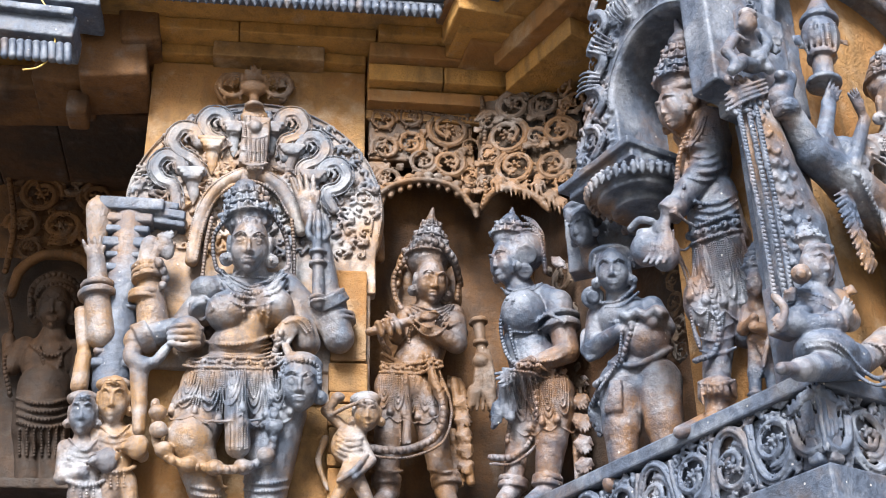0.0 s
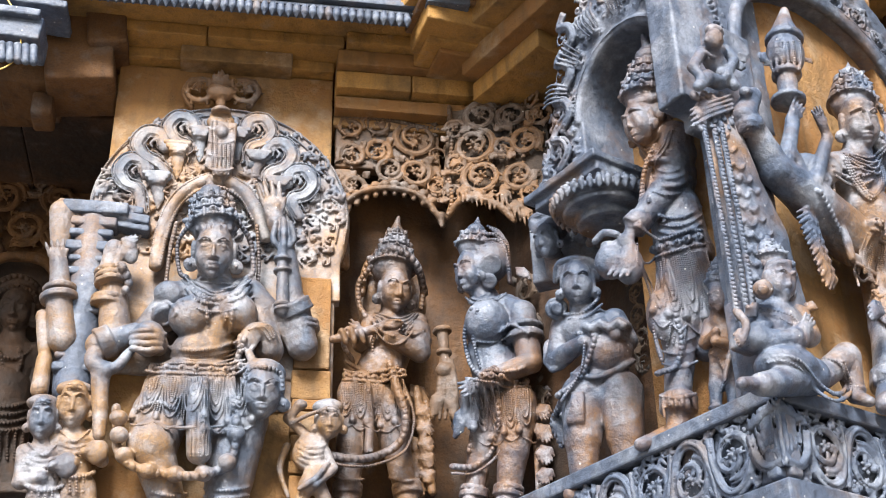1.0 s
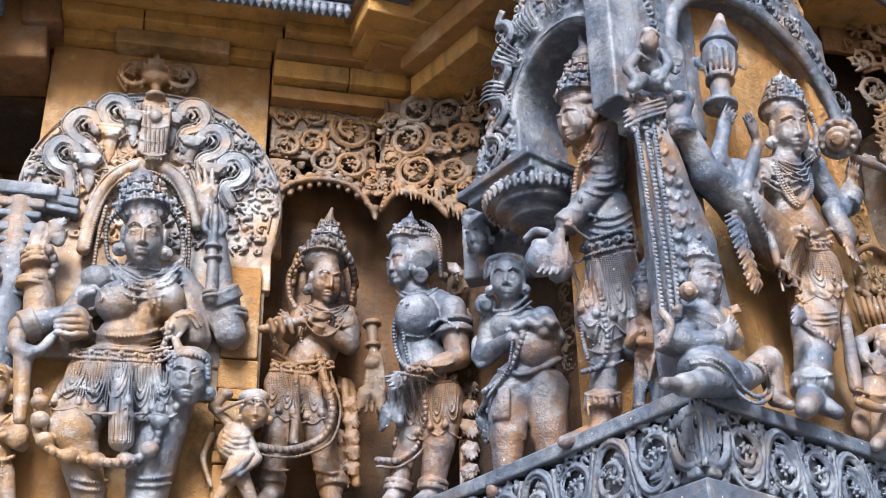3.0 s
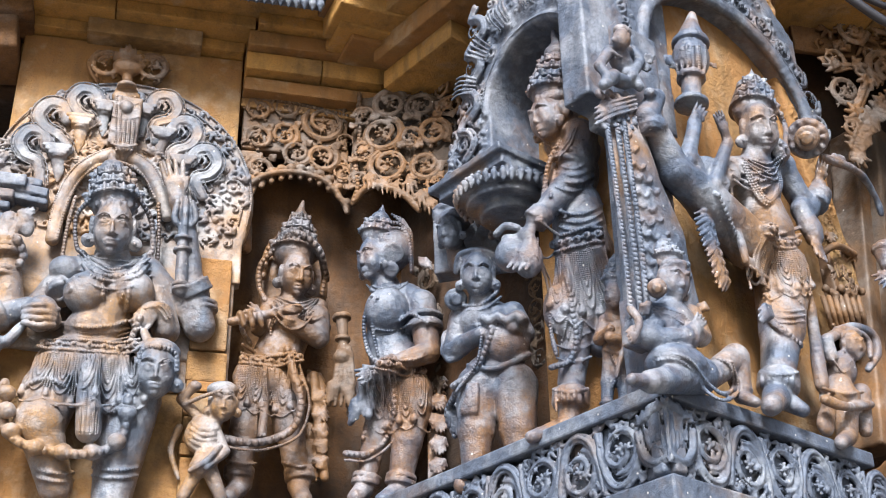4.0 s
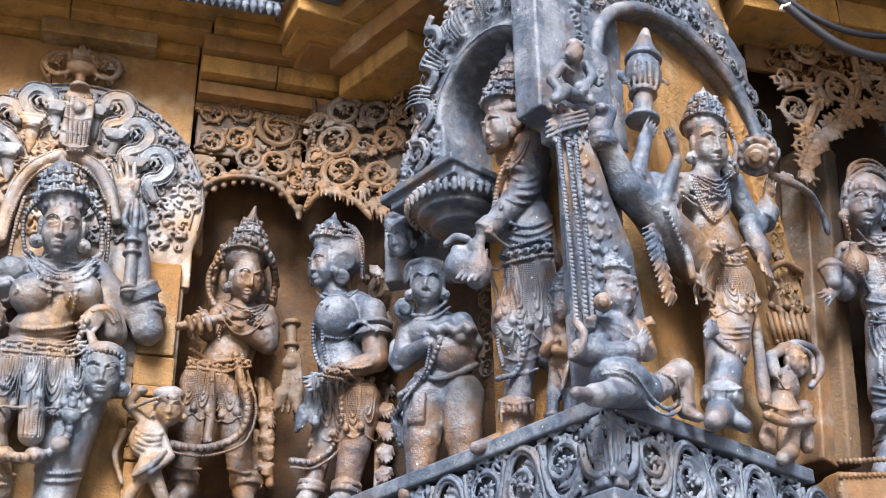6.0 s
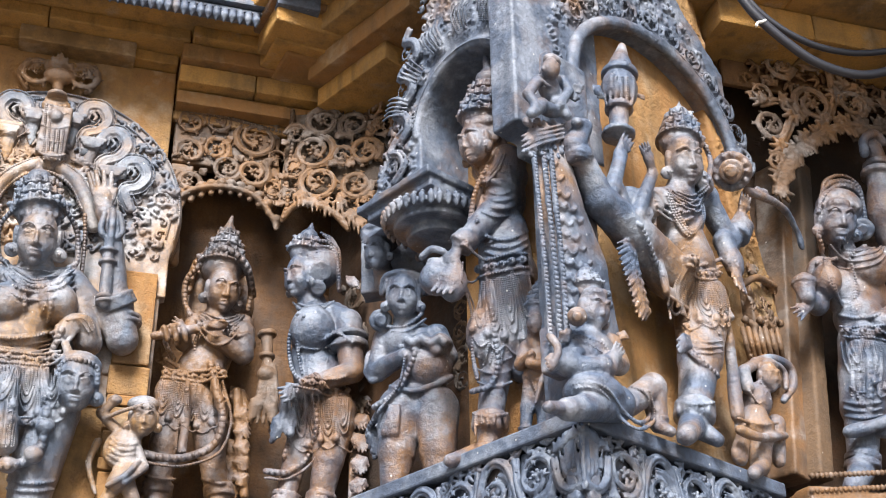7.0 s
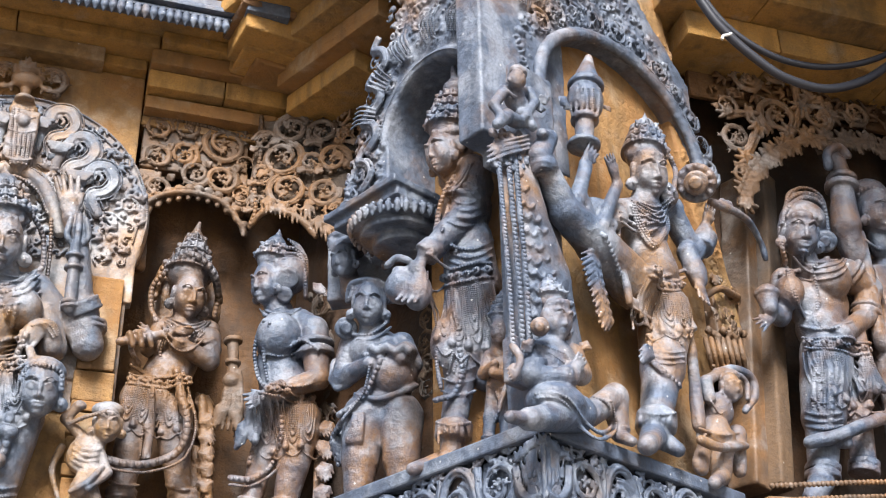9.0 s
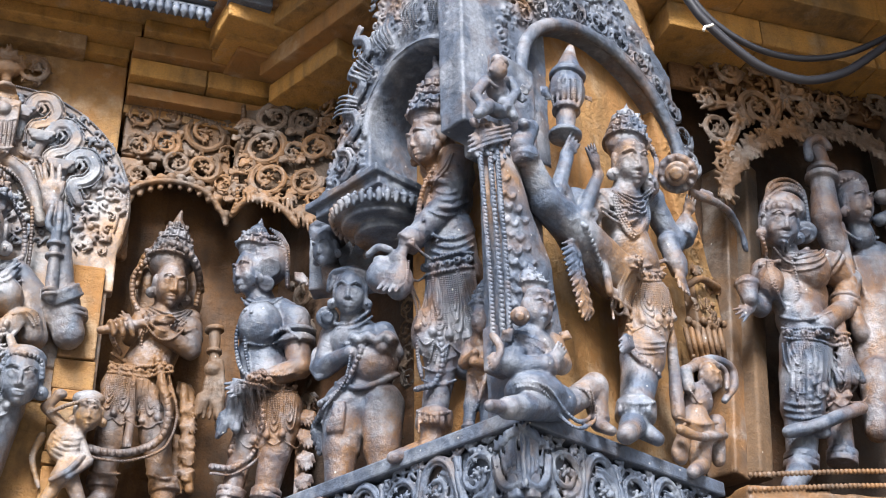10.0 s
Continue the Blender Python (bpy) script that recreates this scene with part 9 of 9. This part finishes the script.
for run, (frame_, n, step, side) in enumerate(((FB, 9, .142, -1), (FC, 6, .142, 1))):
    for i in range(n):
        ob = part("scroll", frieze_scroll(31 + run * 20 + i, 1 if i % 2 else -1, .082), M_BASE, pier_base)
        ob.matrix_world = frame_ @ pose(side * (.17 + step * i), .02, 2.692)
for frame_, side in ((FB, -1), (FC, 1)):
    c = Clay(.005)
    for j in range(5):
        x = side * (.006 + j * .0165)
        c.stem([(x + side * .006, .002, .086 - j * .006), (x, .008, .03), (x * .8, .01, -.02), (side * (.008 + j * .006), .006, -.07 + j * .012)], .0075, per=4)
        c.sprig((x + side * .004, .006, .07 - j * .006), 1.57 - side * .3, .034, lobes=4)
    c.stem([(side * .004, .004, -.05), (side * .05, .01, -.062), (side * .085, .01, -.03), (side * .1, .006, .03)], .012, per=5)
    c.box((side * .05, -.03, 0), (.05, .02, .09))
    ob = part("corner_leaf", c.mesh("corner_leaf"), M_BASE, pier_base)
    ob.matrix_world = frame_ @ pose(0, .012, 2.695)

# lower moulding seen at the end of the walk
c = Clay(.01)
for j in range(4):
    c.tube([(-.3, .3 - j * .012, 2.84 - j * .04), (.2, .3 - j * .012, 2.90 - j * .04), (1.2, .3 - j * .012, 2.98 - j * .04)], .012, bead=.012)
c.box((.6, .2, 2.70), (.9, .09, .12))
ob = part("recess_sill", c.mesh("recess_sill"), M_TAN, None)
ob.matrix_world = FD
tagged(ob, "brown beaded stone sill under the recess figures", "sill", "", "structure")

# ---- eaves: courses of stone blocks stepping out under the roof ----
def course(name, frame_, u0, u1, v0, v1, z0, z1, n, material, label, seed):
    thing = root(name, frame_, label, "cornice", "structure")
    r = random.Random(seed)
    cuts = [u0 + (u1 - u0) * (i + (r.uniform(-.2, .2) if 0 < i < n else 0)) / n for i in range(n + 1)]
    for a, b in zip(cuts, cuts[1:]):
        dv, dz = r.uniform(-.006, .006), r.uniform(-.003, .003)
        box_part("stone_block", (a + .0015, v0, z0 + dz), (b - .0015, v1 + dv, z1 + dz), material, thing, .007)
    return thing


WORDS = "ochre-stained stone cornice blocks under the eave"
course("cornice_west_low", FA, -.80, .0, -.05, .05, 4.643, 4.69, 1, M_EAVE, WORDS, 1)
course("cornice_west_step", FA, -.58, -.16, -.02, .085, 4.625, 4.692, 1, M_WALL, WORDS, 21)
course("cornice_west_top", FA, -.90, .03, -.05, .14, 4.693, 4.744, 2, M_EAVE, WORDS, 3)
course("cornice_niche_low", FA, .004, .52, -.05, .05, 4.483, 4.54, 1, M_WALL, WORDS, 4)
course("cornice_niche_mid", FA, .004, .55, -.05, .09, 4.543, 4.62, 2, M_EAVE, WORDS, 5)
course("cornice_niche_top", FA, .004, .60, -.05, .13, 4.623, 4.69, 1, M_WALL, WORDS, 6)
course("cornice_niche_cap", FA, .034, .62, -.05, .18, 4.693, 4.744, 2, M_EAVE, WORDS, 7)
course("cornice_pier_low", FB, -1.3, -.9, -.4, -.12, 4.48, 4.56, 1, M_EAVE, WORDS, 8)
course("cornice_pier_mid", FB, -1.28, -.7, -.4, -.06, 4.563, 4.65, 1, M_WALL, WORDS, 9)
course("cornice_pier_top", FB, -1.25, -.35, -.4, .02, 4.653, 4.744, 2, M_EAVE, WORDS, 10)
# Blocks darkened to carry the shade over the recess.
course("cornice_recess_top", FA, -2.6, -.80, -1.0, -.34, 4.62, 4.74, 5, M_RECESS_SHADE, "brown stone blocks stepping out over the recess, darkened as shade", 12)
course("cornice_east", FD, -.3, 1.8, -.1, .2, 4.55, 4.66, 5, M_EAVE, "dark stone cornice blocks over the recess beside the pier", 13)
course("cornice_east_top", FD, -.4, 1.8, -.1, .32, 4.663, 4.80, 5, M_EAVE, "dark stone cornice blocks over the recess beside the pier", 14)
slab("eave_underside", (-3.5, -1.2, 4.745), (1.3, .31, 4.80), M_EAVE, FA, "stained stone underside of the eave", "eave", .01)
slab("eave_pier", (-1.6, -.5, 4.75), (-.2, .22, 4.81), M_EAVE, FB, "stained stone underside of the eave at the pier", "eave", .01)
# Outer part is unseen, added to shade the recess; the colour carries shade too.
slab("eave_east", (-.3, -.5, 4.83), (3.2, 1.25, 4.9), M_BROWN_SHADE, FD, "brown stone underside of the eave beside the pier, lengthened unseen for shade", "eave", .01)

# fringe of carved pendants on the rim of the eave
fringe = root("eave_fringe", FA, "grey stone eave rim with a fringe of carved pendants", "eave rim", "structure")
for z, w, v in ((4.757, .018, .345), (4.732, .012, .325), (4.79, .03, .33)):
    box_part("rim_band", (-2.3, .25, z - w * .6), (.44, v, z + w * .6), M_BASE, fringe, .006)
c = Clay(.005)
c.cap((0, .0, .02), (0, .006, -.012), .011, .014, k=.004)
c.cap((0, .006, -.012), (0, .004, -.035), .014, .005, k=.004)
c.ring((0, 0, .006), (0, 0, .014), .016)
c.beads.append((0, .016, -.012, .006))
pendant = c.mesh("pendant")
for i in range(88):
    ob = part("pendant", pendant, M_BASE, fringe)
    ob.matrix_basis = pose(-2.28 + i * .029, -.318, 4.705)
corner_fringe = root("eave_corner", FA, "grey stone stepped eave corner with blocks", "eave corner", "structure")
for lo, hi in (((.30, .2, 4.70), (.46, .44, 4.76)), ((.27, .2, 4.763), (.50, .5, 4.83)), ((.62, -.1, 4.683), (1.1, .3, 4.76))):
    box_part("stone_block", lo, hi, M_EAVE if lo[0] > .4 else M_BASE, corner_fringe, .008)

# ---- cables ----
def cable(name, pts, r, material, label, category="cable"):
    cu = bpy.data.curves.new(name, "CURVE")
    cu.dimensions, cu.bevel_depth, cu.bevel_resolution, cu.use_fill_caps = "3D", r, 3, True
    line = glide(pts, 10)
    sp = cu.splines.new("POLY")
    sp.points.add(len(line) - 1)
    for p, q in zip(sp.points, line):
        p.co = (*q, 1)
    cu.materials.append(material)
    tmp = new(name, cu)
    me = bpy.data.meshes.new_from_object(tmp.evaluated_get(bpy.context.evaluated_depsgraph_get()))
    bpy.data.objects.remove(tmp)
    ob = part(name, me, material, None)
    return tagged(ob, label, category)
cable("cable", [(1.1, 3.265, 4.592), (1.164, 3.282, 4.461), (1.216, 3.296, 4.383), (1.311, 3.321, 4.295), (1.416, 3.349, 4.233), (1.561, 3.388, 4.22), (1.712, 3.429, 4.284), (1.843, 3.464, 4.388), (2.04, 3.517, 4.563)], 0.0155, M_CABLE, "thick black cable hanging under the eave")
cable("cable", [(1.118, 3.29, 4.616), (1.187, 3.309, 4.49), (1.253, 3.327, 4.41), (1.346, 3.351, 4.351), (1.457, 3.381, 4.323), (1.599, 3.419, 4.335), (1.763, 3.463, 4.397), (1.919, 3.505, 4.498), (2.084, 3.549, 4.617)], 0.0115, M_CABLE, "thin black cable hanging under the eave")
cable("cable_tie", [(1.229, 3.263, 4.343), (1.212, 3.258, 4.331), (1.199, 3.255, 4.326), (1.191, 3.253, 4.309)], 0.005, M_TIE, "white plastic tie round the cable")
cable("wire", [(-1.917, 3.306, 4.749), (-1.873, 3.318, 4.663), (-1.802, 3.336, 4.542), (-1.776, 3.344, 4.458), (-1.775, 3.344, 4.373), (-1.808, 3.335, 4.315), (-1.859, 3.321, 4.297)], 0.003, M_WIRE, "thin yellow wire loop hanging from the eave")
